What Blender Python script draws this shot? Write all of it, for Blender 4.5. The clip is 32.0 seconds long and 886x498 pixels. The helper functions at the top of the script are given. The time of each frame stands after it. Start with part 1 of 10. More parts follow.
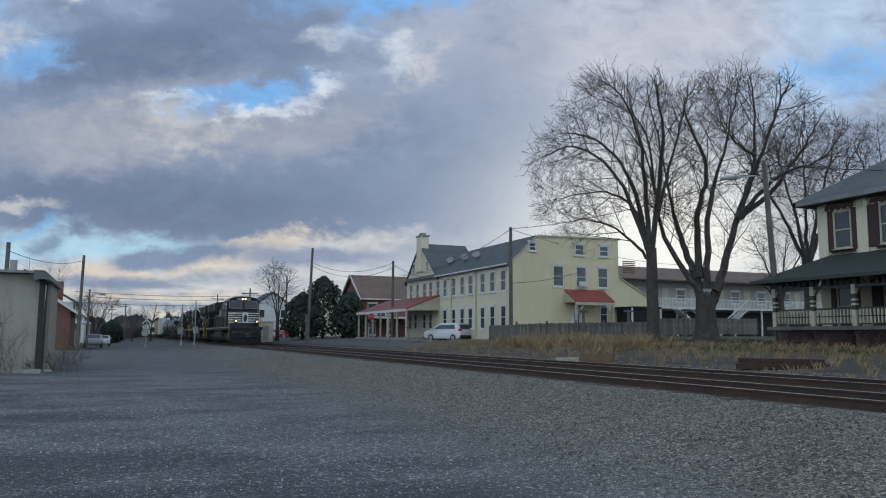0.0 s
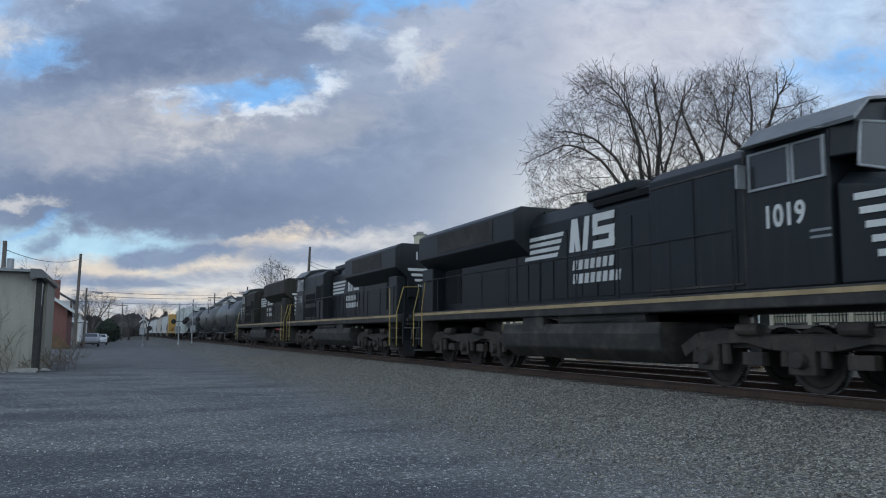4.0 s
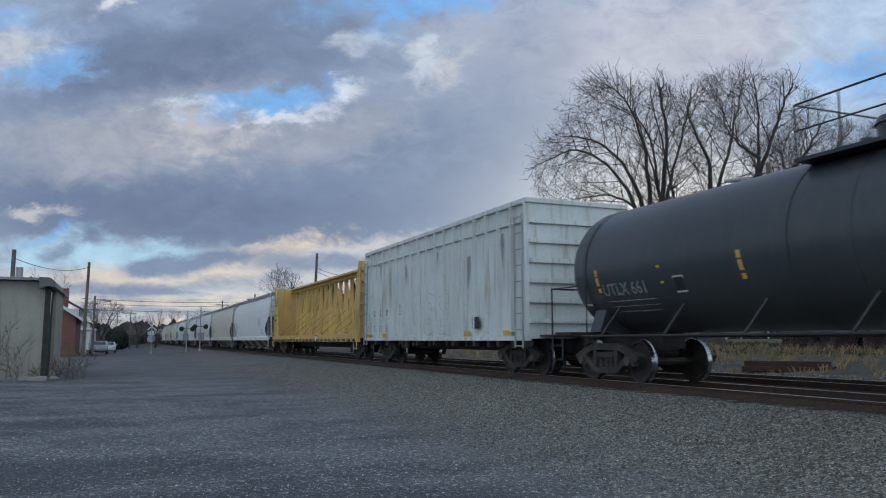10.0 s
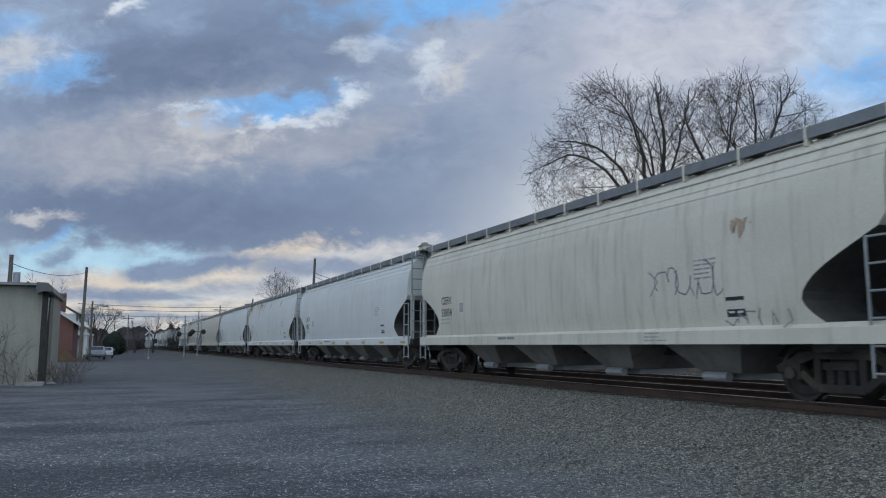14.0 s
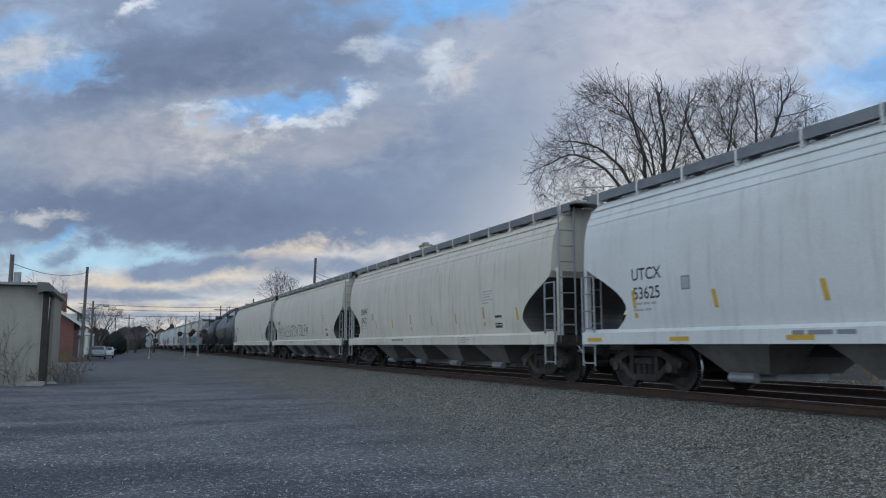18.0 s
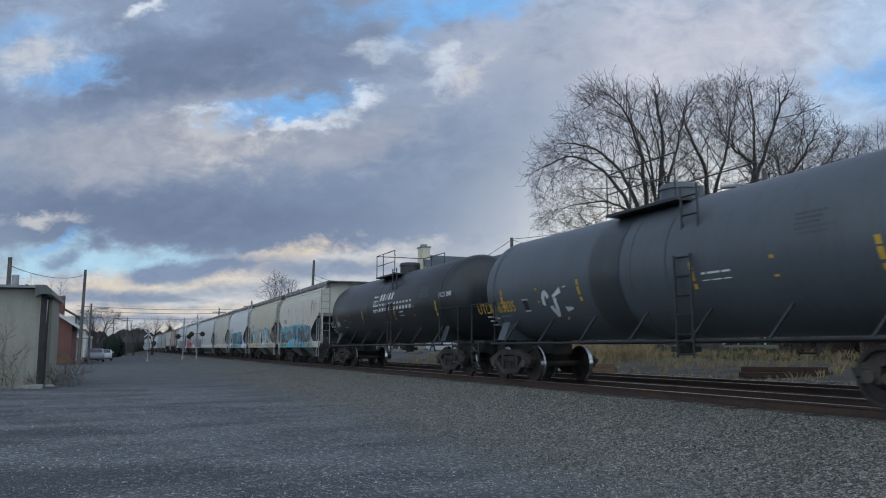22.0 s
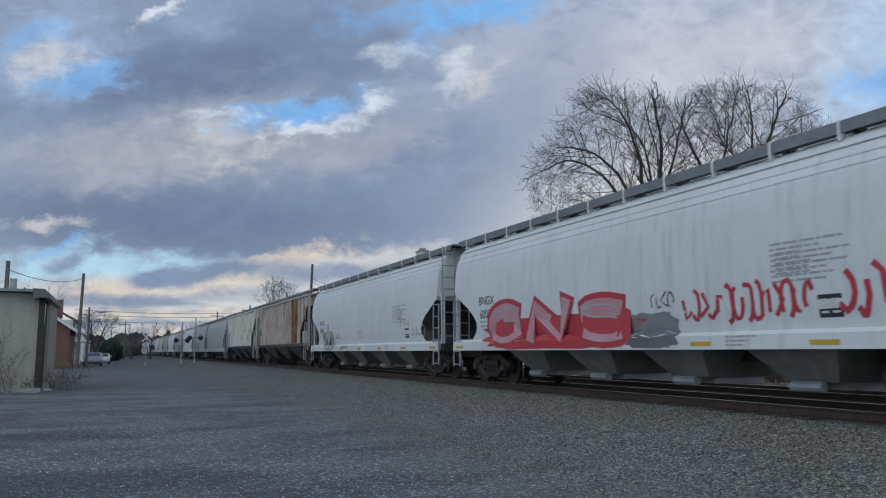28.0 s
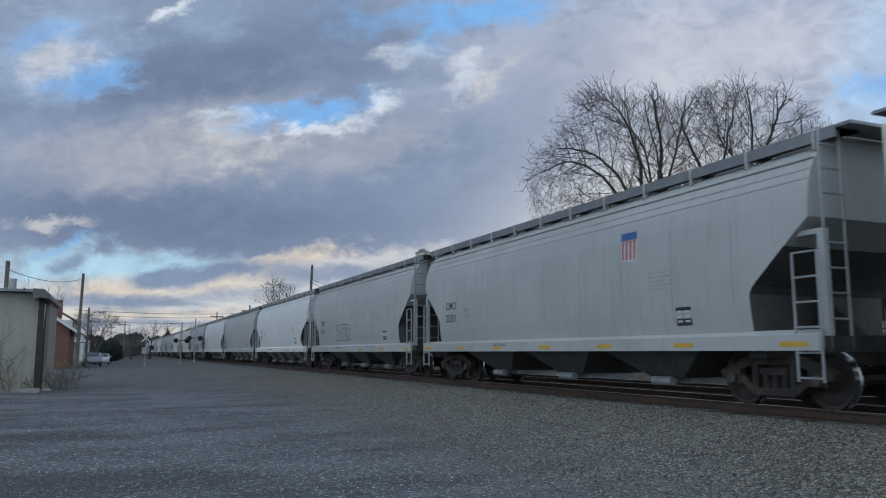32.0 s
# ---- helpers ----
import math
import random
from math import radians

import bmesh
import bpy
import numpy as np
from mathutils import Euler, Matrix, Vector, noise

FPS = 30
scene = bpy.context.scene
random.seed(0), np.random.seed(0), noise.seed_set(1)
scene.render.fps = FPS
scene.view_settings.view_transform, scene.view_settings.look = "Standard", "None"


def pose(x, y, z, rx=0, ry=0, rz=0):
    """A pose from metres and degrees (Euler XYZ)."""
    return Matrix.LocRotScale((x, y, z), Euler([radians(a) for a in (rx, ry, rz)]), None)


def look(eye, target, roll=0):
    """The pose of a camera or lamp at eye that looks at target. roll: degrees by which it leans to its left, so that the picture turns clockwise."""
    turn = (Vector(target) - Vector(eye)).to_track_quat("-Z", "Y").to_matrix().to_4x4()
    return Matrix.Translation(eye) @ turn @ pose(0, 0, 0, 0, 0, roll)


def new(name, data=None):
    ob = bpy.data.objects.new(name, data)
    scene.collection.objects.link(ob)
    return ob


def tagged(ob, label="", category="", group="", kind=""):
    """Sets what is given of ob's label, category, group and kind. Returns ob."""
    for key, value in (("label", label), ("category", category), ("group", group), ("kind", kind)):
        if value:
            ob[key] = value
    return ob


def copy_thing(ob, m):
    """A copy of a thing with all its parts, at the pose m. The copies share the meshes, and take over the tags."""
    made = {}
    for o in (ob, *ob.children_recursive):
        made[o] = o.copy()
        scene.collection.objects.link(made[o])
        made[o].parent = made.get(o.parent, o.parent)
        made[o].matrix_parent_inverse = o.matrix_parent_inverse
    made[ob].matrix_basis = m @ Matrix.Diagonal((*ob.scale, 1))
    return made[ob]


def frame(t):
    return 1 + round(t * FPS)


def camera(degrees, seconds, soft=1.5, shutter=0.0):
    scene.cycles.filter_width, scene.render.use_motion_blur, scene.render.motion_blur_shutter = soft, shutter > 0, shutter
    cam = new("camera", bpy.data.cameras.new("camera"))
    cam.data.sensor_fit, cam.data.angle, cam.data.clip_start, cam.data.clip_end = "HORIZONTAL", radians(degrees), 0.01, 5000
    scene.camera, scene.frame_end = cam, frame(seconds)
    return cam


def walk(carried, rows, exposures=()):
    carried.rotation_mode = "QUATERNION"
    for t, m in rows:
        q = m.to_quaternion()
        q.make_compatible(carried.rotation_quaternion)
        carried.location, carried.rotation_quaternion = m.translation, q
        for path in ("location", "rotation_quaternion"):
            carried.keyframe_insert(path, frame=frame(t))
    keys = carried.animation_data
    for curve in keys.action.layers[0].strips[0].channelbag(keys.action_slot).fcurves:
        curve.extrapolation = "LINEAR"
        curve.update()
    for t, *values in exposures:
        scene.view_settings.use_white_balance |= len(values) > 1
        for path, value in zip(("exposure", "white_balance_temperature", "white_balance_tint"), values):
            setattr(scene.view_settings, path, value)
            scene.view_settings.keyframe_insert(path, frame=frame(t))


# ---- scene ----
cam = camera(60, 32.0, soft=1.1, shutter=0.1)
EYE = (0.0, 0.0, 1.5)
# seconds, tilt, lean, turn of the hand-held camera, which stays on one spot
PATH = [
    (0.0, 96.475, -0.37, -23.037), (0.5, 96.471, -0.371, -23.031), (1.0, 96.456, -0.342, -23.041),
    (1.5, 96.452, -0.34, -23.072), (2.0, 96.443, -0.352, -23.125), (2.5, 96.427, -0.409, -23.192),
    (3.0, 96.406, -0.432, -23.248), (3.5, 96.387, -0.402, -23.276), (5.5, 96.38, -0.092, -22.896),
    (6.0, 96.419, -0.074, -22.818), (6.5, 96.466, -0.065, -22.759), (7.0, 96.512, -0.013, -22.718),
    (7.5, 96.569, 0.003, -22.685), (8.0, 96.629, 0.035, -22.679), (8.5, 96.686, 0.05, -22.68),
    (9.0, 96.729, 0.017, -22.669), (9.5, 96.76, 0.015, -22.672), (10.0, 96.806, -0.013, -22.676),
    (10.5, 96.867, -0.06, -22.661), (11.0, 96.936, -0.08, -22.647), (11.5, 97.018, -0.066, -22.659),
    (12.0, 97.098, -0.061, -22.686), (12.5, 97.149, -0.044, -22.72), (13.0, 97.173, -0.009, -22.77),
    (13.5, 97.178, 0.02, -22.804), (14.0, 97.17, 0.028, -22.822), (14.5, 97.157, 0.024, -22.82),
    (16.5, 97.127, 0.044, -22.764), (17.0, 97.147, 0.038, -22.763), (17.5, 97.163, 0.021, -22.767),
    (18.0, 97.158, 0.029, -22.776), (18.5, 97.15, 0.034, -22.796), (19.0, 97.138, 0.045, -22.82),
    (19.5, 97.144, 0.065, -22.832), (20.0, 97.162, 0.085, -22.844), (20.5, 97.192, 0.123, -22.857),
    (21.0, 97.224, 0.166, -22.872), (21.5, 97.266, 0.142, -22.874), (22.0, 97.3, 0.148, -22.882),
    (22.5, 97.316, 0.133, -22.899), (23.0, 97.335, 0.141, -22.913), (23.5, 97.372, 0.129, -22.92),
    (24.0, 97.415, 0.113, -22.917), (24.5, 97.448, 0.116, -22.915), (25.0, 97.49, 0.122, -22.919),
    (25.5, 97.521, 0.116, -22.929), (27.5, 97.584, 0.13, -22.975), (28.0, 97.592, 0.126, -22.996),
    (28.5, 97.608, 0.115, -23.02), (29.0, 97.617, 0.107, -23.037), (29.5, 97.624, 0.111, -23.042),
    (30.0, 97.63, 0.108, -23.042), (30.5, 97.638, 0.095, -23.036), (31.0, 97.659, 0.05, -23.024),
    (31.5, 97.66, 0.026, -23.019), (32.0, 97.655, 0.017, -23.024),
]
walk(cam, [(t, pose(*EYE, a, b, c)) for t, a, b, c in PATH], exposures=[(0.0, 0.0), (3.0, 0.05), (6.0, 0.25), (7.5, 0.22), (10.0, 0.0), (32.0, 0.0)])

# ---- light: low sun behind broken cloud ----
SUN_TURN, SUN_HEIGHT = radians(40.0), radians(10.0)
world = bpy.data.worlds.new("dusk_sky")
scene.world = world
world.use_nodes = True
wn = world.node_tree.nodes
sky = wn.new("ShaderNodeTexSky")
sky.sky_type, sky.sun_disc = "NISHITA", False
sky.sun_elevation, sky.sun_rotation = SUN_HEIGHT, SUN_TURN
sky.air_density, sky.dust_density, sky.ozone_density = 1.0, 0.6, 1.6
world.node_tree.links.new(sky.outputs[0], wn["Background"].inputs[0])
wn["Background"].inputs[1].default_value = 0.12

sun = new("sun", bpy.data.lights.new("sun", "SUN"))
sun.data.energy, sun.data.angle, sun.data.color = 0.9, radians(14), (1.0, 0.86, 0.7)
sun.matrix_world = look((0, 0, 0), (-math.sin(SUN_TURN) * math.cos(SUN_HEIGHT), -math.cos(SUN_TURN) * math.cos(SUN_HEIGHT), -math.sin(SUN_HEIGHT)))

# ---- node helpers ----
class Nodes:
    """Short hand for building one node tree."""
    def __init__(self, tree):
        self.t = tree
        self.n, self.l = tree.nodes, tree.links

    def put(self, sock, v):
        if isinstance(v, bpy.types.NodeSocket):
            self.l.new(v, sock)
        elif v is not None:
            sock.default_value = v

    def math(self, op, a, b=None, c=None, clamp=False):
        m = self.n.new("ShaderNodeMath")
        m.operation, m.use_clamp = op, clamp
        for s, v in zip(m.inputs, (a, b, c)):
            self.put(s, v)
        return m.outputs[0]

    def vmath(self, op, a, b=None):
        m = self.n.new("ShaderNodeVectorMath")
        m.operation = op
        self.put(m.inputs[0], a)
        self.put(m.inputs[1], b)
        return m.outputs["Value" if op in ("DOT_PRODUCT", "LENGTH") else "Vector"]

    def noise(self, vec, scale, detail=4.0, rough=0.55, distort=0.0, out=0):
        m = self.n.new("ShaderNodeTexNoise")
        self.put(m.inputs["Vector"], vec)
        m.inputs["Scale"].default_value, m.inputs["Detail"].default_value = scale, detail
        m.inputs["Roughness"].default_value, m.inputs["Distortion"].default_value = rough, distort
        return m.outputs[out]

    def cells(self, vec, scale, feature="F1", out=0):
        m = self.n.new("ShaderNodeTexVoronoi")
        m.feature = feature
        self.put(m.inputs["Vector"], vec)
        m.inputs["Scale"].default_value = scale
        return m.outputs[out]

    def ramp(self, fac, stops, mode="LINEAR"):
        m = self.n.new("ShaderNodeValToRGB")
        m.color_ramp.interpolation = mode
        e = m.color_ramp.elements
        while len(e) < len(stops):
            e.new(0.5)
        for el, (p, c) in zip(e, stops):
            el.position = p
            el.color = (*c, 1) if len(c) == 3 else c
        self.put(m.inputs[0], fac)
        return m.outputs[0]

    def span(self, v, lo, hi, smooth=True):
        m = self.n.new("ShaderNodeMapRange")
        m.interpolation_type = "SMOOTHSTEP" if smooth else "LINEAR"
        self.put(m.inputs[0], v)
        m.inputs[1].default_value, m.inputs[2].default_value = lo, hi
        return m.outputs[0]

    def mix(self, fac, a, b, mode="MIX"):
        m = self.n.new("ShaderNodeMix")
        m.data_type, m.blend_type = "RGBA", mode
        self.put(m.inputs[0], fac)
        for s, v in ((m.inputs[6], a), (m.inputs[7], b)):
            self.put(s, (*v, 1) if isinstance(v, tuple) and len(v) == 3 else v)
        return m.outputs[2]

    def scaled(self, vec, s):
        m = self.n.new("ShaderNodeMapping")
        self.put(m.inputs[0], vec)
        m.inputs["Scale"].default_value = s
        return m.outputs[0]

    def place(self, out="Object"):
        return self.n.new("ShaderNodeTexCoord").outputs[out]

    def split(self, vec):
        m = self.n.new("ShaderNodeSeparateXYZ")
        self.put(m.inputs[0], vec)
        return m.outputs

    def join(self, x, y, z=0.0):
        m = self.n.new("ShaderNodeCombineXYZ")
        for s, v in zip(m.inputs, (x, y, z)):
            self.put(s, v)
        return m.outputs[0]

    def bump(self, h, strength, dist):
        m = self.n.new("ShaderNodeBump")
        m.inputs["Strength"].default_value, m.inputs["Distance"].default_value = strength, dist
        self.put(m.inputs["Height"], h)
        return m.outputs[0]


def blank(name):
    m = bpy.data.materials.new(name)
    m.use_nodes = True
    k = Nodes(m.node_tree)
    return m, k, m.node_tree.nodes["Principled BSDF"]


def surf(name, c, c2=None, rough=0.6, metal=0.0, scale=1.5, grain=25.0, bump=0.25, dist=0.004, dirt=None, amount=0.4, streak=True, coat=0.0, vary=0.0, shine=0.5):
    """A worn surface: two colours in broad patches, fine grain, and dirt that runs down in streaks."""
    m, k, p = blank(name)
    o = k.place()
    c2 = c2 or tuple(v * 0.78 for v in c)
    col = k.mix(k.span(k.noise(o, scale, 5), 0.35, 0.68), c, c2)
    fine = k.noise(o, grain, 6, 0.65)
    col = k.mix(k.math("MULTIPLY", k.span(fine, 0.3, 0.75), 0.35), col, tuple(v * 0.6 for v in c))
    if dirt:
        s = k.noise(k.scaled(o, (2.2, 2.2, 0.22) if streak else (1, 1, 1)), 2.4, 6, 0.6)
        col = k.mix(k.math("MULTIPLY", k.span(s, 0.48, 0.72), amount), col, dirt)
    if vary:
        r = k.n.new("ShaderNodeObjectInfo").outputs["Random"]
        hsv = k.n.new("ShaderNodeHueSaturation")
        k.put(hsv.inputs["Value"], k.math("ADD", k.math("MULTIPLY", r, 2 * vary), 1 - vary))
        k.put(hsv.inputs["Color"], col)
        col = hsv.outputs[0]
    k.put(p.inputs["Base Color"], col)
    k.put(p.inputs["Roughness"], k.math("ADD", k.math("MULTIPLY", fine, 0.3), rough - 0.15, clamp=True))
    p.inputs["Metallic"].default_value = metal
    p.inputs["Coat Weight"].default_value = coat
    p.inputs["Specular IOR Level"].default_value = shine
    if bump:
        k.put(p.inputs["Normal"], k.bump(fine, bump, dist))
    return m


def plain(name, c, rough=0.6, metal=0.0):
    return surf(name, c, tuple(v * 0.9 for v in c), rough, metal, bump=0.08)


def glow(name, c, strength):
    m, k, p = blank(name)
    p.inputs["Base Color"].default_value = (*c, 1)
    p.inputs["Emission Color"].default_value = (*c, 1)
    p.inputs["Emission Strength"].default_value = strength
    return m


def glass(name, c=(0.03, 0.035, 0.04), rough=0.06):
    m, k, p = blank(name)
    o = k.place()
    k.put(p.inputs["Base Color"], k.mix(k.noise(o, 0.8, 2), c, tuple(v * 2.2 for v in c)))
    p.inputs["Roughness"].default_value = rough
    p.inputs["IOR"].default_value = 1.5
    k.put(p.inputs["Normal"], k.bump(k.noise(o, 1.3, 1), 0.06, 0.05))
    return m


# ---- materials ----
M = {}
M["loco_black"] = surf("loco_black", (0.009, 0.012, 0.015), (0.013, 0.016, 0.019), 0.42, 0.0, 1.2, 30, 0.10, dirt=(0.030, 0.029, 0.027), amount=0.35, shine=0.28)
M["loco_dusty"] = surf("loco_dusty", (0.022, 0.020, 0.017), (0.032, 0.028, 0.022), 0.6, 0.0, 0.8, 24, 0.15, dirt=(0.060, 0.048, 0.034), amount=0.5, shine=0.25)
M["loco_grille"] = surf("loco_grille", (0.008, 0.008, 0.009), (0.013, 0.013, 0.013), 0.8, 0.0, 2.0, 40, 0.3, shine=0.2)
M["loco_frame"] = surf("loco_frame", (0.022, 0.021, 0.020), (0.04, 0.036, 0.032), 0.75, 0.0, 2.5, 20, 0.4, dirt=(0.085, 0.072, 0.058), amount=0.6, streak=False)
M["underframe"] = surf("underframe", (0.020, 0.019, 0.018), (0.038, 0.033, 0.030), 0.8, 0.0, 2.5, 18, 0.4, dirt=(0.07, 0.058, 0.048), amount=0.5, streak=False)
M["bogie"] = surf("bogie", (0.030, 0.026, 0.024), (0.055, 0.043, 0.036), 0.8, 0.1, 3, 22, 0.5, dirt=(0.10, 0.075, 0.055), amount=0.5, streak=False)
M["bearing"] = surf("bearing", (0.09, 0.075, 0.062), (0.06, 0.05, 0.042), 0.7, 0.2, 4, 24, 0.3)
M["wheel"] = surf("wheel", (0.035, 0.030, 0.028), (0.06, 0.045, 0.038), 0.6, 0.4, 4, 30, 0.3)
M["tread"] = surf("tread", (0.40, 0.40, 0.40), None, 0.25, 1.0, 4, 60, 0.1)
M["tank_black"] = surf("tank_black", (0.034, 0.040, 0.046), (0.045, 0.051, 0.055), 0.34, 0.0, 0.7, 25, 0.12, dirt=(0.065, 0.060, 0.053), amount=0.35)
M["tank_grey"] = surf("tank_grey", (0.085, 0.090, 0.095), (0.105, 0.105, 0.10), 0.40, 0.0, 0.6, 25, 0.12, dirt=(0.115, 0.080, 0.055), amount=0.6)
M["tank_blue"] = surf("tank_blue", (0.085, 0.098, 0.112), (0.075, 0.085, 0.097), 0.42, 0.0, 0.6, 25, 0.12, dirt=(0.06, 0.055, 0.05), amount=0.4)
M["tank_dark"] = surf("tank_dark", (0.014, 0.016, 0.018), (0.022, 0.024, 0.025), 0.38, 0.0, 0.7, 25, 0.12, dirt=(0.04, 0.038, 0.035), amount=0.3)
M["hopper_white"] = surf("hopper_white", (0.70, 0.70, 0.685), (0.64, 0.64, 0.62), 0.5, 0.0, 0.5, 30, 0.08, dirt=(0.33, 0.32, 0.30), amount=0.28)
M["hopper_grey"] = surf("hopper_grey", (0.43, 0.435, 0.425), (0.37, 0.375, 0.365), 0.55, 0.0, 0.5, 30, 0.08, dirt=(0.26, 0.25, 0.23), amount=0.3)
M["teal_mark"] = surf("teal_mark", (0.20, 0.33, 0.34), (0.16, 0.24, 0.26), 0.6, bump=0.05)
M["cyan_mark"] = surf("cyan_mark", (0.10, 0.42, 0.52), (0.16, 0.46, 0.58), 0.6, bump=0.05)
M["outlet_grey"] = surf("outlet_grey", (0.24, 0.225, 0.205), (0.17, 0.155, 0.14), 0.7, 0.0, 1.5, 20, 0.3, dirt=(0.10, 0.085, 0.07), amount=0.5)
M["hopper_cream"] = surf("hopper_cream", (0.66, 0.61, 0.52), (0.59, 0.545, 0.46), 0.6, 0.0, 0.6, 30, 0.1, dirt=(0.30, 0.27, 0.21), amount=0.4)
M["hopper_tan"] = surf("hopper_tan", (0.60, 0.55, 0.43), (0.53, 0.48, 0.37), 0.6, 0.0, 0.6, 30, 0.1, dirt=(0.30, 0.22, 0.14), amount=0.4)
M["hopper_rusty"] = surf("hopper_rusty", (0.47, 0.375, 0.34), (0.54, 0.455, 0.42), 0.75, 0.0, 0.8, 18, 0.2, dirt=(0.24, 0.12, 0.075), amount=0.75)
M["rusty_post"] = surf("rusty_post", (0.53, 0.46, 0.43), (0.40, 0.30, 0.26), 0.7, 0.0, 1.6, 18, 0.2, dirt=(0.22, 0.12, 0.08), amount=0.7)
M["rust_panel"] = surf("rust_panel", (0.30, 0.155, 0.085), (0.15, 0.068, 0.038), 0.85, 0.0, 1.3, 16, 0.3, dirt=(0.07, 0.038, 0.026), amount=0.9)
M["winch_rust"] = surf("winch_rust", (0.20, 0.11, 0.06), (0.12, 0.07, 0.05), 0.8, 0.0, 3, 20, 0.3)
M["hopper_dirty"] = surf("hopper_dirty", (0.64, 0.61, 0.53), (0.54, 0.50, 0.42), 0.7, 0.0, 0.9, 20, 0.15, dirt=(0.28, 0.21, 0.14), amount=0.5)
M["dirty_post"] = surf("dirty_post", (0.70, 0.67, 0.60), (0.58, 0.54, 0.46), 0.7, 0.0, 1.6, 20, 0.15, dirt=(0.26, 0.18, 0.12), amount=0.5)
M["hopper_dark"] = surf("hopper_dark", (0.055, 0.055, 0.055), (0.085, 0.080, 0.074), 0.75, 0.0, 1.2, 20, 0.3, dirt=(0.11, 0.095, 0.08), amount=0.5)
M["rust_stain"] = surf("rust_stain", (0.40, 0.27, 0.18), (0.48, 0.38, 0.30), 0.8, 0.0, 1.5, 16, 0.3)
M["orange_rust"] = surf("orange_rust", (0.50, 0.33, 0.19), (0.42, 0.25, 0.13), 0.8, 0.0, 1.5, 16, 0.2)
M["walk_grey"] = surf("walk_grey", (0.20, 0.21, 0.22), (0.26, 0.265, 0.27), 0.5, 0.6, 2, 30, 0.2)
M["galv"] = surf("galv", (0.34, 0.35, 0.36), (0.27, 0.28, 0.29), 0.5, 0.3, 2, 30, 0.2)
M["box_grey"] = surf("box_grey", (0.60, 0.63, 0.61), (0.52, 0.55, 0.53), 0.65, 0.0, 0.8, 22, 0.15, dirt=(0.30, 0.24, 0.18), amount=0.62)
M["beam_yellow"] = surf("beam_yellow", (0.60, 0.39, 0.11), (0.50, 0.33, 0.12), 0.6, 0.0, 0.8, 22, 0.15, dirt=(0.27, 0.17, 0.09), amount=0.65)
M["white_mark"] = surf("white_mark", (0.62, 0.62, 0.60), (0.52, 0.52, 0.50), 0.6, bump=0.05)
M["black_mark"] = surf("black_mark", (0.025, 0.026, 0.028), None, 0.6, bump=0.05)
M["grey_mark"] = surf("grey_mark", (0.24, 0.25, 0.26), None, 0.6, bump=0.05)
M["dim_mark"] = surf("dim_mark", (0.12, 0.12, 0.13), (0.17, 0.17, 0.18), 0.6, bump=0.05)
M["faint_mark"] = surf("faint_mark", (0.40, 0.40, 0.39), None, 0.6, bump=0.05)
M["yellow_mark"] = surf("yellow_mark", (0.62, 0.36, 0.03), (0.5, 0.3, 0.05), 0.5, bump=0.05)
M["grab_yellow"] = surf("grab_yellow", (0.40, 0.29, 0.07), (0.30, 0.22, 0.06), 0.5, bump=0.05)
M["sill_stripe"] = surf("sill_stripe", (0.40, 0.29, 0.15), (0.26, 0.19, 0.10), 0.6, bump=0.05)
M["red_mark"] = surf("red_mark", (0.52, 0.035, 0.05), (0.42, 0.05, 0.06), 0.6, bump=0.05)
M["pink_mark"] = surf("pink_mark", (0.55, 0.24, 0.27), (0.50, 0.34, 0.36), 0.6, bump=0.05)
M["blue_mark"] = surf("blue_mark", (0.13, 0.37, 0.47), (0.22, 0.46, 0.53), 0.6, bump=0.05)
M["deep_blue_mark"] = surf("deep_blue_mark", (0.04, 0.12, 0.32), None, 0.6, bump=0.05)
M["green_mark"] = surf("green_mark", (0.28, 0.33, 0.16), None, 0.6, bump=0.05)
M["orange_mark"] = surf("orange_mark", (0.50, 0.24, 0.05), None, 0.6, bump=0.05)
M["cab_glass"] = glass("cab_glass", (0.012, 0.014, 0.016), 0.08)
M["lamp_on"] = glow("lamp_on", (1.0, 0.66, 0.30), 2.6)
M["lamp_off"] = surf("lamp_off", (0.45, 0.45, 0.45), None, 0.2, 0.0)

M["rail"] = surf("rail", (0.050, 0.030, 0.022), (0.075, 0.042, 0.028), 0.75, 0.1, 2, 20, 0.4)
M["rail_head"] = surf("rail_head", (0.62, 0.63, 0.65), (0.52, 0.53, 0.55), 0.36, 1.0, 3, 40, 0.05)
M["sleeper"] = surf("sleeper", (0.050, 0.036, 0.028), (0.085, 0.062, 0.046), 0.9, 0.0, 3, 14, 0.8, 0.01, vary=0.3)
M["old_sleeper"] = surf("old_sleeper", (0.055, 0.028, 0.020), (0.085, 0.045, 0.032), 0.9, 0.0, 2, 14, 0.8, 0.01, vary=0.3)
M["new_lumber"] = surf("new_lumber", (0.16, 0.10, 0.058), (0.12, 0.075, 0.045), 0.85, 0.0, 2, 14, 0.5, 0.006)
M["ballast"] = surf("ballast", (0.20, 0.186, 0.158), (0.135, 0.124, 0.105), 0.9, 0.0, 9, 40, 0.6, 0.01)
M["lot_stone"] = surf("lot_stone", (0.22, 0.225, 0.235), (0.12, 0.122, 0.128), 0.9, 0.0, 9, 40, 0.6, 0.01)


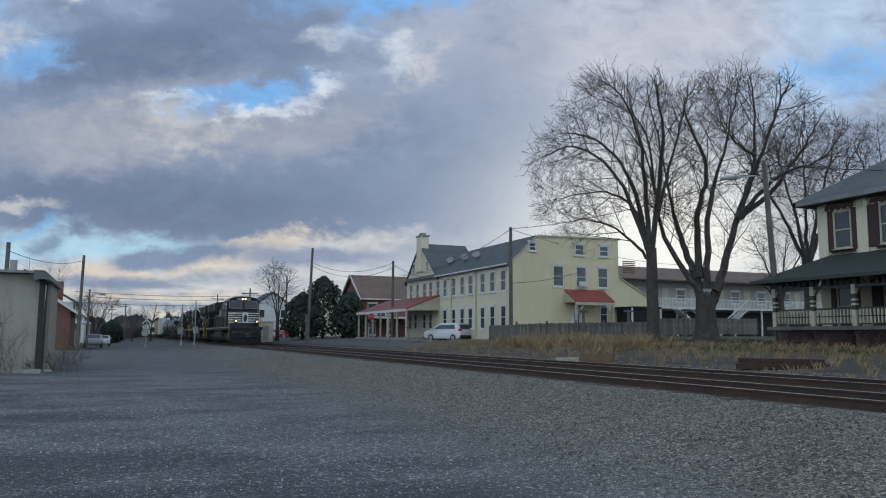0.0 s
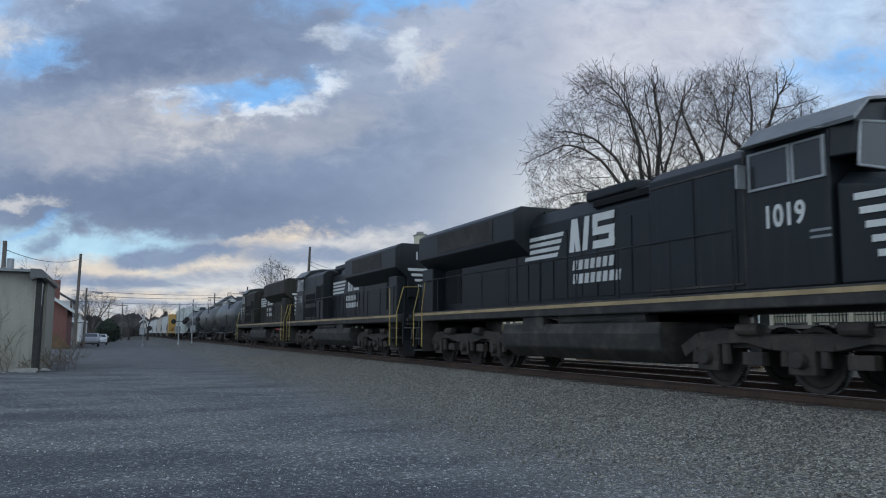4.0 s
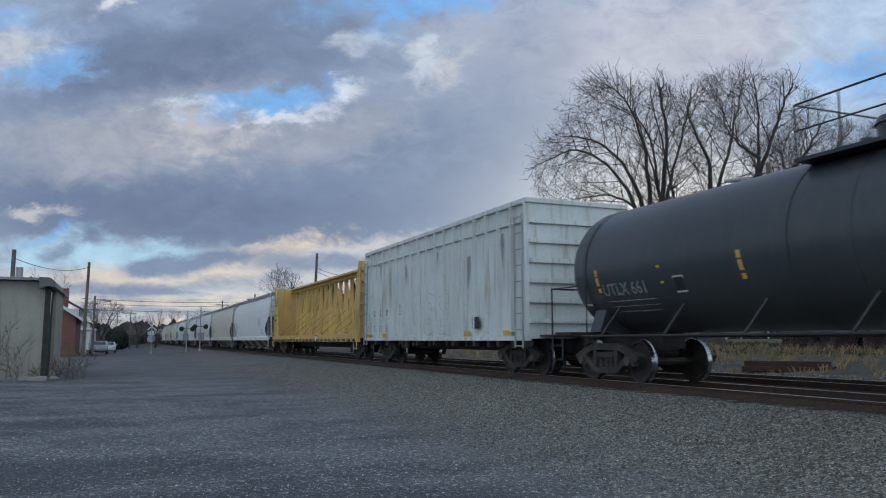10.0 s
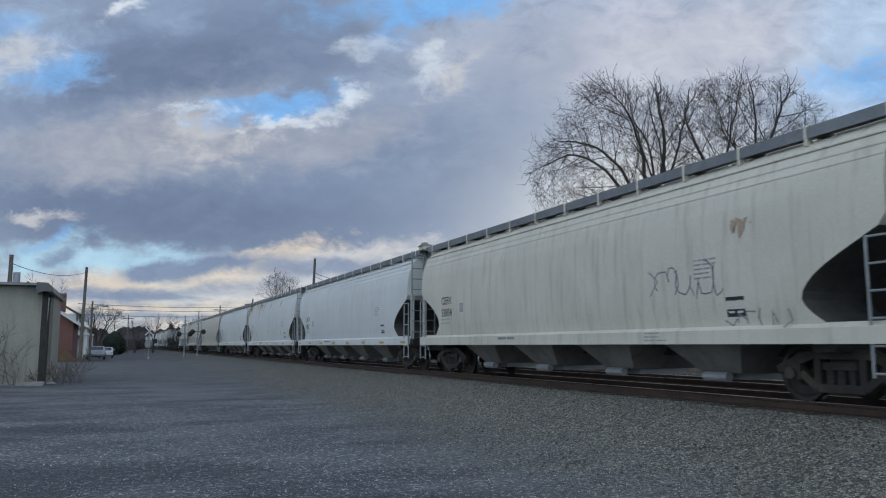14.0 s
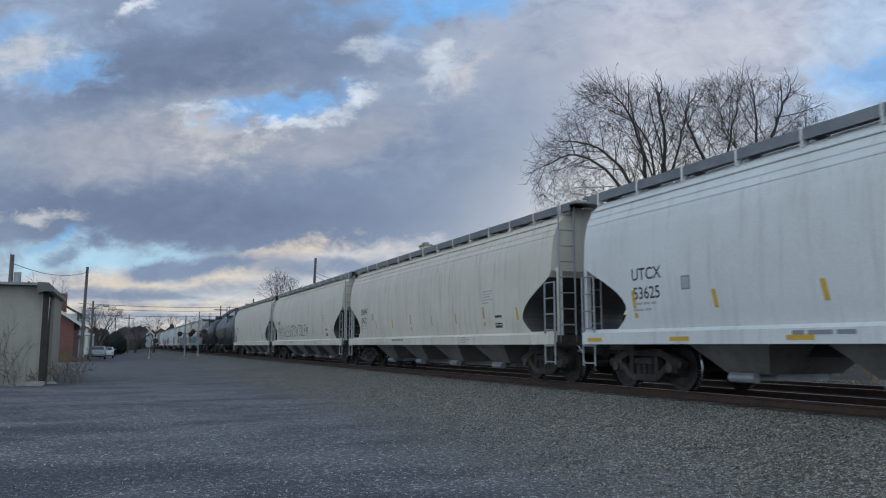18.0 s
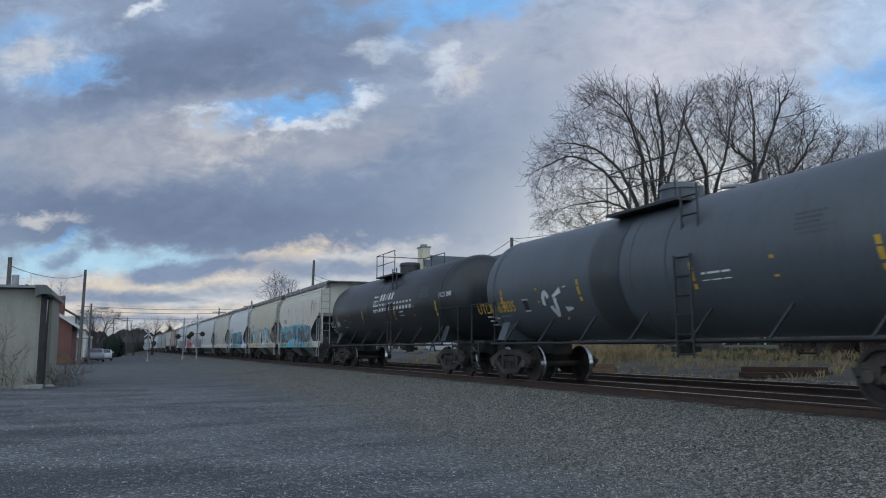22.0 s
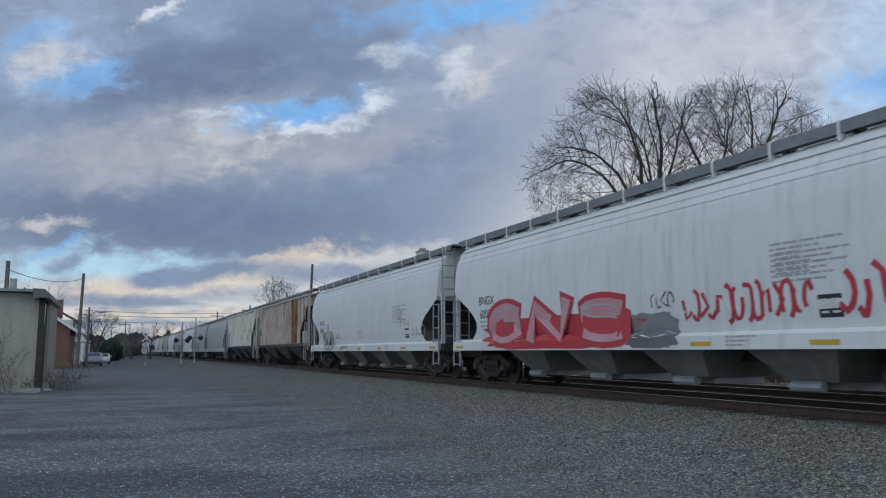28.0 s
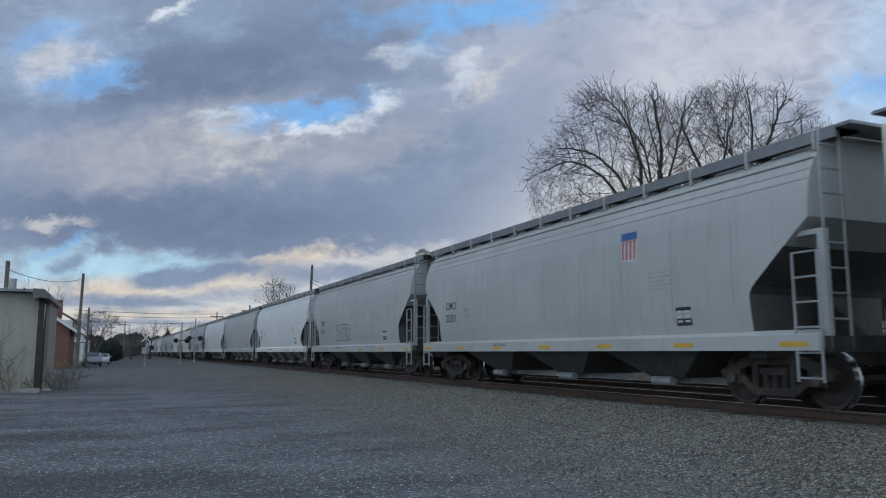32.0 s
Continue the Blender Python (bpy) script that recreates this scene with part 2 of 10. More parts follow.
def ground_material():
    m, k, p = blank("ground_cover")
    o = k.place()
    x, y, z = k.split(o)
    wob = k.math("SUBTRACT", k.noise(o, 0.35, 5, 0.6), 0.5)
    xe = k.math("ADD", x, k.math("MULTIPLY", wob, 3.2))
    # worn gravel lot: dark bound fines with paler loose stone
    big = k.noise(k.scaled(o, (0.5, 1.0, 1)), 0.55, 6, 0.62)
    grit = k.noise(o, 38, 5, 0.75)
    peb = k.cells(o, 30, out=1)
    pebv = k.split(peb)[0]
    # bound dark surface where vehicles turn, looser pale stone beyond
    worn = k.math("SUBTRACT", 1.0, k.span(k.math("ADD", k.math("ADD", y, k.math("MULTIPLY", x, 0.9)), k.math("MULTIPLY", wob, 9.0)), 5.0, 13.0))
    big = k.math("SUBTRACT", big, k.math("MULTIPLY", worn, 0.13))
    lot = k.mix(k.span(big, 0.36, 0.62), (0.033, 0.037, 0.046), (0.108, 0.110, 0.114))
    lot = k.mix(k.math("MULTIPLY", k.span(grit, 0.50, 0.64), 0.8), lot, (0.20, 0.208, 0.22))
    lot = k.mix(k.math("MULTIPLY", k.span(pebv, 0.80, 0.96), k.span(big, 0.25, 0.6)), lot, (0.34, 0.345, 0.35))
    lot = k.mix(k.math("MULTIPLY", k.span(k.split(peb)[1], 0.7, 0.95), 0.55), lot, (0.022, 0.024, 0.028))
    stones = k.cells(o, 34, out=1)
    sv = k.split(stones)[0]
    bal = k.ramp(sv, [(0.0, (0.035, 0.034, 0.032)), (0.4, (0.095, 0.09, 0.08)), (0.7, (0.20, 0.19, 0.165)), (0.9, (0.32, 0.31, 0.275)), (1.0, (0.46, 0.45, 0.41))])
    edge = k.cells(o, 34, "DISTANCE_TO_EDGE")
    bal = k.mix(k.span(edge, 0.0, 0.12), (0.035, 0.034, 0.034), bal)
    col = k.mix(k.span(xe, 3.2, 6.8), lot, bal)
    # dirt and dry grass beyond the tracks
    patch = k.noise(o, 0.9, 6, 0.65)
    dirt = k.mix(k.span(patch, 0.35, 0.62), (0.042, 0.038, 0.036), (0.078, 0.066, 0.054))
    dirt = k.mix(k.math("MULTIPLY", k.span(grit, 0.5, 0.7), 0.5), dirt, (0.13, 0.115, 0.10))
    col = k.mix(k.span(xe, 17.2, 18.6), col, dirt)
    grass = k.mix(k.span(k.noise(o, 2.2, 6, 0.7), 0.35, 0.65), (0.055, 0.058, 0.028), (0.115, 0.095, 0.052))
    near = k.math("MULTIPLY", k.span(xe, 21.5, 23.5), k.math("SUBTRACT", 1.0, k.span(y, 46, 52)))
    col = k.mix(near, col, grass)
    # side road on both sides far up the line
    tar = k.mix(k.span(k.noise(o, 0.7, 5), 0.35, 0.65), (0.085, 0.087, 0.092), (0.125, 0.125, 0.128))
    road = k.math("MULTIPLY", k.span(y, 26, 40), k.math("SUBTRACT", 1.0, k.span(xe, 3.6, 5.2)))
    col = k.mix(k.math("MULTIPLY", road, 0.8), col, tar)
    lane = k.math("MULTIPLY", k.span(y, 50, 58), k.math("MULTIPLY", k.span(xe, 19.5, 20.8), k.math("SUBTRACT", 1.0, k.span(x, 29, 31))))
    col = k.mix(k.math("MULTIPLY", lane, 0.75), col, tar)
    verge = k.math("MULTIPLY", k.span(y, 60, 75), k.math("SUBTRACT", 1.0, k.span(xe, -5.5, -4.5)))
    col = k.mix(verge, col, grass)
    coarse = k.noise(o, 13, 9, 0.9)
    col = k.mix(1.0, col, k.ramp(coarse, [(0.34, (0.36, 0.36, 0.37)), (0.5, (0.95, 0.95, 0.95)), (0.66, (1.75, 1.74, 1.72))]), "MULTIPLY")
    far = k.span(y, 150, 260)
    col = k.mix(far, col, (0.07, 0.065, 0.05))
    k.put(p.inputs["Base Color"], col)
    p.inputs["Roughness"].default_value = 0.92
    h = k.math("ADD", k.math("MULTIPLY", grit, 0.7), k.math("MULTIPLY", edge, 1.4))
    k.put(p.inputs["Normal"], k.bump(h, 0.8, 0.013))
    return m


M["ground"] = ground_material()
# ---- mesh helpers ----
class Shape:
    """Collects simple solids into one mesh."""
    def __init__(self):
        self.v, self.f = [], []

    def add(self, verts, faces):
        n = len(self.v)
        self.v.extend(tuple(p) for p in verts)
        self.f.extend(tuple(i + n for i in q) for q in faces)
        return self

    def box(self, x0, y0, z0, x1, y1, z1):
        return self.add([(x0, y0, z0), (x1, y0, z0), (x1, y1, z0), (x0, y1, z0), (x0, y0, z1), (x1, y0, z1), (x1, y1, z1), (x0, y1, z1)],
                        [(0, 3, 2, 1), (4, 5, 6, 7), (0, 1, 5, 4), (1, 2, 6, 5), (2, 3, 7, 6), (3, 0, 4, 7)])

    def block(self, c, s):
        return self.box(c[0] - s[0] / 2, c[1] - s[1] / 2, c[2] - s[2] / 2, c[0] + s[0] / 2, c[1] + s[1] / 2, c[2] + s[2] / 2)

    def tube(self, a, b, r0, r1=None, n=8, caps=True):
        a, b = Vector(a), Vector(b)
        r1 = r0 if r1 is None else r1
        d = (b - a).normalized()
        u = d.orthogonal().normalized()
        w = d.cross(u)
        ring = [u * math.cos(2 * math.pi * i / n) + w * math.sin(2 * math.pi * i / n) for i in range(n)]
        verts = [a + p * r0 for p in ring] + [b + p * r1 for p in ring]
        faces = [(i, (i + 1) % n, n + (i + 1) % n, n + i) for i in range(n)]
        if caps:
            faces += [tuple(range(n - 1, -1, -1)), tuple(range(n, 2 * n))]
        return self.add(verts, faces)

    def pipe(self, pts, r, n=6):
        """A bent pipe through points, as one closed tube."""
        pts = [Vector(p) for p in pts]
        rings = []
        for i, p in enumerate(pts):
            d = (pts[min(i + 1, len(pts) - 1)] - pts[max(i - 1, 0)]).normalized()
            u = d.cross(Vector((0.31, 0.47, 0.83))).normalized()
            w = d.cross(u)
            rings.append([p + (u * math.cos(2 * math.pi * j / n) + w * math.sin(2 * math.pi * j / n)) * r for j in range(n)])
        return self.loft(rings)

    def prism(self, outline, lo, hi, axis="y"):
        """An outline extruded along one axis. Outline points are the two other axes, in order x, y, z."""
        n = len(outline)
        def at(p, t):
            return {"x": (t, p[0], p[1]), "y": (p[0], t, p[1]), "z": (p[0], p[1], t)}[axis]
        verts = [at(p, lo) for p in outline] + [at(p, hi) for p in outline]
        faces = [(i, (i + 1) % n, n + (i + 1) % n, n + i) for i in range(n)] + [tuple(range(n - 1, -1, -1)), tuple(range(n, 2 * n))]
        return self.add(verts, faces)

    def loft(self, rings, close=True, caps=True):
        n = len(rings[0])
        verts = [p for r in rings for p in r]
        faces = []
        for j in range(len(rings) - 1):
            for i in range(n if close else n - 1):
                k2 = (i + 1) % n
                faces.append((j * n + i, j * n + k2, (j + 1) * n + k2, (j + 1) * n + i))
        if caps and close:
            faces += [tuple(range(n - 1, -1, -1)), tuple((len(rings) - 1) * n + i for i in range(n))]
        return self.add(verts, faces)

    def quad(self, a, b, c, d):
        return self.add([a, b, c, d], [(0, 1, 2, 3)])

    def mesh(self, name, material, bevel=0.0, smooth=None, fix=True):
        me = bpy.data.meshes.new(name)
        me.from_pydata(self.v, [], self.f)
        if fix or bevel:
            bm = bmesh.new()
            bm.from_mesh(me)
            if fix:
                bmesh.ops.recalc_face_normals(bm, faces=bm.faces)
            if bevel:
                bmesh.ops.bevel(bm, geom=[e for e in bm.edges if e.is_manifold and e.calc_face_angle(0) > 0.5], offset=bevel, segments=2, affect="EDGES", profile=0.5, clamp_overlap=True)
            bm.to_mesh(me)
            bm.free()
        if smooth is not None:
            me.polygons.foreach_set("use_smooth", [True] * len(me.polygons))
            me.set_sharp_from_angle(angle=radians(smooth))
        me.materials.append(material)
        return me


def part(name, shape, material, parent, label="", bevel=0.0, smooth=None, fix=True):
    """Links a shape (or a ready mesh) as one mesh object under a thing or under a part."""
    me = shape if isinstance(shape, bpy.types.Mesh) else shape.mesh(name, material, bevel, smooth, fix)
    ob = new(name, me)
    ob.parent = parent
    return tagged(ob, label) if label else ob


def thing(name, label, category, at=(0, 0, 0), turn=0.0, group=""):
    ob = new(name)
    ob.empty_display_size = 0.2
    ob.matrix_basis = pose(*at, 0, 0, turn)
    return tagged(ob, label, category, group)


def solo(name, shape, material, label, category="", group="", kind="", bevel=0.0, smooth=None, fix=True):
    return tagged(new(name, shape.mesh(name, material, bevel, smooth, fix)), label, category, group, kind)


LETTERS = {}


def lettering(text, size, fat=0.0):
    """Flat letters of the built-in font as points and faces, centred, reading along x."""
    key = (text, size, fat)
    if key not in LETTERS:
        cu = bpy.data.curves.new("letters", "FONT")
        cu.body, cu.size, cu.align_x, cu.align_y, cu.offset, cu.resolution_u = text, size, "CENTER", "CENTER", fat, 3
        ob = bpy.data.objects.new("letters", cu)
        me = bpy.data.meshes.new_from_object(ob)
        LETTERS[key] = ([tuple(v.co) for v in me.vertices], [tuple(q.vertices) for q in me.polygons])
        bpy.data.objects.remove(ob)
        bpy.data.curves.remove(cu)
        bpy.data.meshes.remove(me)
    return LETTERS[key]


# ---- the cloud layer: a shallow vault over the whole place, drifting ----
def cloud_material():
    m = bpy.data.materials.new("cloud_layer")
    m.use_nodes = True
    m.node_tree.nodes.clear()
    k = Nodes(m.node_tree)
    ref = pose(*EYE, 97.15, 0.0, -22.77).to_3x3()
    right, up, ahead = ref @ Vector((1, 0, 0)), ref @ Vector((0, 1, 0)), ref @ Vector((0, 0, -1))
    o = k.vmath("SUBTRACT", k.place(), EYE)
    depth = k.math("MAXIMUM", k.vmath("DOT_PRODUCT", o, tuple(ahead)), k.math("MULTIPLY", k.vmath("LENGTH", o), 0.25))
    # sky chart: u to the right, v upwards from the horizon, one unit about four degrees
    u = k.math("MULTIPLY", k.math("DIVIDE", k.vmath("DOT_PRODUCT", o, tuple(right)), depth), 13.58)
    v = k.math("ADD", k.math("MULTIPLY", k.math("DIVIDE", k.vmath("DOT_PRODUCT", o, tuple(up)), depth), 13.58), 1.71)
    chart = k.join(u, k.math("MULTIPLY", v, 1.7), 0.0)
    warp = k.noise(chart, 0.7, 8, 0.66, out=1)
    wu, wv, ww = k.split(warp)
    fine = k.noise(chart, 1.6, 9, 0.64, 0.5)
    soft = k.noise(k.vmath("ADD", chart, (7.3, 2.1, 4.0)), 0.8, 5, 0.55, 0.4)
    grain = k.math("SUBTRACT", k.math("ADD", k.math("MULTIPLY", fine, 0.65), k.math("MULTIPLY", soft, 0.35)), 0.5)
    low = k.span(v, 0.4, 2.6)
    reach = k.math("ADD", 0.35, k.math("MULTIPLY", low, 1.0))
    u2 = k.math("ADD", u, k.math("MULTIPLY", k.math("SUBTRACT", wu, 0.5), k.math("MULTIPLY", reach, 1.5)))
    v2 = k.math("ADD", v, k.math("MULTIPLY", k.math("SUBTRACT", wv, 0.5), k.math("MULTIPLY", reach, 0.9)))
    streak = k.noise(k.join(k.math("MULTIPLY", u, 0.5), k.math("MULTIPLY", v, 3.4), 2.0), 1.1, 6, 0.55, 0.4)
    tones = {"pale": (0.355, 0.385, 0.470), "rose": (0.455, 0.43, 0.475), "slate": (0.168, 0.208, 0.300), "dark": (0.122, 0.152, 0.232), "warmgrey": (0.315, 0.312, 0.352), "cream": (0.511, 0.475, 0.465), "haze": (0.291, 0.36, 0.486), "blue": (0.161, 0.334, 0.597), "white": (0.55, 0.56, 0.60), "paleblue": (0.368, 0.454, 0.585), "cyan": (0.332, 0.475, 0.574), "gold": (0.629, 0.506, 0.398)}
    edges = {"soft": (2.4, 0.25, 2.0), "bank": (3.4, 0.45, 1.75), "puff": (4.6, 0.1, 1.7), "gap": (3.6, 0.25, 1.7)}
    kinds = {"pale": "soft", "rose": "soft", "slate": "bank", "dark": "soft", "warmgrey": "soft", "cream": "puff", "haze": "soft", "blue": "gap", "white": "puff", "paleblue": "soft", "cyan": "gap", "gold": "puff"}
    # open sky thinly veiled, then each bank, gap and puff over it
    col = k.mix(low, (0.478, 0.475, 0.486), (0.217, 0.256, 0.344))
    rim = k.math("MULTIPLY", k.math("SUBTRACT", 1.0, low), k.span(streak, 0.44, 0.62))
    col = k.mix(k.math("MULTIPLY", rim, 0.8), col, tones["slate"])
    layer = [col]

    def paint(kind, cu, cv, su, sv, slope, w):
        rough, lo, hi = edges[kinds[kind]]
        mp = k.n.new("ShaderNodeMapping")
        mp.vector_type = "TEXTURE"
        mp.inputs["Location"].default_value = (cu, cv, 0)
        mp.inputs["Rotation"].default_value = (0, 0, math.atan(slope))
        mp.inputs["Scale"].default_value = (su, sv, 1)
        k.put(mp.inputs["Vector"], where)
        d = k.math("MULTIPLY_ADD", grain, rough, k.vmath("LENGTH", mp.outputs[0]))
        mr = k.n.new("ShaderNodeMapRange")
        mr.interpolation_type = "SMOOTHSTEP"
        for sock, val in zip(mr.inputs[1:5], (lo, hi, min(1.0, w), 0.0)):
            sock.default_value = val
        k.put(mr.inputs[0], d)
        layer[0] = k.mix(mr.outputs[0], layer[0], tones[kind])

    where = k.join(u2, v2, 0.0)
    paint("pale", 4.66, 5.52, 4.80, 1.30, 0.05, 0.9)
    paint("pale", 2.16, 4.12, 2.00, 2.00, 0, 0.5)
    paint("rose", 3.96, 5.22, 2.60, 0.70, 0.1, 0.7)
    paint("slate", -4.54, 5.17, 3.30, 0.95, 0.1, 1.0)
    paint("slate", -2.74, 5.32, 0.90, 0.80, 0.3, 0.85)
    paint("slate", -5.34, 2.42, 4.20, 0.75, 0.0, 0.8)
    paint("slate", -2.24, 2.12, 2.60, 0.55, 0.0, 0.8)
    paint("slate", -0.64, 2.92, 2.40, 1.00, 0.1, 0.7)
    paint("dark", -5.84, 4.72, 2.60, 0.40, 0.12, 0.75)
    paint("dark", -4.84, 2.07, 2.60, 0.34, 0.0, 0.5)
    paint("dark", -6.94, 2.72, 1.40, 0.40, 0, 0.6)
    paint("dark", -3.64, 5.02, 1.20, 0.40, 0.2, 0.55)
    paint("dark", -1.64, 5.22, 0.50, 0.26, 0.6, 0.6)
    paint("slate", 0.36, 3.62, 2.00, 0.80, 0.2, 0.55)
    paint("slate", -2.4, 4.9, 1.2, 0.6, 0.5, 0.6)
    paint("slate", 1.66, 5.12, 0.90, 0.60, 0.4, 0.4)
    paint("dark", -4.3, 2.42, 2.6, 0.42, 0.0, 0.7)
    paint("warmgrey", -5.9, 3.45, 1.80, 0.40, 0.05, 0.6)
    paint("warmgrey", -4.34, 3.72, 1.50, 0.55, 0.15, 0.8)
    paint("warmgrey", -1.94, 3.62, 1.20, 0.34, 0.2, 0.6)
    paint("warmgrey", -6.44, 3.67, 1.20, 0.24, 0.1, 0.45)
    paint("cream", -3.69, 3.50, 0.60, 0.20, 0.3, 0.6)
    paint("cream", -4.34, 3.87, 0.70, 0.18, 0.2, 0.5)
    paint("haze", -7.44, 5.22, 0.90, 0.70, 0.1, 0.8)
    paint("blue", -6.64, 4.87, 0.60, 0.24, 0.3, 0.8)
    paint("cream", -7.39, 5.17, 0.50, 0.24, 0.3, 0.6)
    paint("blue", -7.64, 5.57, 0.60, 0.20, 0.1, 0.5)
    paint("blue", -3.14, 4.20, 1.10, 0.17, 0.12, 0.8)
    paint("blue", -2.39, 4.34, 0.70, 0.16, 0.25, 0.8)
    paint("white", -2.09, 4.17, 0.80, 0.16, 0.35, 0.6)
    paint("white", -2.84, 3.97, 0.70, 0.09, 0.2, 0.7)
    paint("white", -1.54, 4.42, 0.26, 0.12, 0.5, 0.6)
    paint("white", -4.44, 4.07, 0.60, 0.09, 0.1, 0.6)
    paint("blue", -0.64, 5.62, 0.60, 0.22, 0.5, 0.5)
    paint("blue", -1.64, 5.92, 0.90, 0.26, 0.1, 0.45)
    paint("white", -1.24, 5.30, 0.50, 0.18, 0.3, 0.45)
    paint("white", -0.29, 4.97, 0.34, 0.30, 0.9, 0.6)
    paint("cream", 0.16, 4.77, 0.50, 0.18, 0.6, 0.6)
    paint("white", 0.06, 5.27, 0.14, 0.14, 0.8, 0.5)
    paint("blue", 0.06, 6.00, 1.10, 0.28, 0.05, 1.0)
    paint("white", -5.49, 6.04, 0.50, 0.14, 0.2, 1.0)
    paint("haze", -4.84, 5.82, 0.60, 0.30, 0.3, 0.4)
    paint("paleblue", 7.56, 5.52, 1.00, 0.90, 0.4, 0.85)
    paint("blue", 7.56, 4.62, 0.90, 0.42, 0.35, 1.0)
    paint("paleblue", 6.96, 4.12, 0.80, 0.40, 0.2, 0.7)
    paint("cyan", -5.84, 1.52, 2.00, 0.26, 0.0, 1.0)
    paint("cyan", -7.24, 1.82, 0.90, 0.16, 0.2, 0.7)
    paint("cream", -7.24, 2.34, 0.80, 0.10, 0.05, 0.7)
    paint("blue", -6.94, 1.97, 0.50, 0.10, 0.5, 0.5)
    paint("gold", -3.14, 1.57, 1.10, 0.18, 0.22, 0.95)
    paint("cream", -1.44, 1.62, 1.20, 0.16, 0.08, 0.8)
    paint("gold", -3.54, 1.22, 0.90, 0.14, 0.1, 0.7)
    paint("gold", -5.84, 1.12, 1.30, 0.14, 0.0, 0.8)
    paint("slate", -5.19, 1.34, 0.46, 0.14, 0.25, 1.1)
    paint("slate", -3.94, 1.44, 1.00, 0.15, 0.12, 1.0)
    paint("slate", -6.74, 1.60, 0.22, 0.14, 0.5, 0.8)
    paint("slate", -2.24, 1.37, 0.90, 0.14, 0.05, 0.8)
    paint("slate", -6.04, 0.92, 1.30, 0.09, 0.0, 0.7)
    paint("slate", -3.64, 1.00, 0.90, 0.09, 0.0, 0.7)
    paint("gold", -5.34, 0.67, 2.60, 0.12, 0.0, 0.7)
    paint("slate", -4.84, 0.52, 2.00, 0.07, 0.0, 0.6)
    paint("gold", -3.34, 0.32, 3.00, 0.16, 0, 0.7)
    paint("cream", -1.84, 0.92, 2.00, 0.20, 0, 0.6)
    col = layer[0]
    mottle = k.ramp(k.math("ADD", 0.5, grain), [(0.3, (1.22, 1.20, 1.16)), (0.7, (0.80, 0.82, 0.86))])
    col = k.mix(1.0, col, mottle, "MULTIPLY")
    # the sun behind the veil
    sq = k.math("ADD", k.math("POWER", k.math("DIVIDE", k.math("SUBTRACT", u, 4.2), 2.6), 2.0), k.math("POWER", k.math("DIVIDE", k.math("SUBTRACT", v, 1.9), 1.6), 2.0))
    halo = k.math("EXPONENT", k.math("MULTIPLY", sq, -1.0))
    col = k.mix(k.math("MULTIPLY", halo, 0.85), col, (0.86, 0.80, 0.72))
    # thinner, paler cloud over the other half of the sky
    ahead_part = k.math("DIVIDE", k.vmath("DOT_PRODUCT", o, tuple(ahead)), k.vmath("LENGTH", o))
    back = k.math("SUBTRACT", 1.0, k.span(ahead_part, -0.25, 0.62))
    col = k.mix(k.math("MULTIPLY", back, 0.85), col, (0.84, 0.95, 1.08))
    alpha = 0.98
    em = k.n.new("ShaderNodeEmission")
    k.put(em.inputs[0], k.mix(1.0, col, (0.925, 1.0, 1.045), "MULTIPLY"))
    em.inputs[1].default_value = 1.3
    tr = k.n.new("ShaderNodeBsdfTransparent")
    mx = k.n.new("ShaderNodeMixShader")
    k.put(mx.inputs[0], alpha)
    k.put(mx.inputs[1], tr.outputs[0])
    k.put(mx.inputs[2], em.outputs[0])
    out = k.n.new("ShaderNodeOutputMaterial")
    k.put(out.inputs[0], mx.outputs[0])
    return m


M["cloud"] = cloud_material()


def cloud_layer():
    rings, seg, reach = 26, 64, 4700.0
    s = Shape()
    pts = [(0, 0, 170.0)]
    for j in range(1, rings + 1):
        r = reach * (j / rings) ** 2
        for i in range(seg):
            a = 2 * math.pi * i / seg
            pts.append((r * math.cos(a), r * math.sin(a), 170.0 - 210.0 * (r / reach) ** 2.2))
    faces = [(0, 1 + i, 1 + (i + 1) % seg) for i in range(seg)]
    for j in range(rings - 1):
        b = 1 + j * seg
        faces += [(b + i, b + seg + i, b + seg + (i + 1) % seg, b + (i + 1) % seg) for i in range(seg)]
    s.add(pts, faces)
    return solo("backdrop", s, M["cloud"], "broken grey and cream evening clouds with blue gaps", "sky", kind="structure", smooth=180, fix=False)


clouds = cloud_layer()

# ---- ground and tracks ----
NEAR_TRACK, FAR_TRACK, RAIL_TOP = 11.15, 15.0, 0.6


def ground_height(x, y):
    """Level of the ground: a flat lot, the track bed, a bank that climbs beyond it."""
    pts = [(-400, 0.0), (-12, 0.05), (4.0, 0.0), (6.5, 0.06), (8.4, 0.28), (9.6, 0.435), (16.6, 0.435), (17.6, 0.38), (19.0, 0.50), (21.5, 0.75), (24.0, 1.02), (30.0, 1.25), (45.0, 1.6), (400, 2.5)]
    for (x0, z0), (x1, z1) in zip(pts, pts[1:]):
        if x <= x1:
            z = z0 + (z1 - z0) * max(0.0, (x - x0) / (x1 - x0))
            break
    else:
        z = pts[-1][1]
    if x < 9.0:
        z -= 0.3 * min(1.0, max(0.0, (y - 70) / 60)) * (1 if x < 4 else (9 - x) / 5)
        lift = max(0.0, 1 - abs(y - 87) / 9)
        z += (0.5 - z) * lift * min(1.0, max(0.0, (x - 0.5) / 7.0))
    return z


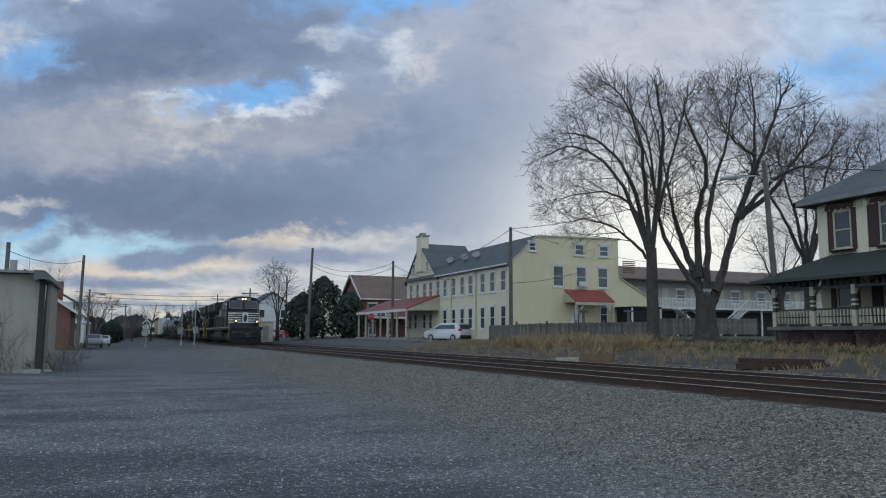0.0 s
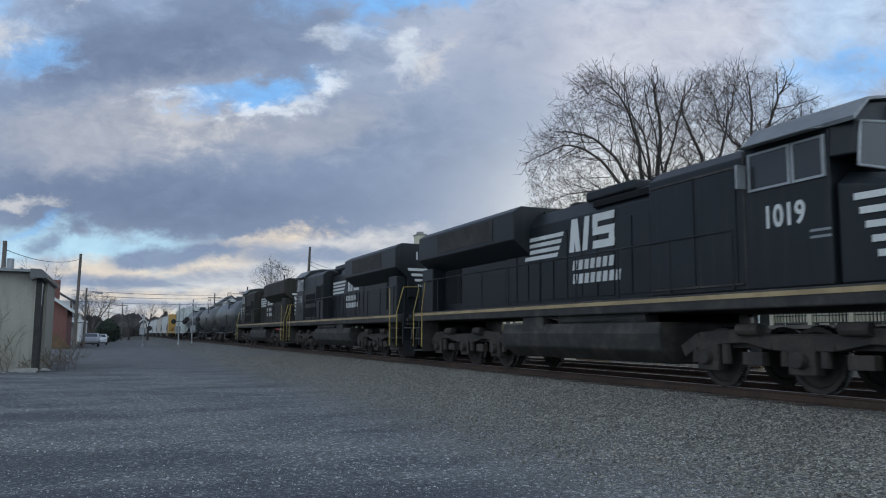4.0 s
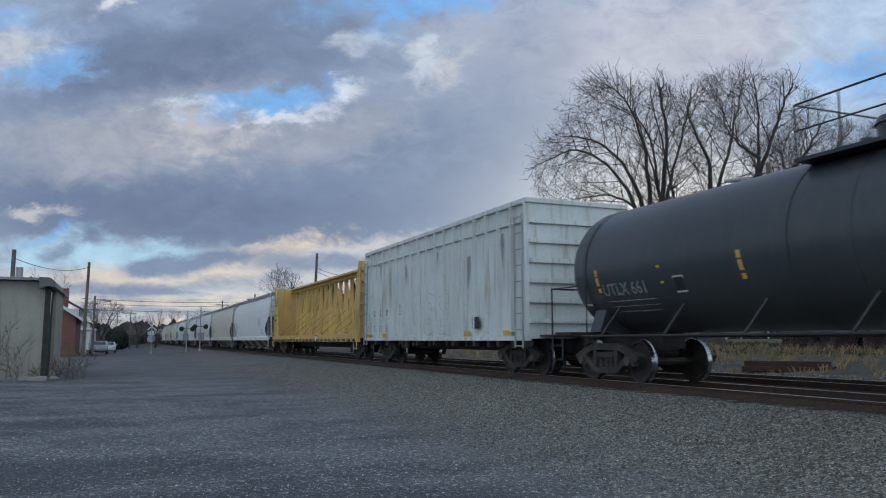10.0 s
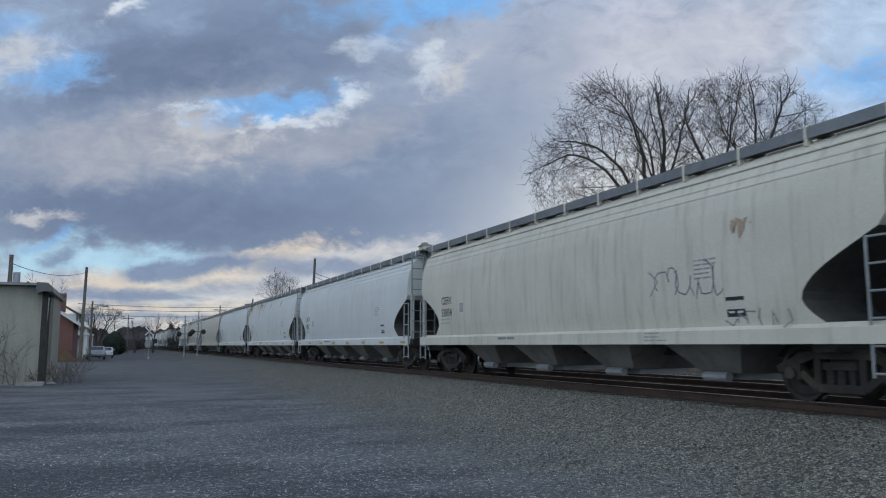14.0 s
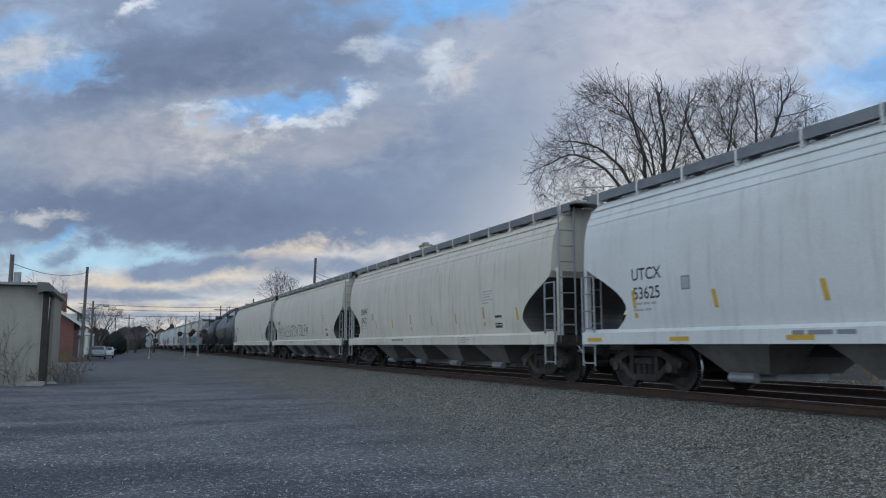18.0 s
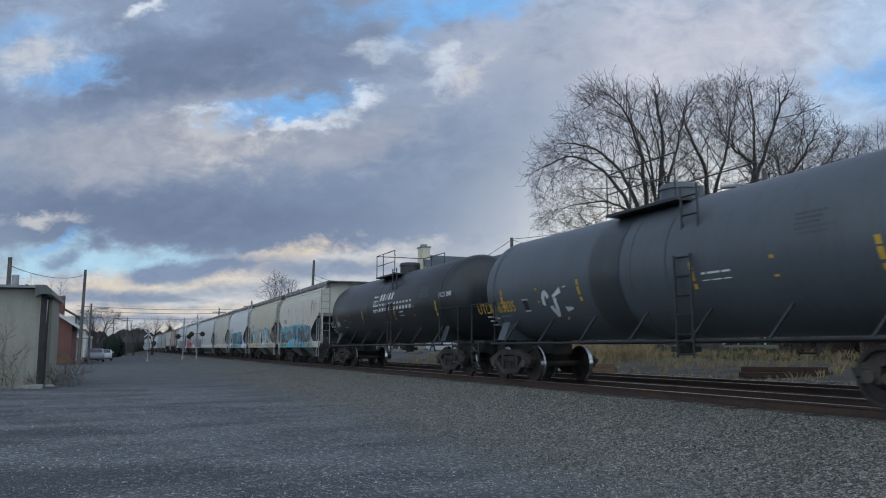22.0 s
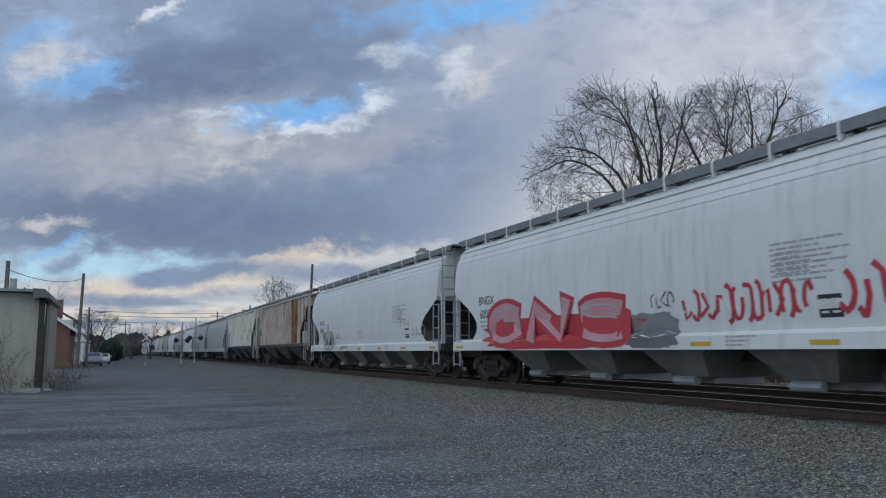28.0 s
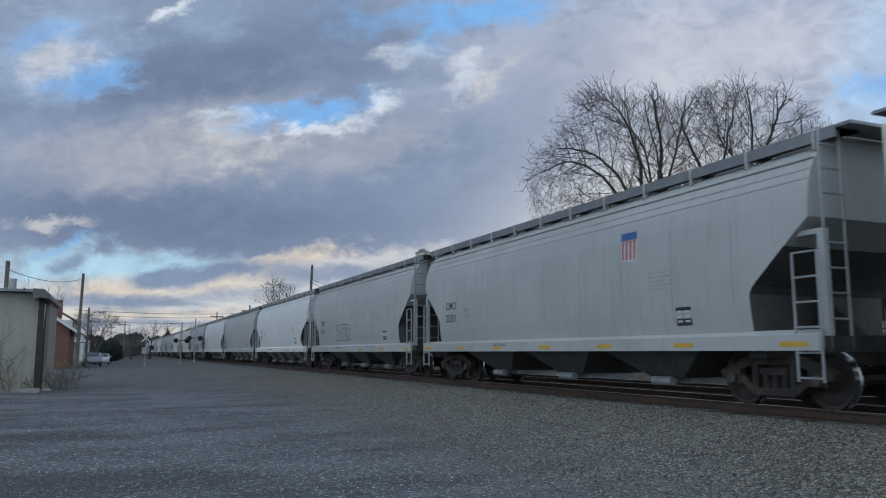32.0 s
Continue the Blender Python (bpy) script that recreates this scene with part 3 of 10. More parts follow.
def ground():
    xs = [-3000, -1200, -500, -200, -100, -60, -40, -28] + [-20 + 1.0 * i for i in range(20)] + [0.4 * i for i in range(1, 56)] + [23.5, 25, 27, 29, 31, 33, 36, 40, 46, 55, 70, 100, 160, 300, 600, 1400, 3000]
    ys = [-3000, -900, -300, -100, -40, -20, -10, -5] + [-2 + 0.6 * i for i in range(70)] + [41 + 1.5 * i for i in range(48)] + [115, 120, 127, 135, 145, 160, 180, 210, 260, 340, 460, 700, 1200, 3000]
    s = Shape()
    pts = []
    for y in ys:
        for x in xs:
            rough = 0.0
            if abs(x) < 60 and -6 < y < 150:
                rough = (noise.noise((x * 0.7, y * 0.7, 0)) * 0.02 + noise.noise((x * 2.6, y * 2.6, 3)) * 0.012) * (0.4 if 9 < x < 17 else 1.0)
                if x > 18:
                    rough *= 3.0
            pts.append((x, y, ground_height(x, y) + rough))
    w = len(xs)
    faces = [(j * w + i, j * w + i + 1, (j + 1) * w + i + 1, (j + 1) * w + i) for j in range(len(ys) - 1) for i in range(w - 1)]
    s.add(pts, faces)
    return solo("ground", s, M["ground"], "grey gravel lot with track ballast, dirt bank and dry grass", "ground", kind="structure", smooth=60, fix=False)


ground()


def stones(name, label, material, count, area, size, seed):
    """Loose stones as one mesh of small uneven lumps."""
    rng = random.Random(seed)
    s = Shape()
    for _ in range(count):
        x, y = area(rng)
        r = rng.uniform(*size) * (1 if rng.random() < 0.85 else 1.6)
        z = ground_height(x, y) + noise.noise((x * 0.7, y * 0.7, 0)) * 0.02 * (0.4 if 9 < x < 17 else 1.0) + r * 0.15
        a = rng.uniform(0, 3.14)
        ca, sa = math.cos(a), math.sin(a)
        lump = []
        for dx, dy, dz in ((1, 0, 0), (0, 1, 0), (-1, 0, 0), (0, -1, 0), (0, 0, 0.75), (0, 0, -0.6)):
            f1, f2, f3 = rng.uniform(0.6, 1.25), rng.uniform(-0.3, 0.3), rng.uniform(0.7, 1.1)
            lx, ly = dx * f1 + f2 * abs(dz), dy * f1 + f2
            lump.append((x + r * (lx * ca - ly * sa), y + r * (lx * sa + ly * ca), z + r * dz * f3))
        s.add(lump, [(0, 1, 4), (1, 2, 4), (2, 3, 4), (3, 0, 4), (1, 0, 5), (2, 1, 5), (3, 2, 5), (0, 3, 5)])
    return solo(name, s, material, label, "gravel", kind="stuff", fix=False)


def island_tone(m, lo, hi):
    """Each joined stone takes its own shade."""
    k = Nodes(m.node_tree)
    p = m.node_tree.nodes["Principled BSDF"]
    src = p.inputs["Base Color"].links[0].from_socket
    g = k.n.new("ShaderNodeNewGeometry").outputs["Random Per Island"]
    tone = k.ramp(g, [(0.0, (lo, lo, lo)), (1.0, (hi, hi * 0.98, hi * 0.95))])
    k.put(p.inputs["Base Color"], k.mix(1.0, src, tone, "MULTIPLY"))


island_tone(M["ballast"], 0.22, 1.75)
island_tone(M["lot_stone"], 0.3, 2.6)


def track(cx, label):
    t = thing("railway_track", label, "railway track", (cx, 0, RAIL_TOP), group="railway tracks")
    for side in (-1, 1):
        c = side * 0.7535
        prof = [(-0.07, -0.17), (0.07, -0.17), (0.07, -0.158), (0.012, -0.14), (0.01, -0.045), (0.034, -0.035), (0.034, -0.008), (0.026, -0.004), (-0.026, -0.004), (-0.034, -0.008), (-0.034, -0.035), (-0.01, -0.045), (-0.012, -0.14), (-0.07, -0.158)]
        r = part("rail", Shape().prism([(c + a, b) for a, b in prof], -120, 700), M["rail"], t, "rust-brown steel rail")
        part("rail_head", Shape().box(c - 0.027, -120, -0.004, c + 0.027, 700, 0.0), M["rail_head"], r, "polished running surface")
    one = Shape().box(-1.3, -0.115, -0.30, 1.3, 0.115, -0.155).mesh("sleeper", M["sleeper"], 0.012)
    clip = Shape()
    for c in (-0.7535, 0.7535):
        clip.box(c - 0.17, -0.09, -0.155, c + 0.17, 0.09, -0.135)
        for d in (-0.12, 0.12):
            clip.box(c + d - 0.02, -0.05, -0.135, c + d + 0.02, 0.05, -0.11)
    rng = random.Random(int(cx))
    rest = Shape()
    for i in range(-10, 520):
        y = 0.53 * i + rng.uniform(-0.03, 0.03)
        if 2 < y < 70:
            ob = part("sleeper", one, None, t)
            ob.matrix_basis = pose(rng.uniform(-0.05, 0.05), y, rng.uniform(-0.012, 0.004), 0, 0, rng.uniform(-1.2, 1.2))
        else:
            rest.box(-1.3, y - 0.115, -0.30, 1.3, y + 0.115, -0.155)
    tagged(part("far_sleepers", rest, M["sleeper"], t, "dark wooden sleepers"), kind="stuff")
    return t


track(NEAR_TRACK, "near railway track with rusty rails on dark wooden sleepers")
track(FAR_TRACK, "second railway track with polished rails on dark sleepers")
# ---- rolling stock; a car's own space: y along the track, z from the rail top, the lot lies towards -x ----
def wheel_mesh(r):
    prof = [(-0.07, r * 0.18), (-0.06, r * 0.3), (-0.015, r * 0.45), (-0.02, r * 0.78), (-0.06, r * 0.86), (-0.065, r), (0.03, r * 1.015), (0.045, r * 1.06), (0.068, r * 1.06), (0.07, r * 0.86), (0.03, r * 0.78), (0.03, r * 0.4), (0.08, r * 0.18)]
    n = 24
    rings = [[(x, q * math.cos(2 * math.pi * i / n), q * math.sin(2 * math.pi * i / n)) for i in range(n)] for x, q in prof]
    me = Shape().loft(rings).mesh("wheel", M["wheel"], smooth=35)
    me.materials.append(M["tread"])
    for pg in me.polygons:
        c = pg.center
        if math.hypot(c.y, c.z) > r * 0.965 and c.x < 0.06:
            pg.material_index = 1
    return me


WHEEL, BIG_WHEEL = wheel_mesh(0.457), wheel_mesh(0.533)


def bar(s, pts, w, x0, x1):
    """A flat bar of height w that follows points (y, z) between x0 and x1."""
    for (y0, z0), (y1, z1) in zip(pts, pts[1:]):
        d = math.hypot(y1 - y0, z1 - z0)
        ny, nz = -(z1 - z0) / d * w / 2, (y1 - y0) / d * w / 2
        s.prism([(y0 + ny, z0 + nz), (y1 + ny, z1 + nz), (y1 - ny, z1 - nz), (y0 - ny, z0 - nz)], x0, x1, "x")


def bogie_meshes():
    """One side frame, its spring nest and bearing caps, the bolster between the frames, and an axle."""
    s, nest = Shape(), Shape()
    bar(s, [(-1.18, 0.50), (-0.95, 0.60), (-0.5, 0.76), (0.5, 0.76), (0.95, 0.60), (1.18, 0.50)], 0.15, -0.08, 0.08)
    bar(s, [(-0.72, 0.47), (-0.42, 0.24), (0.42, 0.24), (0.72, 0.47)], 0.13, -0.08, 0.08)
    for y in (-0.40, 0.40):
        s.box(-0.08, y - 0.06, 0.25, 0.08, y + 0.06, 0.74)
    for y in (-0.89, 0.89):
        s.box(-0.09, y - 0.17, 0.35, 0.09, y + 0.17, 0.60)
    for y in (-0.2, 0.0, 0.2):
        nest.tube((0, y, 0.28), (0, y, 0.52), 0.075, 0.075, 8)
        for k in range(4):
            nest.tube((0, y, 0.29 + 0.06 * k), (0, y, 0.31 + 0.06 * k), 0.088, None, 8)
    cap = Shape().tube((-0.08, 0, 0), (0.15, 0, 0), 0.11, 0.10, 12)
    bolster = Shape().box(-1.06, -0.30, 0.52, 1.06, 0.30, 0.64).box(-0.95, -0.22, 0.48, 0.95, 0.22, 0.80)
    axle = Shape().tube((-0.9, 0, 0), (0.9, 0, 0), 0.08, 0.08, 8)
    return s.mesh("side_frame", M["bogie"], 0.012), nest.mesh("springs", M["bogie"]), cap.mesh("bearing_cap", M["bearing"], 0.01), bolster.mesh("bogie", M["bogie"], 0.012), axle.mesh("axle", M["wheel"])


SIDE_FRAME, SPRINGS, BEARING, BOLSTER, AXLE = bogie_meshes()


def bogie(car, y):
    b = part("bogie", BOLSTER, None, car, "rusty black two-axle freight bogie")
    b.location = (0, y, 0)
    for sx in (-1, 1):
        part("side_frame", SIDE_FRAME, None, b).location = (sx * 0.98, 0, 0)
        part("springs", SPRINGS, None, b).location = (sx * 0.98, 0, 0)
    for dy in (-0.89, 0.89):
        part("axle", AXLE, None, b).location = (0, dy, 0.457)
        for sx in (-1, 1):
            part("wheel", WHEEL, None, b).matrix_basis = pose(sx * 0.74, dy, 0.457, 0, 0, 0 if sx < 0 else 180)
            part("bearing_cap", BEARING, None, b).matrix_basis = pose(sx * 0.98, dy, 0.457, 0, 0, 0 if sx > 0 else 180)
    return b


def coupler(car, y, sgn):
    s = Shape()
    s.box(-0.10, min(y - sgn * 0.9, y), 0.78, 0.10, max(y - sgn * 0.9, y), 0.98)
    s.box(-0.16, min(y - sgn * 0.12, y + sgn * 0.06), 0.70, 0.16, max(y - sgn * 0.12, y + sgn * 0.06), 1.02)
    s.pipe([(0.3, y - sgn * 0.7, 0.8), (0.34, y - sgn * 0.35, 0.45), (0.3, y + sgn * 0.02, 0.38)], 0.03)
    part("coupler", s, M["bogie"], car, bevel=0.02)


def writing(car, text, y, z, size, material, face, fat=0.0, wide=1.0, name="lettering", lean=0.0):
    """Letters on the side towards the lot; face(y, z) gives the side's x. Reads towards -y."""
    vs, fs = lettering(text, size, fat)
    s = Shape()
    pts = [(y - a * wide, z + b + a * lean) for a, b, _ in vs]
    s.add([(face(py, pz) - 0.004 - fat * 0.0, py, pz) for py, pz in pts], fs)
    return part(name, s, material, car, fix=False)


def patch(car, y, z, w, h, material, face, name="marking", up=0.004, skew=0.0):
    """A flat painted or stuck-on rectangle, divided so that it follows a curved side."""
    s = Shape()
    n = max(1, int(h / 0.25))
    rows = []
    for j in range(n + 1):
        zz = z - h / 2 + h * j / n
        o = skew * (j / n - 0.5)
        rows.append([(face(y, zz) - up, y - w / 2 + o, zz), (face(y, zz) - up, y + w / 2 + o, zz)])
    s.loft(rows, close=False, caps=False)
    return part(name, s, material, car, fix=False)


def small_print(car, y, z, w, lines, material, face, pitch=0.075):
    """Unreadable small lines of print as plain short bars."""
    s = Shape()
    rng = random.Random(int(y * 100) + lines)
    for i in range(lines):
        zz, a, end = z - i * pitch, 0.0, w * rng.uniform(0.55, 1.0)
        while a < end:
            b = min(end, a + rng.uniform(0.8, 3.5) * pitch)
            s.quad((face(y, zz) - 0.004, y + w / 2 - a, zz), (face(y, zz) - 0.004, y + w / 2 - b, zz), (face(y, zz) - 0.004, y + w / 2 - b, zz + pitch * 0.42), (face(y, zz) - 0.004, y + w / 2 - a, zz + pitch * 0.42))
            a = b + pitch * 0.4
    return part("small_print", s, material, car, fix=False)


def streaks(car, y, z, w, h, material, face, seed, name="rust_streak", up=0.004):
    """Rust that has run down a side: many thin tapering slivers under one edge."""
    rng = random.Random(seed)
    s = Shape()
    for i in range(int(46 * w) + 6):
        a = rng.gauss(0, 0.3)
        yy, top, ln, ww = y + w * a, z + h / 2 - rng.random() ** 2 * h * 0.3, h * rng.uniform(0.15, 1.0) * math.exp(-a * a * 3), rng.uniform(0.012, 0.05)
        n = max(2, int(ln / 0.25))
        rows, drift = [], 0.0
        for j in range(n + 1):
            zz, f = top - ln * j / n, (1 - j / n) ** 0.7
            drift += rng.uniform(-0.012, 0.012)
            rows.append([(face(yy, zz) - up - 0.0003 * i, yy + drift - ww * f, zz), (face(yy, zz) - up - 0.0003 * i, yy + drift + ww * f, zz)])
        s.loft(rows, close=False, caps=False)
    ob = part(name, s, material, car, fix=False)
    return tagged(ob, "brown rust streaks run down the side", kind="stuff")


def scribble(car, y, z, w, h, material, face, seed, strokes=9, thick=0.035, up=0.006, name="graffiti_tag"):
    """A sprayed tag that nobody can read: loops and bars of line."""
    rng = random.Random(seed)
    s = Shape()
    for i in range(strokes):
        cy = y + w / 2 - w * (i + 0.5) / strokes
        pts = []
        a0, a1 = rng.uniform(0, 6.28), rng.choice((-1, 1)) * rng.uniform(2.2, 5.2)
        ry, rz = w / strokes * rng.uniform(0.35, 0.75), h * rng.uniform(0.25, 0.5)
        for j in range(9):
            a = a0 + a1 * j / 8
            pts.append((cy + ry * math.cos(a) + rng.uniform(-1, 1) * ry * 0.12, z + rz * math.sin(a) + rng.uniform(-1, 1) * rz * 0.12))
        if rng.random() < 0.45:
            pts = [pts[0], pts[4], pts[8]]
        rows = []
        for j, p in enumerate(pts):
            q0, q1 = pts[max(0, j - 1)], pts[min(len(pts) - 1, j + 1)]
            d = math.hypot(q1[0] - q0[0], q1[1] - q0[1]) + 1e-6
            ny, nz = -(q1[1] - q0[1]) / d * thick / 2, (q1[0] - q0[0]) / d * thick / 2
            rows.append([(face(p[0] + ny, p[1] + nz) - up, p[0] + ny, p[1] + nz), (face(p[0] - ny, p[1] - nz) - up, p[0] - ny, p[1] - nz)])
        s.loft(rows, close=False, caps=False)
    return part(name, s, material, car, fix=False)


def cloud_patch(car, y, z, w, h, material, face, seed, up=0.005, name="graffiti_fill"):
    """A sprayed field with a ragged edge."""
    rng = random.Random(seed)
    n = 40
    mid = (face(y, z) - up, y, z)
    rim = []
    for i in range(n):
        a = 2 * math.pi * i / n
        k = rng.uniform(0.86, 1.08)
        yy, zz = y + w / 2 * k * math.copysign(abs(math.cos(a)) ** 0.5, math.cos(a)), z + h / 2 * k * math.copysign(abs(math.sin(a)) ** 0.5, math.sin(a))
        rim.append((face(yy, zz) - up, yy, zz))
    inner = [((p[0] if False else face((p[1] + y) / 2, (p[2] + z) / 2) - up), (p[1] + y) / 2, (p[2] + z) / 2) for p in rim]
    s = Shape()
    s.add([mid] + inner + rim, [(0, 1 + i, 1 + (i + 1) % n) for i in range(n)] + [(1 + i, 1 + n + i, 1 + n + (i + 1) % n, 1 + (i + 1) % n) for i in range(n)])
    return part(name, s, material, car, fix=False)


def arc(cx, cy, rx, ry, a0, a1, n=10):
    return [(cx + rx * math.cos(radians(a0 + (a1 - a0) * i / n)), cy + ry * math.sin(radians(a0 + (a1 - a0) * i / n))) for i in range(n + 1)]


# sprayed capitals as strokes in a unit box
STROKES = {
    "O": [arc(0.5, 0.5, 0.42, 0.46, 90, 455, 18)], "L": [[(0.15, 1), (0.15, 0.05), (0.9, 0.05)]], "D": [[(0.15, 0), (0.15, 1)], [(0.15, 1)] + arc(0.3, 0.5, 0.58, 0.48, 80, -80) + [(0.15, 0)]],
    "B": [[(0.15, 0), (0.15, 1)], [(0.15, 1)] + arc(0.4, 0.76, 0.4, 0.23, 80, -90, 7) + [(0.2, 0.52)] + arc(0.4, 0.26, 0.48, 0.25, 85, -90, 7) + [(0.15, 0)]], "Y": [[(0.05, 1), (0.5, 0.48), (0.95, 1)], [(0.5, 0.48), (0.5, 0)]],
    "C": [arc(0.55, 0.5, 0.45, 0.47, 50, 310, 14)], "R": [[(0.15, 0), (0.15, 1)], [(0.15, 1)] + arc(0.4, 0.74, 0.44, 0.25, 80, -90, 8) + [(0.3, 0.48), (0.9, 0)]], "U": [[(0.1, 1)] + arc(0.5, 0.4, 0.38, 0.38, 180, 360) + [(0.9, 1)]],
    "M": [[(0.05, 0), (0.18, 1), (0.5, 0.3), (0.82, 1), (0.95, 0)]], "N": [[(0.1, 0), (0.12, 1), (0.86, 0.03), (0.9, 1)]], "G": [arc(0.52, 0.5, 0.44, 0.47, 45, 330, 14) + [(0.92, 0.48), (0.55, 0.48)]],
    "I": [[(0.5, 0), (0.5, 1)]], "S": [arc(0.5, 0.74, 0.38, 0.24, 30, 270, 9) + arc(0.5, 0.26, 0.4, 0.25, 90, -150, 9)], "T": [[(0.02, 0.97), (0.98, 0.97)], [(0.5, 0.97), (0.5, 0)]], "V": [[(0.05, 1), (0.5, 0.02), (0.95, 1)]],
    "A": [[(0.05, 0), (0.5, 1), (0.95, 0)], [(0.2, 0.36), (0.8, 0.36)]], "E": [[(0.9, 1), (0.15, 1), (0.15, 0), (0.9, 0)], [(0.15, 0.52), (0.75, 0.52)]], "P": [[(0.15, 0), (0.15, 1)], [(0.15, 1)] + arc(0.4, 0.73, 0.44, 0.26, 80, -90, 8) + [(0.2, 0.46)]],
    "X": [[(0.05, 0), (0.95, 1)], [(0.05, 1), (0.95, 0)]], "F": [[(0.95, 1), (0.15, 1), (0.15, 0)], [(0.15, 0.5), (0.75, 0.5)]], "&": [[(0.9, 0), (0.3, 0.75), (0.5, 1), (0.68, 0.75), (0.2, 0.3), (0.4, 0.02), (0.9, 0.45)]],
    "*": [[(0.5, 0.1), (0.5, 0.9)], [(0.1, 0.3), (0.9, 0.7)], [(0.1, 0.7), (0.9, 0.3)]], ">": [[(0.0, 0.45), (1.0, 0.45)], [(0.6, 0.75), (1.0, 0.45), (0.6, 0.15)]]}


def spray_word(car, text, ya, yb, z0, z1, fill, line, face, thick=0.09, rim=0.04, shine=None):
    """A sprayed word between two ends of the side, letter over letter: each has a dark outline and a fill, or is one thin line. Reads from ya towards yb."""
    n, d = len(text), 1 if yb > ya else -1
    width, inset = abs(yb - ya) / n, thick + rim
    def ribbon(s, pts, half, up):
        last = len(pts) - 1
        rows = []
        for j, p in enumerate(pts):
            q0, q1 = pts[max(0, j - 1)], pts[min(last, j + 1)]
            ln = math.hypot(q1[0] - q0[0], q1[1] - q0[1]) + 1e-6
            ty, tz = (q1[0] - q0[0]) / ln, (q1[1] - q0[1]) / ln
            e = -half * 0.8 if j == 0 else half * 0.8 if j == last else 0.0
            y, z = p[0] + ty * e, p[1] + tz * e
            rows.append([(face(y, z + ty * half) - up, y - tz * half, z + ty * half), (face(y, z - ty * half) - up, y + tz * half, z - ty * half)])
        s.loft(rows, close=False, caps=False)
    for i, ch in enumerate(text):
        tilt, hop = 0.10 * math.sin(2.1 * i + 0.4), 0.06 * math.sin(1.7 * i + 1.0) * (z1 - z0)
        def at(x, y):
            w = width * 1.04 - 2 * inset * 0.8
            return (ya + d * (width * i + inset * 0.8 + w * x + tilt * width * (y - 0.5)), z0 + inset + hop * y + (z1 - z0 - 2 * inset) * y)
        lines = [[at(*p) for p in st] for st in STROKES[ch]]
        out, inner, gleam = Shape(), Shape(), Shape()
        for k, st in enumerate(lines):
            deep = 0.0007 * (k + 3 * (i % 2))
            ribbon(out, st, thick + rim if fill else thick, 0.007 + deep)
            ribbon(inner, st, thick, 0.012 + deep)
            ribbon(gleam, [(y + 0.3 * thick, z + 0.3 * thick) for y, z in st], 0.016, 0.017 + deep)
        letter = part("graffiti_letter", out, M[line], car, fix=False)
        if fill:
            part("letter_fill", inner, M[fill], letter, fix=False)
        if shine:
            part("letter_gleam", gleam, M[shine], letter, fix=False)


def ladder(car, a, b, z0, z1, step=0.38, r=0.018, material="galv", name="ladder"):
    s = Shape()
    s.tube((*a, z0), (*a, z1), r * 1.3, None, 6)
    s.tube((*b, z0), (*b, z1), r * 1.3, None, 6)
    z = z0 + 0.06
    while z < z1:
        s.tube((*a, z), (*b, z), r, None, 6)
        z += step
    return part(name, s, M[material], car)


SIDE = [(1.50, 1.20), (1.555, 1.6), (1.58, 2.1), (1.58, 2.7), (1.555, 3.2), (1.50, 3.52), (1.36, 3.86), (1.12, 4.10), (0.70, 4.24), (0.0, 4.28)]


def side_at(prof):
    def face(y, z):
        for (x0, z0), (x1, z1) in zip(prof, prof[1:]):
            if z <= z1:
                return -(x0 + (x1 - x0) * max(0.0, (z - z0) / (z1 - z0)))
        return -prof[-1][0]
    return face


PLAIN_SIDE = side_at(SIDE[:7])


def HOPPER_FACE(y, z):
    """The painted side, and the sill that stands proud below it."""
    return -1.604 if z < 1.2 else PLAIN_SIDE(y, z)


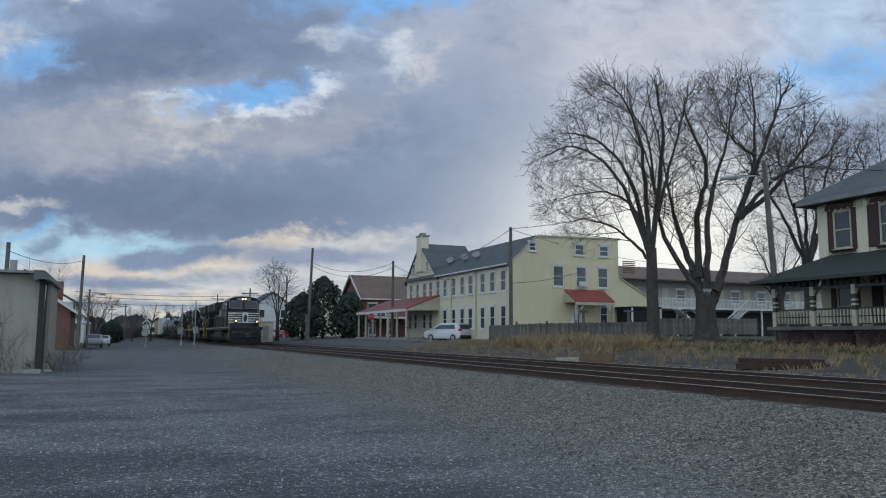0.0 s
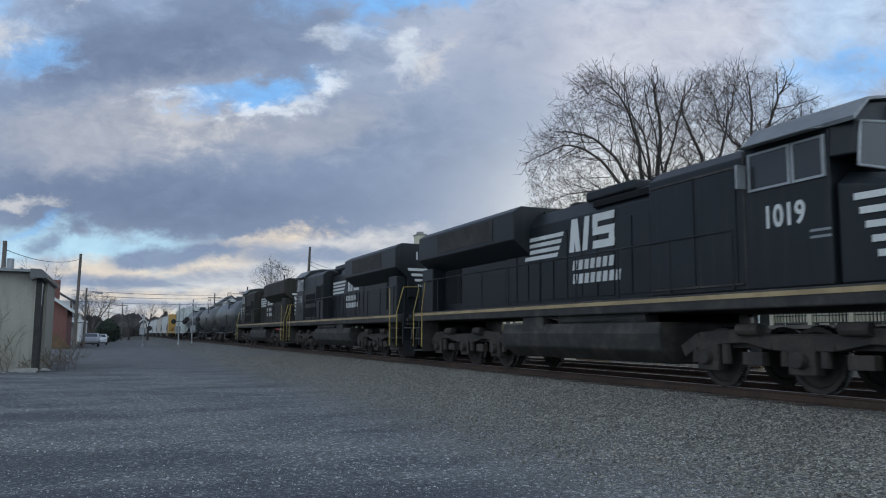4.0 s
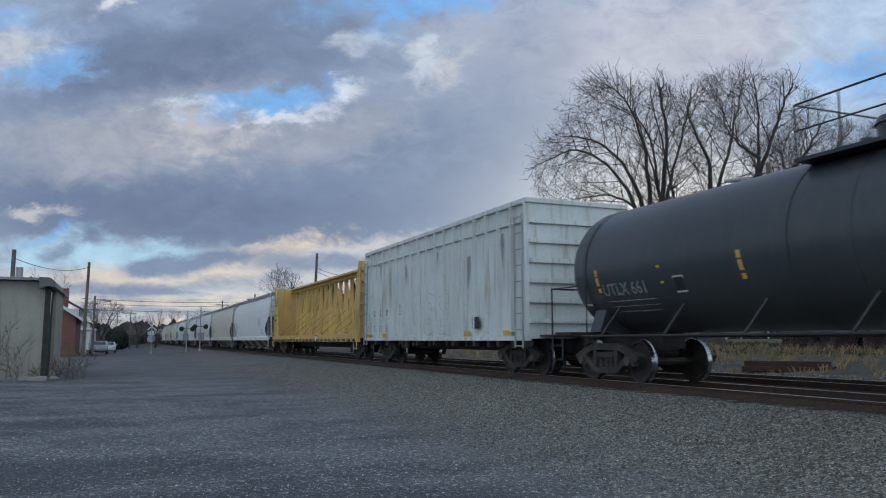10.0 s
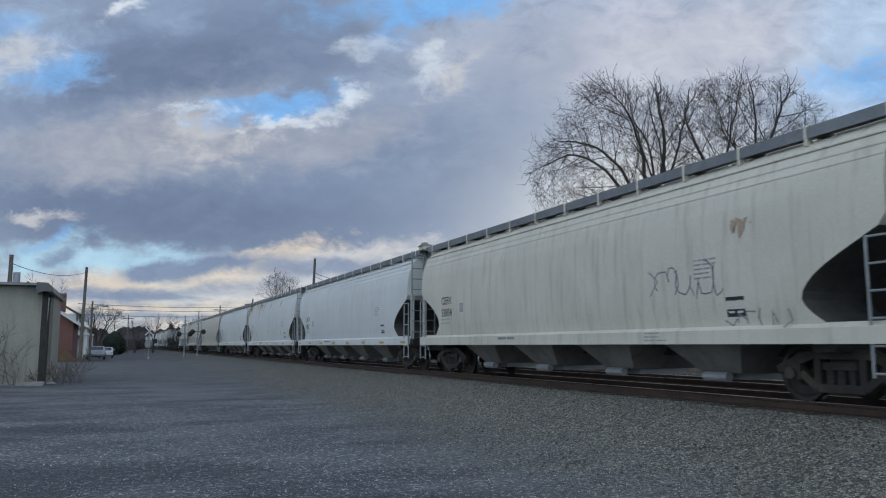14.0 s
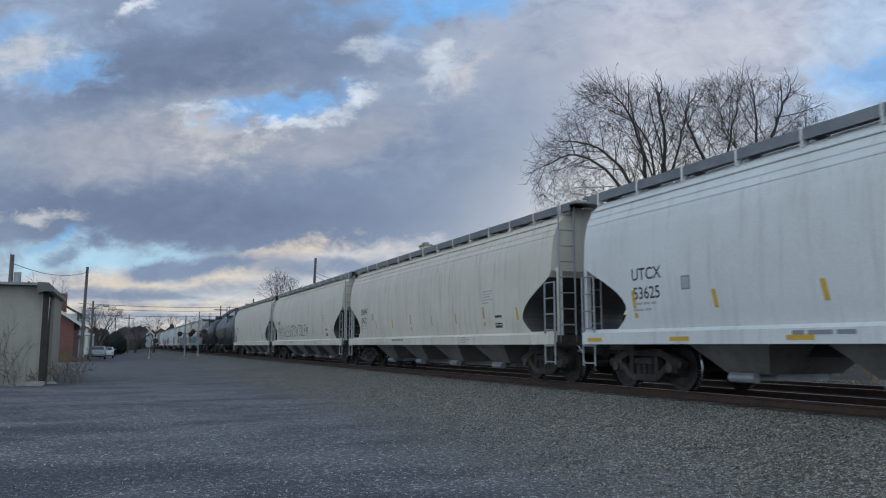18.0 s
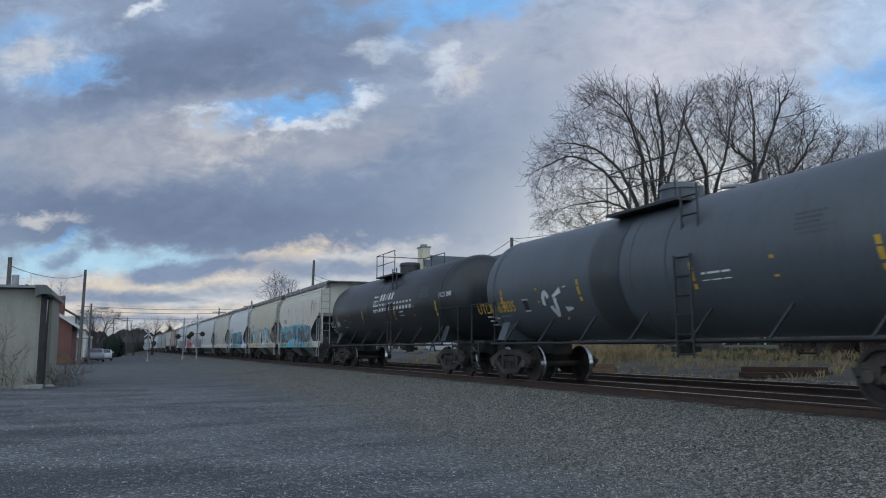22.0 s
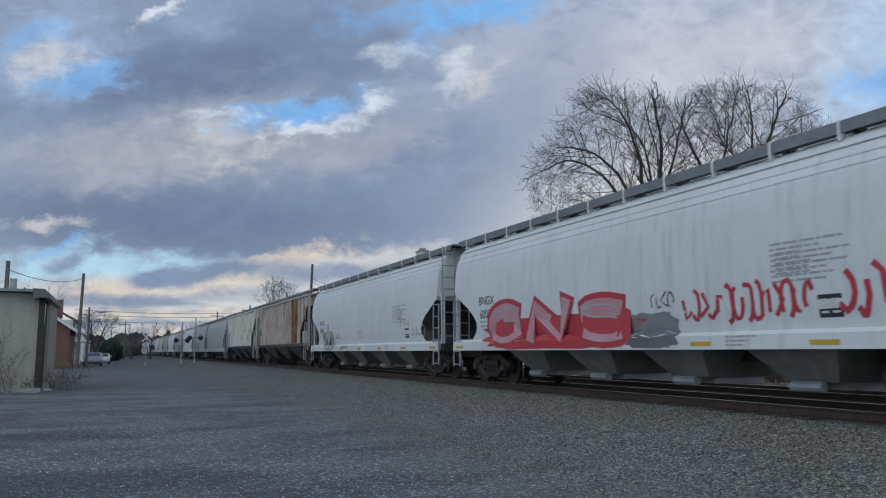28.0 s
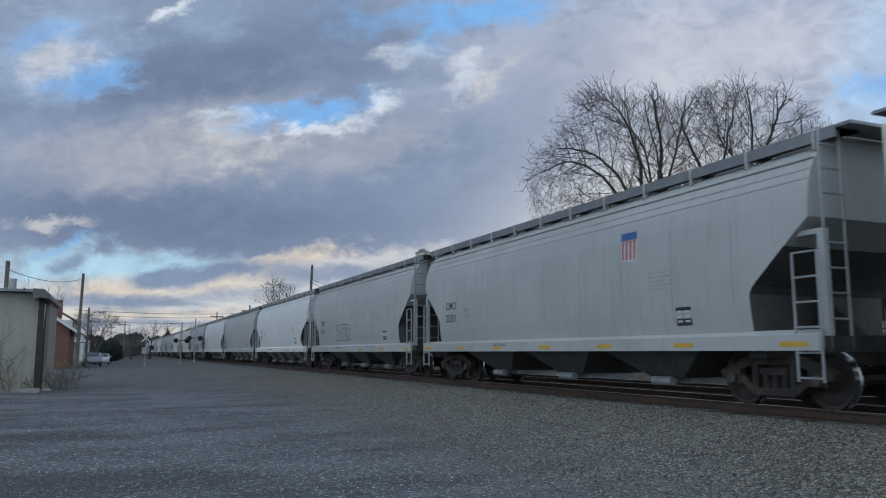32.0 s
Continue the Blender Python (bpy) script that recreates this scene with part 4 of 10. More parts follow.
def hopper(L, paint, label, bays=4, marks=(), sill="hopper_white", seed=1, angular=False):
    """A covered hopper: curved shell, slope sheets, roof walk, sills, outlets, ladders and bogies."""
    car = thing("covered_hopper", label, "rail car", (NEAR_TRACK, 0, RAIL_TOP), group="freight train")
    Lb = L / 2 - 0.72
    cut = 1.5 if L > 15 else 1.75
    def reach(z):
        h = max(0.0, min(1.0, (2.62 - z) / 1.42))
        if angular:
            return Lb - 1.25 * max(0.0, min(1.0, (2.95 - z) / 1.05))
        return Lb - cut * (math.sin(h / 0.72 * math.pi / 2) ** 1.15 if h < 0.72 else 1 - 0.30 * ((h - 0.72) / 0.28) ** 1.6)
    cols = [-1, -0.97, -0.75, -0.5, -0.25, 0, 0.25, 0.5, 0.75, 0.97, 1]
    prof = [(-x, z) for x, z in SIDE] + [(x, z) for x, z in reversed(SIDE[:-1])]
    fine = []
    for (x0, z0), (x1, z1) in zip(prof, prof[1:]):
        fine += [(x0 + (x1 - x0) * i / 4, z0 + (z1 - z0) * i / 4) for i in range(4)]
    fine.append(prof[-1])
    shell = Shape().loft([[(x, c * reach(z), z) for x, z in fine] for c in cols], close=False, caps=False)
    body = part("body", shell, M[paint], car, smooth=40)
    n = len(fine)
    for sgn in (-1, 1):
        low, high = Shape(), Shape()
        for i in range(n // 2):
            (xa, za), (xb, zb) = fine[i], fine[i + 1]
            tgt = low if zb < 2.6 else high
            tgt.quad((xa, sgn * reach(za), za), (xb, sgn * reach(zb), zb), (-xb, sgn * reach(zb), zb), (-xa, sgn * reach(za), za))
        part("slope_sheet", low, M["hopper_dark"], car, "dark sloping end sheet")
        part("end_wall", high, M[paint], car)
    # pressed beads along the roof's shoulder
    for z in (3.56, 3.72, 3.90):
        x = -HOPPER_FACE(0, z)
        for sx in (-1, 1):
            part("roof_bead", Shape().prism([(sx * (x - 0.02), z - 0.02), (sx * (x + 0.014), z - 0.012), (sx * (x + 0.012), z + 0.012), (sx * (x - 0.02), z + 0.02)], -Lb + 0.02, Lb - 0.02), M[paint], body)
    if angular:
        for i in range(9):
            y = -Lb + 1.6 + (2 * Lb - 3.2) * i / 8
            patch(car, y, 2.4, 0.016, 1.9, M["grey_mark"], HOPPER_FACE, "weld_seam", up=0.003)
    # side sill
    for sx in (-1, 1):
        s = Shape().prism([(sx * 1.48, 1.24), (sx * 1.60, 1.16), (sx * 1.60, 0.92), (sx * 1.55, 0.92), (sx * 1.52, 0.96), (sx * 1.48, 1.0)], -L / 2 + 0.62, L / 2 - 0.62)
        part("side_sill", s, M[sill], car)
    cs = Shape().box(-0.28, -L / 2 + 0.5, 0.70, 0.28, L / 2 - 0.5, 1.02)
    for sgn in (-1, 1):
        cs.box(-1.5, sgn * (L / 2 - 0.62) - 0.1, 0.90, 1.5, sgn * (L / 2 - 0.62) + 0.1, 1.14)
        cs.box(-1.4, sgn * (L / 2 - 2.0) - 0.2, 0.80, 1.4, sgn * (L / 2 - 2.0) + 0.2, 1.18)
        cs.prism([(sgn * (L / 2 - 1.0), 1.1), (sgn * (L / 2 - 2.6), 2.5), (sgn * (L / 2 - 2.7), 1.1)], -0.05, 0.05, "x")
    part("centre_sill", cs, M["underframe"], car)
    # outlets
    span = L - 6.4 if bays > 2 else L - 5.2
    for i in range(bays):
        y = -span / 2 + span * (i + 0.5) / bays
        hw = span / bays * (0.48 if angular else 0.36)
        s = Shape().loft([[(-1.46, y - hw, 1.1), (1.46, y - hw, 1.1), (1.46, y + hw, 1.1), (-1.46, y + hw, 1.1)],
                          [(-1.35, y - hw * 0.9, 0.95), (1.35, y - hw * 0.9, 0.95), (1.35, y + hw * 0.9, 0.95), (-1.35, y + hw * 0.9, 0.95)],
                          [(-0.85, y - 0.5, 0.40), (0.85, y - 0.5, 0.40), (0.85, y + 0.5, 0.40), (-0.85, y + 0.5, 0.40)]])
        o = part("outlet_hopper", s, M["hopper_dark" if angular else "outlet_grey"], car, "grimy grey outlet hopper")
        g = Shape().box(-0.62, y - 0.42, 0.28, 0.62, y + 0.42, 0.40)
        g.tube((-0.95, y - 0.3, 0.33), (-0.95, y + 0.3, 0.33), 0.09, None, 10)
        g.tube((-0.95, y, 0.36), (0.95, y, 0.36), 0.05, None, 8)
        part("outlet_gate", g, M["galv"] if bays > 2 else M["underframe"], o)
    # roof walk and hatches
    for sx in (-1, 1):
        s = Shape().box(min(sx * 0.62, sx * 1.22), -Lb - 0.3, 4.30, max(sx * 0.62, sx * 1.22), Lb + 0.3, 4.345)
        s.box(min(sx * 1.19, sx * 1.225), -Lb - 0.3, 4.155, max(sx * 1.19, sx * 1.225), Lb + 0.3, 4.298)
        w = part("roof_walk", s, M["walk_grey"], car, "dark grey steel roof walk")
        m = max(6, int(2 * Lb / 1.35))
        for i in range(m + 1):
            y = -Lb + 0.1 + (2 * Lb - 0.2) * i / m
            b = Shape().box(min(sx * 1.10, sx * 1.24), y - 0.022, 4.04, max(sx * 1.10, sx * 1.24), y + 0.022, 4.36)
            b.box(min(sx * 0.55, sx * 1.2), y - 0.03, 4.2, max(sx * 0.55, sx * 1.2), y + 0.03, 4.30)
            part("walk_bracket", b, M[sill], w)
    s = Shape()
    for sgn in (-1, 1):
        s.box(-1.2, sgn * (Lb + 0.28) - 0.28, 4.30, 1.2, sgn * (Lb + 0.28) + 0.28, 4.35)
    part("end_walk", s, M["walk_grey"], car)
    m = max(4, int(2 * Lb / 1.9))
    for i in range(m):
        y = -Lb + 2 * Lb * (i + 0.5) / m
        part("roof_hatch", Shape().box(-0.58, y - Lb / m * 0.97, 4.2, 0.58, y + Lb / m * 0.97, 4.33), M[paint], car, bevel=0.03)
    # ladders, end posts, grab irons
    for sgn in (-1, 1):
        ye = sgn * (L / 2 - 0.60)
        for sx in (-1, 1):
            ladder(car, (sx * 1.57, ye), (sx * 1.57, ye - sgn * 0.46), 0.45, 2.42)
            ladder(car, (sx * 1.46, ye + sgn * 0.06), (sx * 1.02, ye + sgn * 0.06), 0.95, 4.30 if sx * sgn > 0 else 2.6)
            part("corner_post", Shape().box(sx * 1.42 - 0.05, ye - 0.06, 1.1, sx * 1.42 + 0.05, ye + 0.06, 2.75).box(sx * 1.42 - 0.05, min(ye, ye - sgn * 0.5), 2.68, sx * 1.42 + 0.05, max(ye, ye - sgn * 0.5), 2.76), M[sill], car)
        coupler(car, sgn * L / 2, sgn)
        bogie(car, sgn * (L / 2 - 2.05))
    bw = Shape()
    for i in range(16):
        a, b = 2 * math.pi * i / 16, 2 * math.pi * (i + 1) / 16
        bw.tube((0.6 + 0.28 * math.cos(a), -L / 2 + 0.5, 2.4 + 0.28 * math.sin(a)), (0.6 + 0.28 * math.cos(b), -L / 2 + 0.5, 2.4 + 0.28 * math.sin(b)), 0.018, None, 5)
    bw.tube((0.32, -L / 2 + 0.5, 2.4), (0.88, -L / 2 + 0.5, 2.4), 0.015, None, 5).tube((0.6, -L / 2 + 0.5, 2.4), (0.6, -L / 2 + 0.75, 2.4), 0.03, None, 6)
    part("brake_wheel", bw, M["underframe"], car)
    part("brake_reservoir", Shape().tube((0.2, L / 2 - 1.9, 1.55), (0.2, L / 2 - 1.05, 1.55), 0.22, None, 14), M["underframe"], car, smooth=40)
    # yellow reflector strips on the sill
    m = int(L / 2.4)
    for i in range(0 if paint in ("hopper_cream", "hopper_tan") else m):
        y = -L / 2 + 1.1 + (L - 2.2) * i / (m - 1)
        part("reflector_strip", Shape().box(-1.606, y - 0.26, 0.98, -1.59, y + 0.26, 1.06), M["yellow_mark"], car)
    for mk in marks:
        mk(car, L)
    return car


FLAT = 1.50


def FLAT_FACE(y, z):
    return -FLAT


def ribbed_hopper(L, paint, post_paint, label, posts, marks=(), bays=3):
    """A covered hopper with flat sides between outside posts, open slope-sheet ends and deep dark chutes."""
    car = thing("ribbed_hopper", label, "rail car", (NEAR_TRACK, 0, RAIL_TOP), group="freight train")
    P, B, D, Lb, z0, z1 = M[paint], M[post_paint], M["hopper_dark"], L / 2 - 0.75, 1.36, 4.02
    rise, low = 1.75, 2.05
    for sx in (-1, 1):
        # side sheet: its ends are cut on the slope
        outline = [(-Lb + rise, z0), (Lb - rise, z0), (Lb - rise, low), (Lb - 0.1, 3.45), (Lb - 0.1, z1), (-Lb + 0.1, z1), (-Lb + 0.1, 3.45), (-Lb + rise, low)]
        part("side_sheet", Shape().prism(outline, min(sx * (FLAT - 0.03), sx * FLAT), max(sx * (FLAT - 0.03), sx * FLAT), "x"), P, car)
        part("top_chord", Shape().prism([(sx * (FLAT - 0.02), z1 - 0.10), (sx * (FLAT + 0.11), z1 - 0.08), (sx * (FLAT + 0.11), z1 + 0.02), (sx * (FLAT - 0.02), z1 + 0.06)], -Lb, Lb), B, car)
        part("side_sill", Shape().prism([(sx * (FLAT - 0.10), z0 - 0.16), (sx * (FLAT + 0.02), z0 - 0.16), (sx * (FLAT + 0.02), z0 + 0.02), (sx * (FLAT - 0.10), z0 + 0.02)], -L / 2 + 0.62, L / 2 - 0.62), D, car)
        for sgn in (-1, 1):
            part("end_panel", Shape().box(min(sx * (FLAT - 0.16), sx * (FLAT - 0.13)), min(sgn * (Lb - rise), sgn * (Lb - 0.05)), z0, max(sx * (FLAT - 0.16), sx * (FLAT - 0.13)), max(sgn * (Lb - rise), sgn * (Lb - 0.05)), low), P, car)
        for i in range(posts):
            y = -Lb + 0.25 + (2 * Lb - 0.5) * i / (posts - 1)
            lo = z0 if abs(y) < Lb - rise else low + 1.4 * (abs(y) - Lb + rise) / (rise - 0.1)
            part("side_post", Shape().prism([(sx * FLAT, y - 0.075), (sx * (FLAT + 0.11), y - 0.04), (sx * (FLAT + 0.11), y + 0.04), (sx * FLAT, y + 0.075)], lo, z1 - 0.09, "z"), B, car)
    for sgn in (-1, 1):
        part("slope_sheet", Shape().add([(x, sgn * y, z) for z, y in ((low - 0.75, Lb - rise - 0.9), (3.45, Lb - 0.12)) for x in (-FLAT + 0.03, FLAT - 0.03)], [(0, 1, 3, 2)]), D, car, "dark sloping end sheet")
        part("end_wall", Shape().box(-FLAT + 0.03, sgn * (Lb - 0.12) - 0.02, 3.45, FLAT - 0.03, sgn * (Lb - 0.12) + 0.02, z1), P, car)
        for x in (-0.75, 0.0, 0.75):
            part("end_brace", Shape().add([(x - 0.05, sgn * (Lb - 0.1), 1.1), (x + 0.05, sgn * (Lb - 0.1), 1.1), (x + 0.05, sgn * (Lb - 0.1), 3.5), (x - 0.05, sgn * (Lb - 0.1), 3.5), (x - 0.05, sgn * (Lb - 0.02), 1.1), (x + 0.05, sgn * (Lb - 0.02), 1.1), (x + 0.05, sgn * (Lb - 0.02), 3.5), (x - 0.05, sgn * (Lb - 0.02), 3.5)],
                 [(0, 1, 2, 3), (4, 5, 6, 7), (0, 4, 7, 3), (1, 5, 6, 2)]), B, car)
    part("roof", Shape().prism([(-FLAT - 0.05, z1), (-0.8, z1 + 0.16), (0.8, z1 + 0.16), (FLAT + 0.05, z1), (FLAT, z1 - 0.05), (-FLAT, z1 - 0.05)], -Lb, Lb), P, car)
    for i in range(9):
        y = -Lb + 2 * Lb * (i + 0.5) / 9
        part("roof_hatch", Shape().box(-0.45, y - Lb / 9 * 0.9, z1 + 0.13, 0.45, y + Lb / 9 * 0.9, z1 + 0.24), P, car, bevel=0.03)
    for sx in (-1, 1):
        w = part("roof_walk", Shape().box(min(sx * 0.72, sx * 1.28), -Lb - 0.25, z1 + 0.28, max(sx * 0.72, sx * 1.28), Lb + 0.25, z1 + 0.31).box(min(sx * 1.25, sx * 1.28), -Lb - 0.25, z1 + 0.20, max(sx * 1.25, sx * 1.28), Lb + 0.25, z1 + 0.278), M["walk_grey"], car, "grey steel roof walk")
        for i in range(posts // 2 + 1):
            y = -Lb + 0.25 + (2 * Lb - 0.5) * i / (posts // 2)
            part("walk_bracket", Shape().box(min(sx * 1.20, sx * 1.30), y - 0.025, z1 - 0.06, max(sx * 1.20, sx * 1.30), y + 0.025, z1 + 0.33), M["galv"], w)
    for sgn in (-1, 1):
        part("end_walk", Shape().box(-1.28, sgn * (Lb + 0.25) - 0.26, z1 + 0.27, 1.28, sgn * (Lb + 0.25) + 0.26, z1 + 0.315), M["walk_grey"], car)
        ye = sgn * (L / 2 - 0.62)
        for sx in (-1, 1):
            ladder(car, (sx * 1.58, ye), (sx * 1.58, ye - sgn * 0.46), 0.45, 2.5, 0.40, 0.02)
            ladder(car, (sx * 1.48, ye + sgn * 0.05), (sx * 1.0, ye + sgn * 0.05), 0.95, z1 + 0.3 if sx * sgn > 0 else 2.7, 0.40, 0.02)
            part("corner_post", Shape().box(sx * 1.44 - 0.06, ye - 0.07, 1.1, sx * 1.44 + 0.06, ye + 0.07, z1), B, car)
        coupler(car, sgn * L / 2, sgn)
        bogie(car, sgn * (L / 2 - 2.05))
    cs = Shape().box(-0.28, -L / 2 + 0.5, 0.70, 0.28, L / 2 - 0.5, 1.02)
    for sgn in (-1, 1):
        cs.box(-1.45, sgn * (L / 2 - 0.62) - 0.1, 0.92, 1.45, sgn * (L / 2 - 0.62) + 0.1, 1.18)
        cs.box(-1.4, sgn * (L / 2 - 2.05) - 0.2, 0.80, 1.4, sgn * (L / 2 - 2.05) + 0.2, 1.2)
    part("centre_sill", cs, M["underframe"], car)
    part("brake_reservoir", Shape().tube((0.2, L / 2 - 1.9, 1.55), (0.2, L / 2 - 1.05, 1.55), 0.22, None, 14), M["underframe"], car, smooth=40)
    span = L - 5.0
    for i in range(bays):
        y, hw = -span / 2 + span * (i + 0.5) / bays, span / bays * 0.49
        o = part("outlet_chute", Shape().loft([[(-1.44, y - hw, 1.34), (1.44, y - hw, 1.34), (1.44, y + hw, 1.34), (-1.44, y + hw, 1.34)],
                          [(-1.30, y - hw * 0.86, 1.05), (1.30, y - hw * 0.86, 1.05), (1.30, y + hw * 0.86, 1.05), (-1.30, y + hw * 0.86, 1.05)],
                          [(-0.75, y - 0.55, 0.40), (0.75, y - 0.55, 0.40), (0.75, y + 0.55, 0.40), (-0.75, y + 0.55, 0.40)]]), D, car, "grimy dark outlet chute")
        part("outlet_gate", Shape().box(-0.62, y - 0.46, 0.28, 0.62, y + 0.46, 0.40).tube((-0.95, y, 0.36), (0.95, y, 0.36), 0.05, None, 8), M["underframe"], o)
    for mk in marks:
        mk(car, L)
    return car


def tank_face(r, zc):
    def face(y, z):
        return -math.sqrt(max(0.01, r * r - (z - zc) ** 2))
    return face


def tank(L, paint, label, marks=(), r=1.45, zc=2.52, seed=1, railed=True):
    car = thing("tank_car", label, "rail car", (NEAR_TRACK, 0, RAIL_TOP), group="freight train")
    H = L / 2 - 0.95
    n = 40
    st = [(-H, 0.02), (-H + 0.03, 0.35), (-H + 0.12, 0.62), (-H + 0.27, 0.83), (-H + 0.45, 0.95), (-H + 0.66, 1.0)]
    st = st + [(-H / 2, 1.0), (-0.08, 1.0), (-0.08, 1.006), (0.08, 1.006), (0.08, 1.0), (H / 2, 1.0)] + [(-a, b) for a, b in reversed(st)]
    shell = Shape().loft([[(r * q * math.cos(2 * math.pi * i / n), y, zc + r * q * math.sin(2 * math.pi * i / n)) for i in range(n)] for y, q in st])
    part("shell", shell, M[paint], car, smooth=45)
    band = Shape()
    for y in (-H + 1.0, 1.15, -1.15, H - 1.0):
        band.loft([[((r + 0.012) * math.cos(2 * math.pi * i / n), y + d, zc + (r + 0.012) * math.sin(2 * math.pi * i / n)) for i in range(n)] for d in (-0.05, 0.05)], caps=False)
    part("shell_band", band, M[paint], car, smooth=45, fix=False)
    for sgn in (-1, 1):
        s = Shape().box(-0.3, min(sgn * (L / 2 - 3.2), sgn * (L / 2 - 0.5)), 0.72, 0.3, max(sgn * (L / 2 - 3.2), sgn * (L / 2 - 0.5)), 1.12)
        s.box(-1.35, sgn * (L / 2 - 0.75) - 0.4, 1.02, 1.35, sgn * (L / 2 - 0.75) + 0.3, 1.10)
        part("stub_sill", s, M["underframe"], car)
        part("saddle", Shape().prism([(-1.3, 1.1), (1.3, 1.1), (1.05, 1.75), (0.6, 1.3), (-0.6, 1.3), (-1.05, 1.75)], sgn * (L / 2 - 2.1) - 0.2, sgn * (L / 2 - 2.1) + 0.2), M[paint], car)
        rail = Shape()
        for sx in (-1, 1):
            rail.pipe([(sx * 1.45, sgn * (L / 2 - 2.0), 1.0), (sx * 1.45, sgn * (L / 2 - 2.0), 2.15), (sx * 1.45, sgn * (L / 2 - 0.5), 2.15), (sx * 1.45, sgn * (L / 2 - 0.5), 0.45)], 0.022)
            rail.pipe([(sx * 1.45, sgn * (L / 2 - 0.95), 0.45), (sx * 1.45, sgn * (L / 2 - 0.95), 1.05)], 0.02)
            for z in (0.45, 0.78):
                rail.tube((sx * 1.45, sgn * (L / 2 - 0.5), z), (sx * 1.45, sgn * (L / 2 - 0.95), z), 0.02, None, 6)
        rail.pipe([(-1.45, sgn * (L / 2 - 0.5), 2.15), (1.45, sgn * (L / 2 - 0.5), 2.15)], 0.022)
        part("end_railing", rail, M["tank_dark"], car)
        coupler(car, sgn * L / 2, sgn)
        bogie(car, sgn * (L / 2 - 2.1))
    for sx in (-1, 1):
        p = Shape().tube((sx * 1.47, -L / 2 + 1.8, 1.0), (sx * 1.47, L / 2 - 1.8, 1.0), 0.028, None, 8)
        for i in range(7):
            y = -L / 2 + 2.6 + (L - 5.2) * i / 6
            p.tube((sx * 1.47, y, 1.0), (sx * 1.15, y - 0.25, 1.6), 0.03, None, 6)
        part("side_pipe_rail", p, M["tank_dark"], car)
        ladder(car, (sx * 1.52, -1.55), (sx * 1.52, -2.0), 0.7, 2.6, 0.36, 0.02, "tank_dark")
        ladder(car, (sx * 1.3, -1.55), (sx * 1.3, -2.0), 2.6, 3.95, 0.36, 0.02, "tank_dark")
    top = zc + r
    if railed:
        plat = part("platform", Shape().box(-1.1, -1.2, top - 0.18, -0.45, 1.2, top - 0.12).box(0.45, -1.2, top - 0.18, 1.1, 1.2, top - 0.12), M["tank_dark"], car)
        pr = Shape()
        for sx in (-1, 1):
            for y in (-1.15, 0.3, 1.15):
                pr.tube((sx * 1.08, y, top - 0.15), (sx * 1.08, y, top + 0.78), 0.018, None, 6)
            pr.pipe([(sx * 1.08, -1.15, top + 0.78), (sx * 1.08, 1.15, top + 0.78)], 0.018).pipe([(sx * 1.08, -1.15, top + 0.34), (sx * 1.08, 1.15, top + 0.34)], 0.015)
        pr.pipe([(-1.08, 1.15, top + 0.78), (1.08, 1.15, top + 0.78)], 0.018)
        part("platform_railing", pr, M["tank_dark"], plat)
    d = Shape().tube((0, 0, top - 0.1), (0, 0, top + 0.30), 0.42, None, 20).tube((0, 0, top + 0.30), (0, 0, top + 0.42), 0.46, 0.40, 20)
    part("manway_dome", d, M[paint], car, smooth=40)
    part("valve", Shape().tube((0.2, 0.85, top - 0.1), (0.2, 0.85, top + 0.28), 0.12, None, 10).tube((-0.2, -0.85, top - 0.1), (-0.2, -0.85, top + 0.22), 0.10, None, 10), M[paint], car)
    part("bottom_outlet", Shape().tube((0, 0, zc - r - 0.35), (0, 0, zc - r + 0.1), 0.16, 0.22, 10).box(-0.3, -0.12, zc - r - 0.28, 0.3, 0.12, zc - r - 0.16), M["underframe"], car)
    F = tank_face(r, zc)
    for mk in marks:
        mk(car, L, F)
    return car


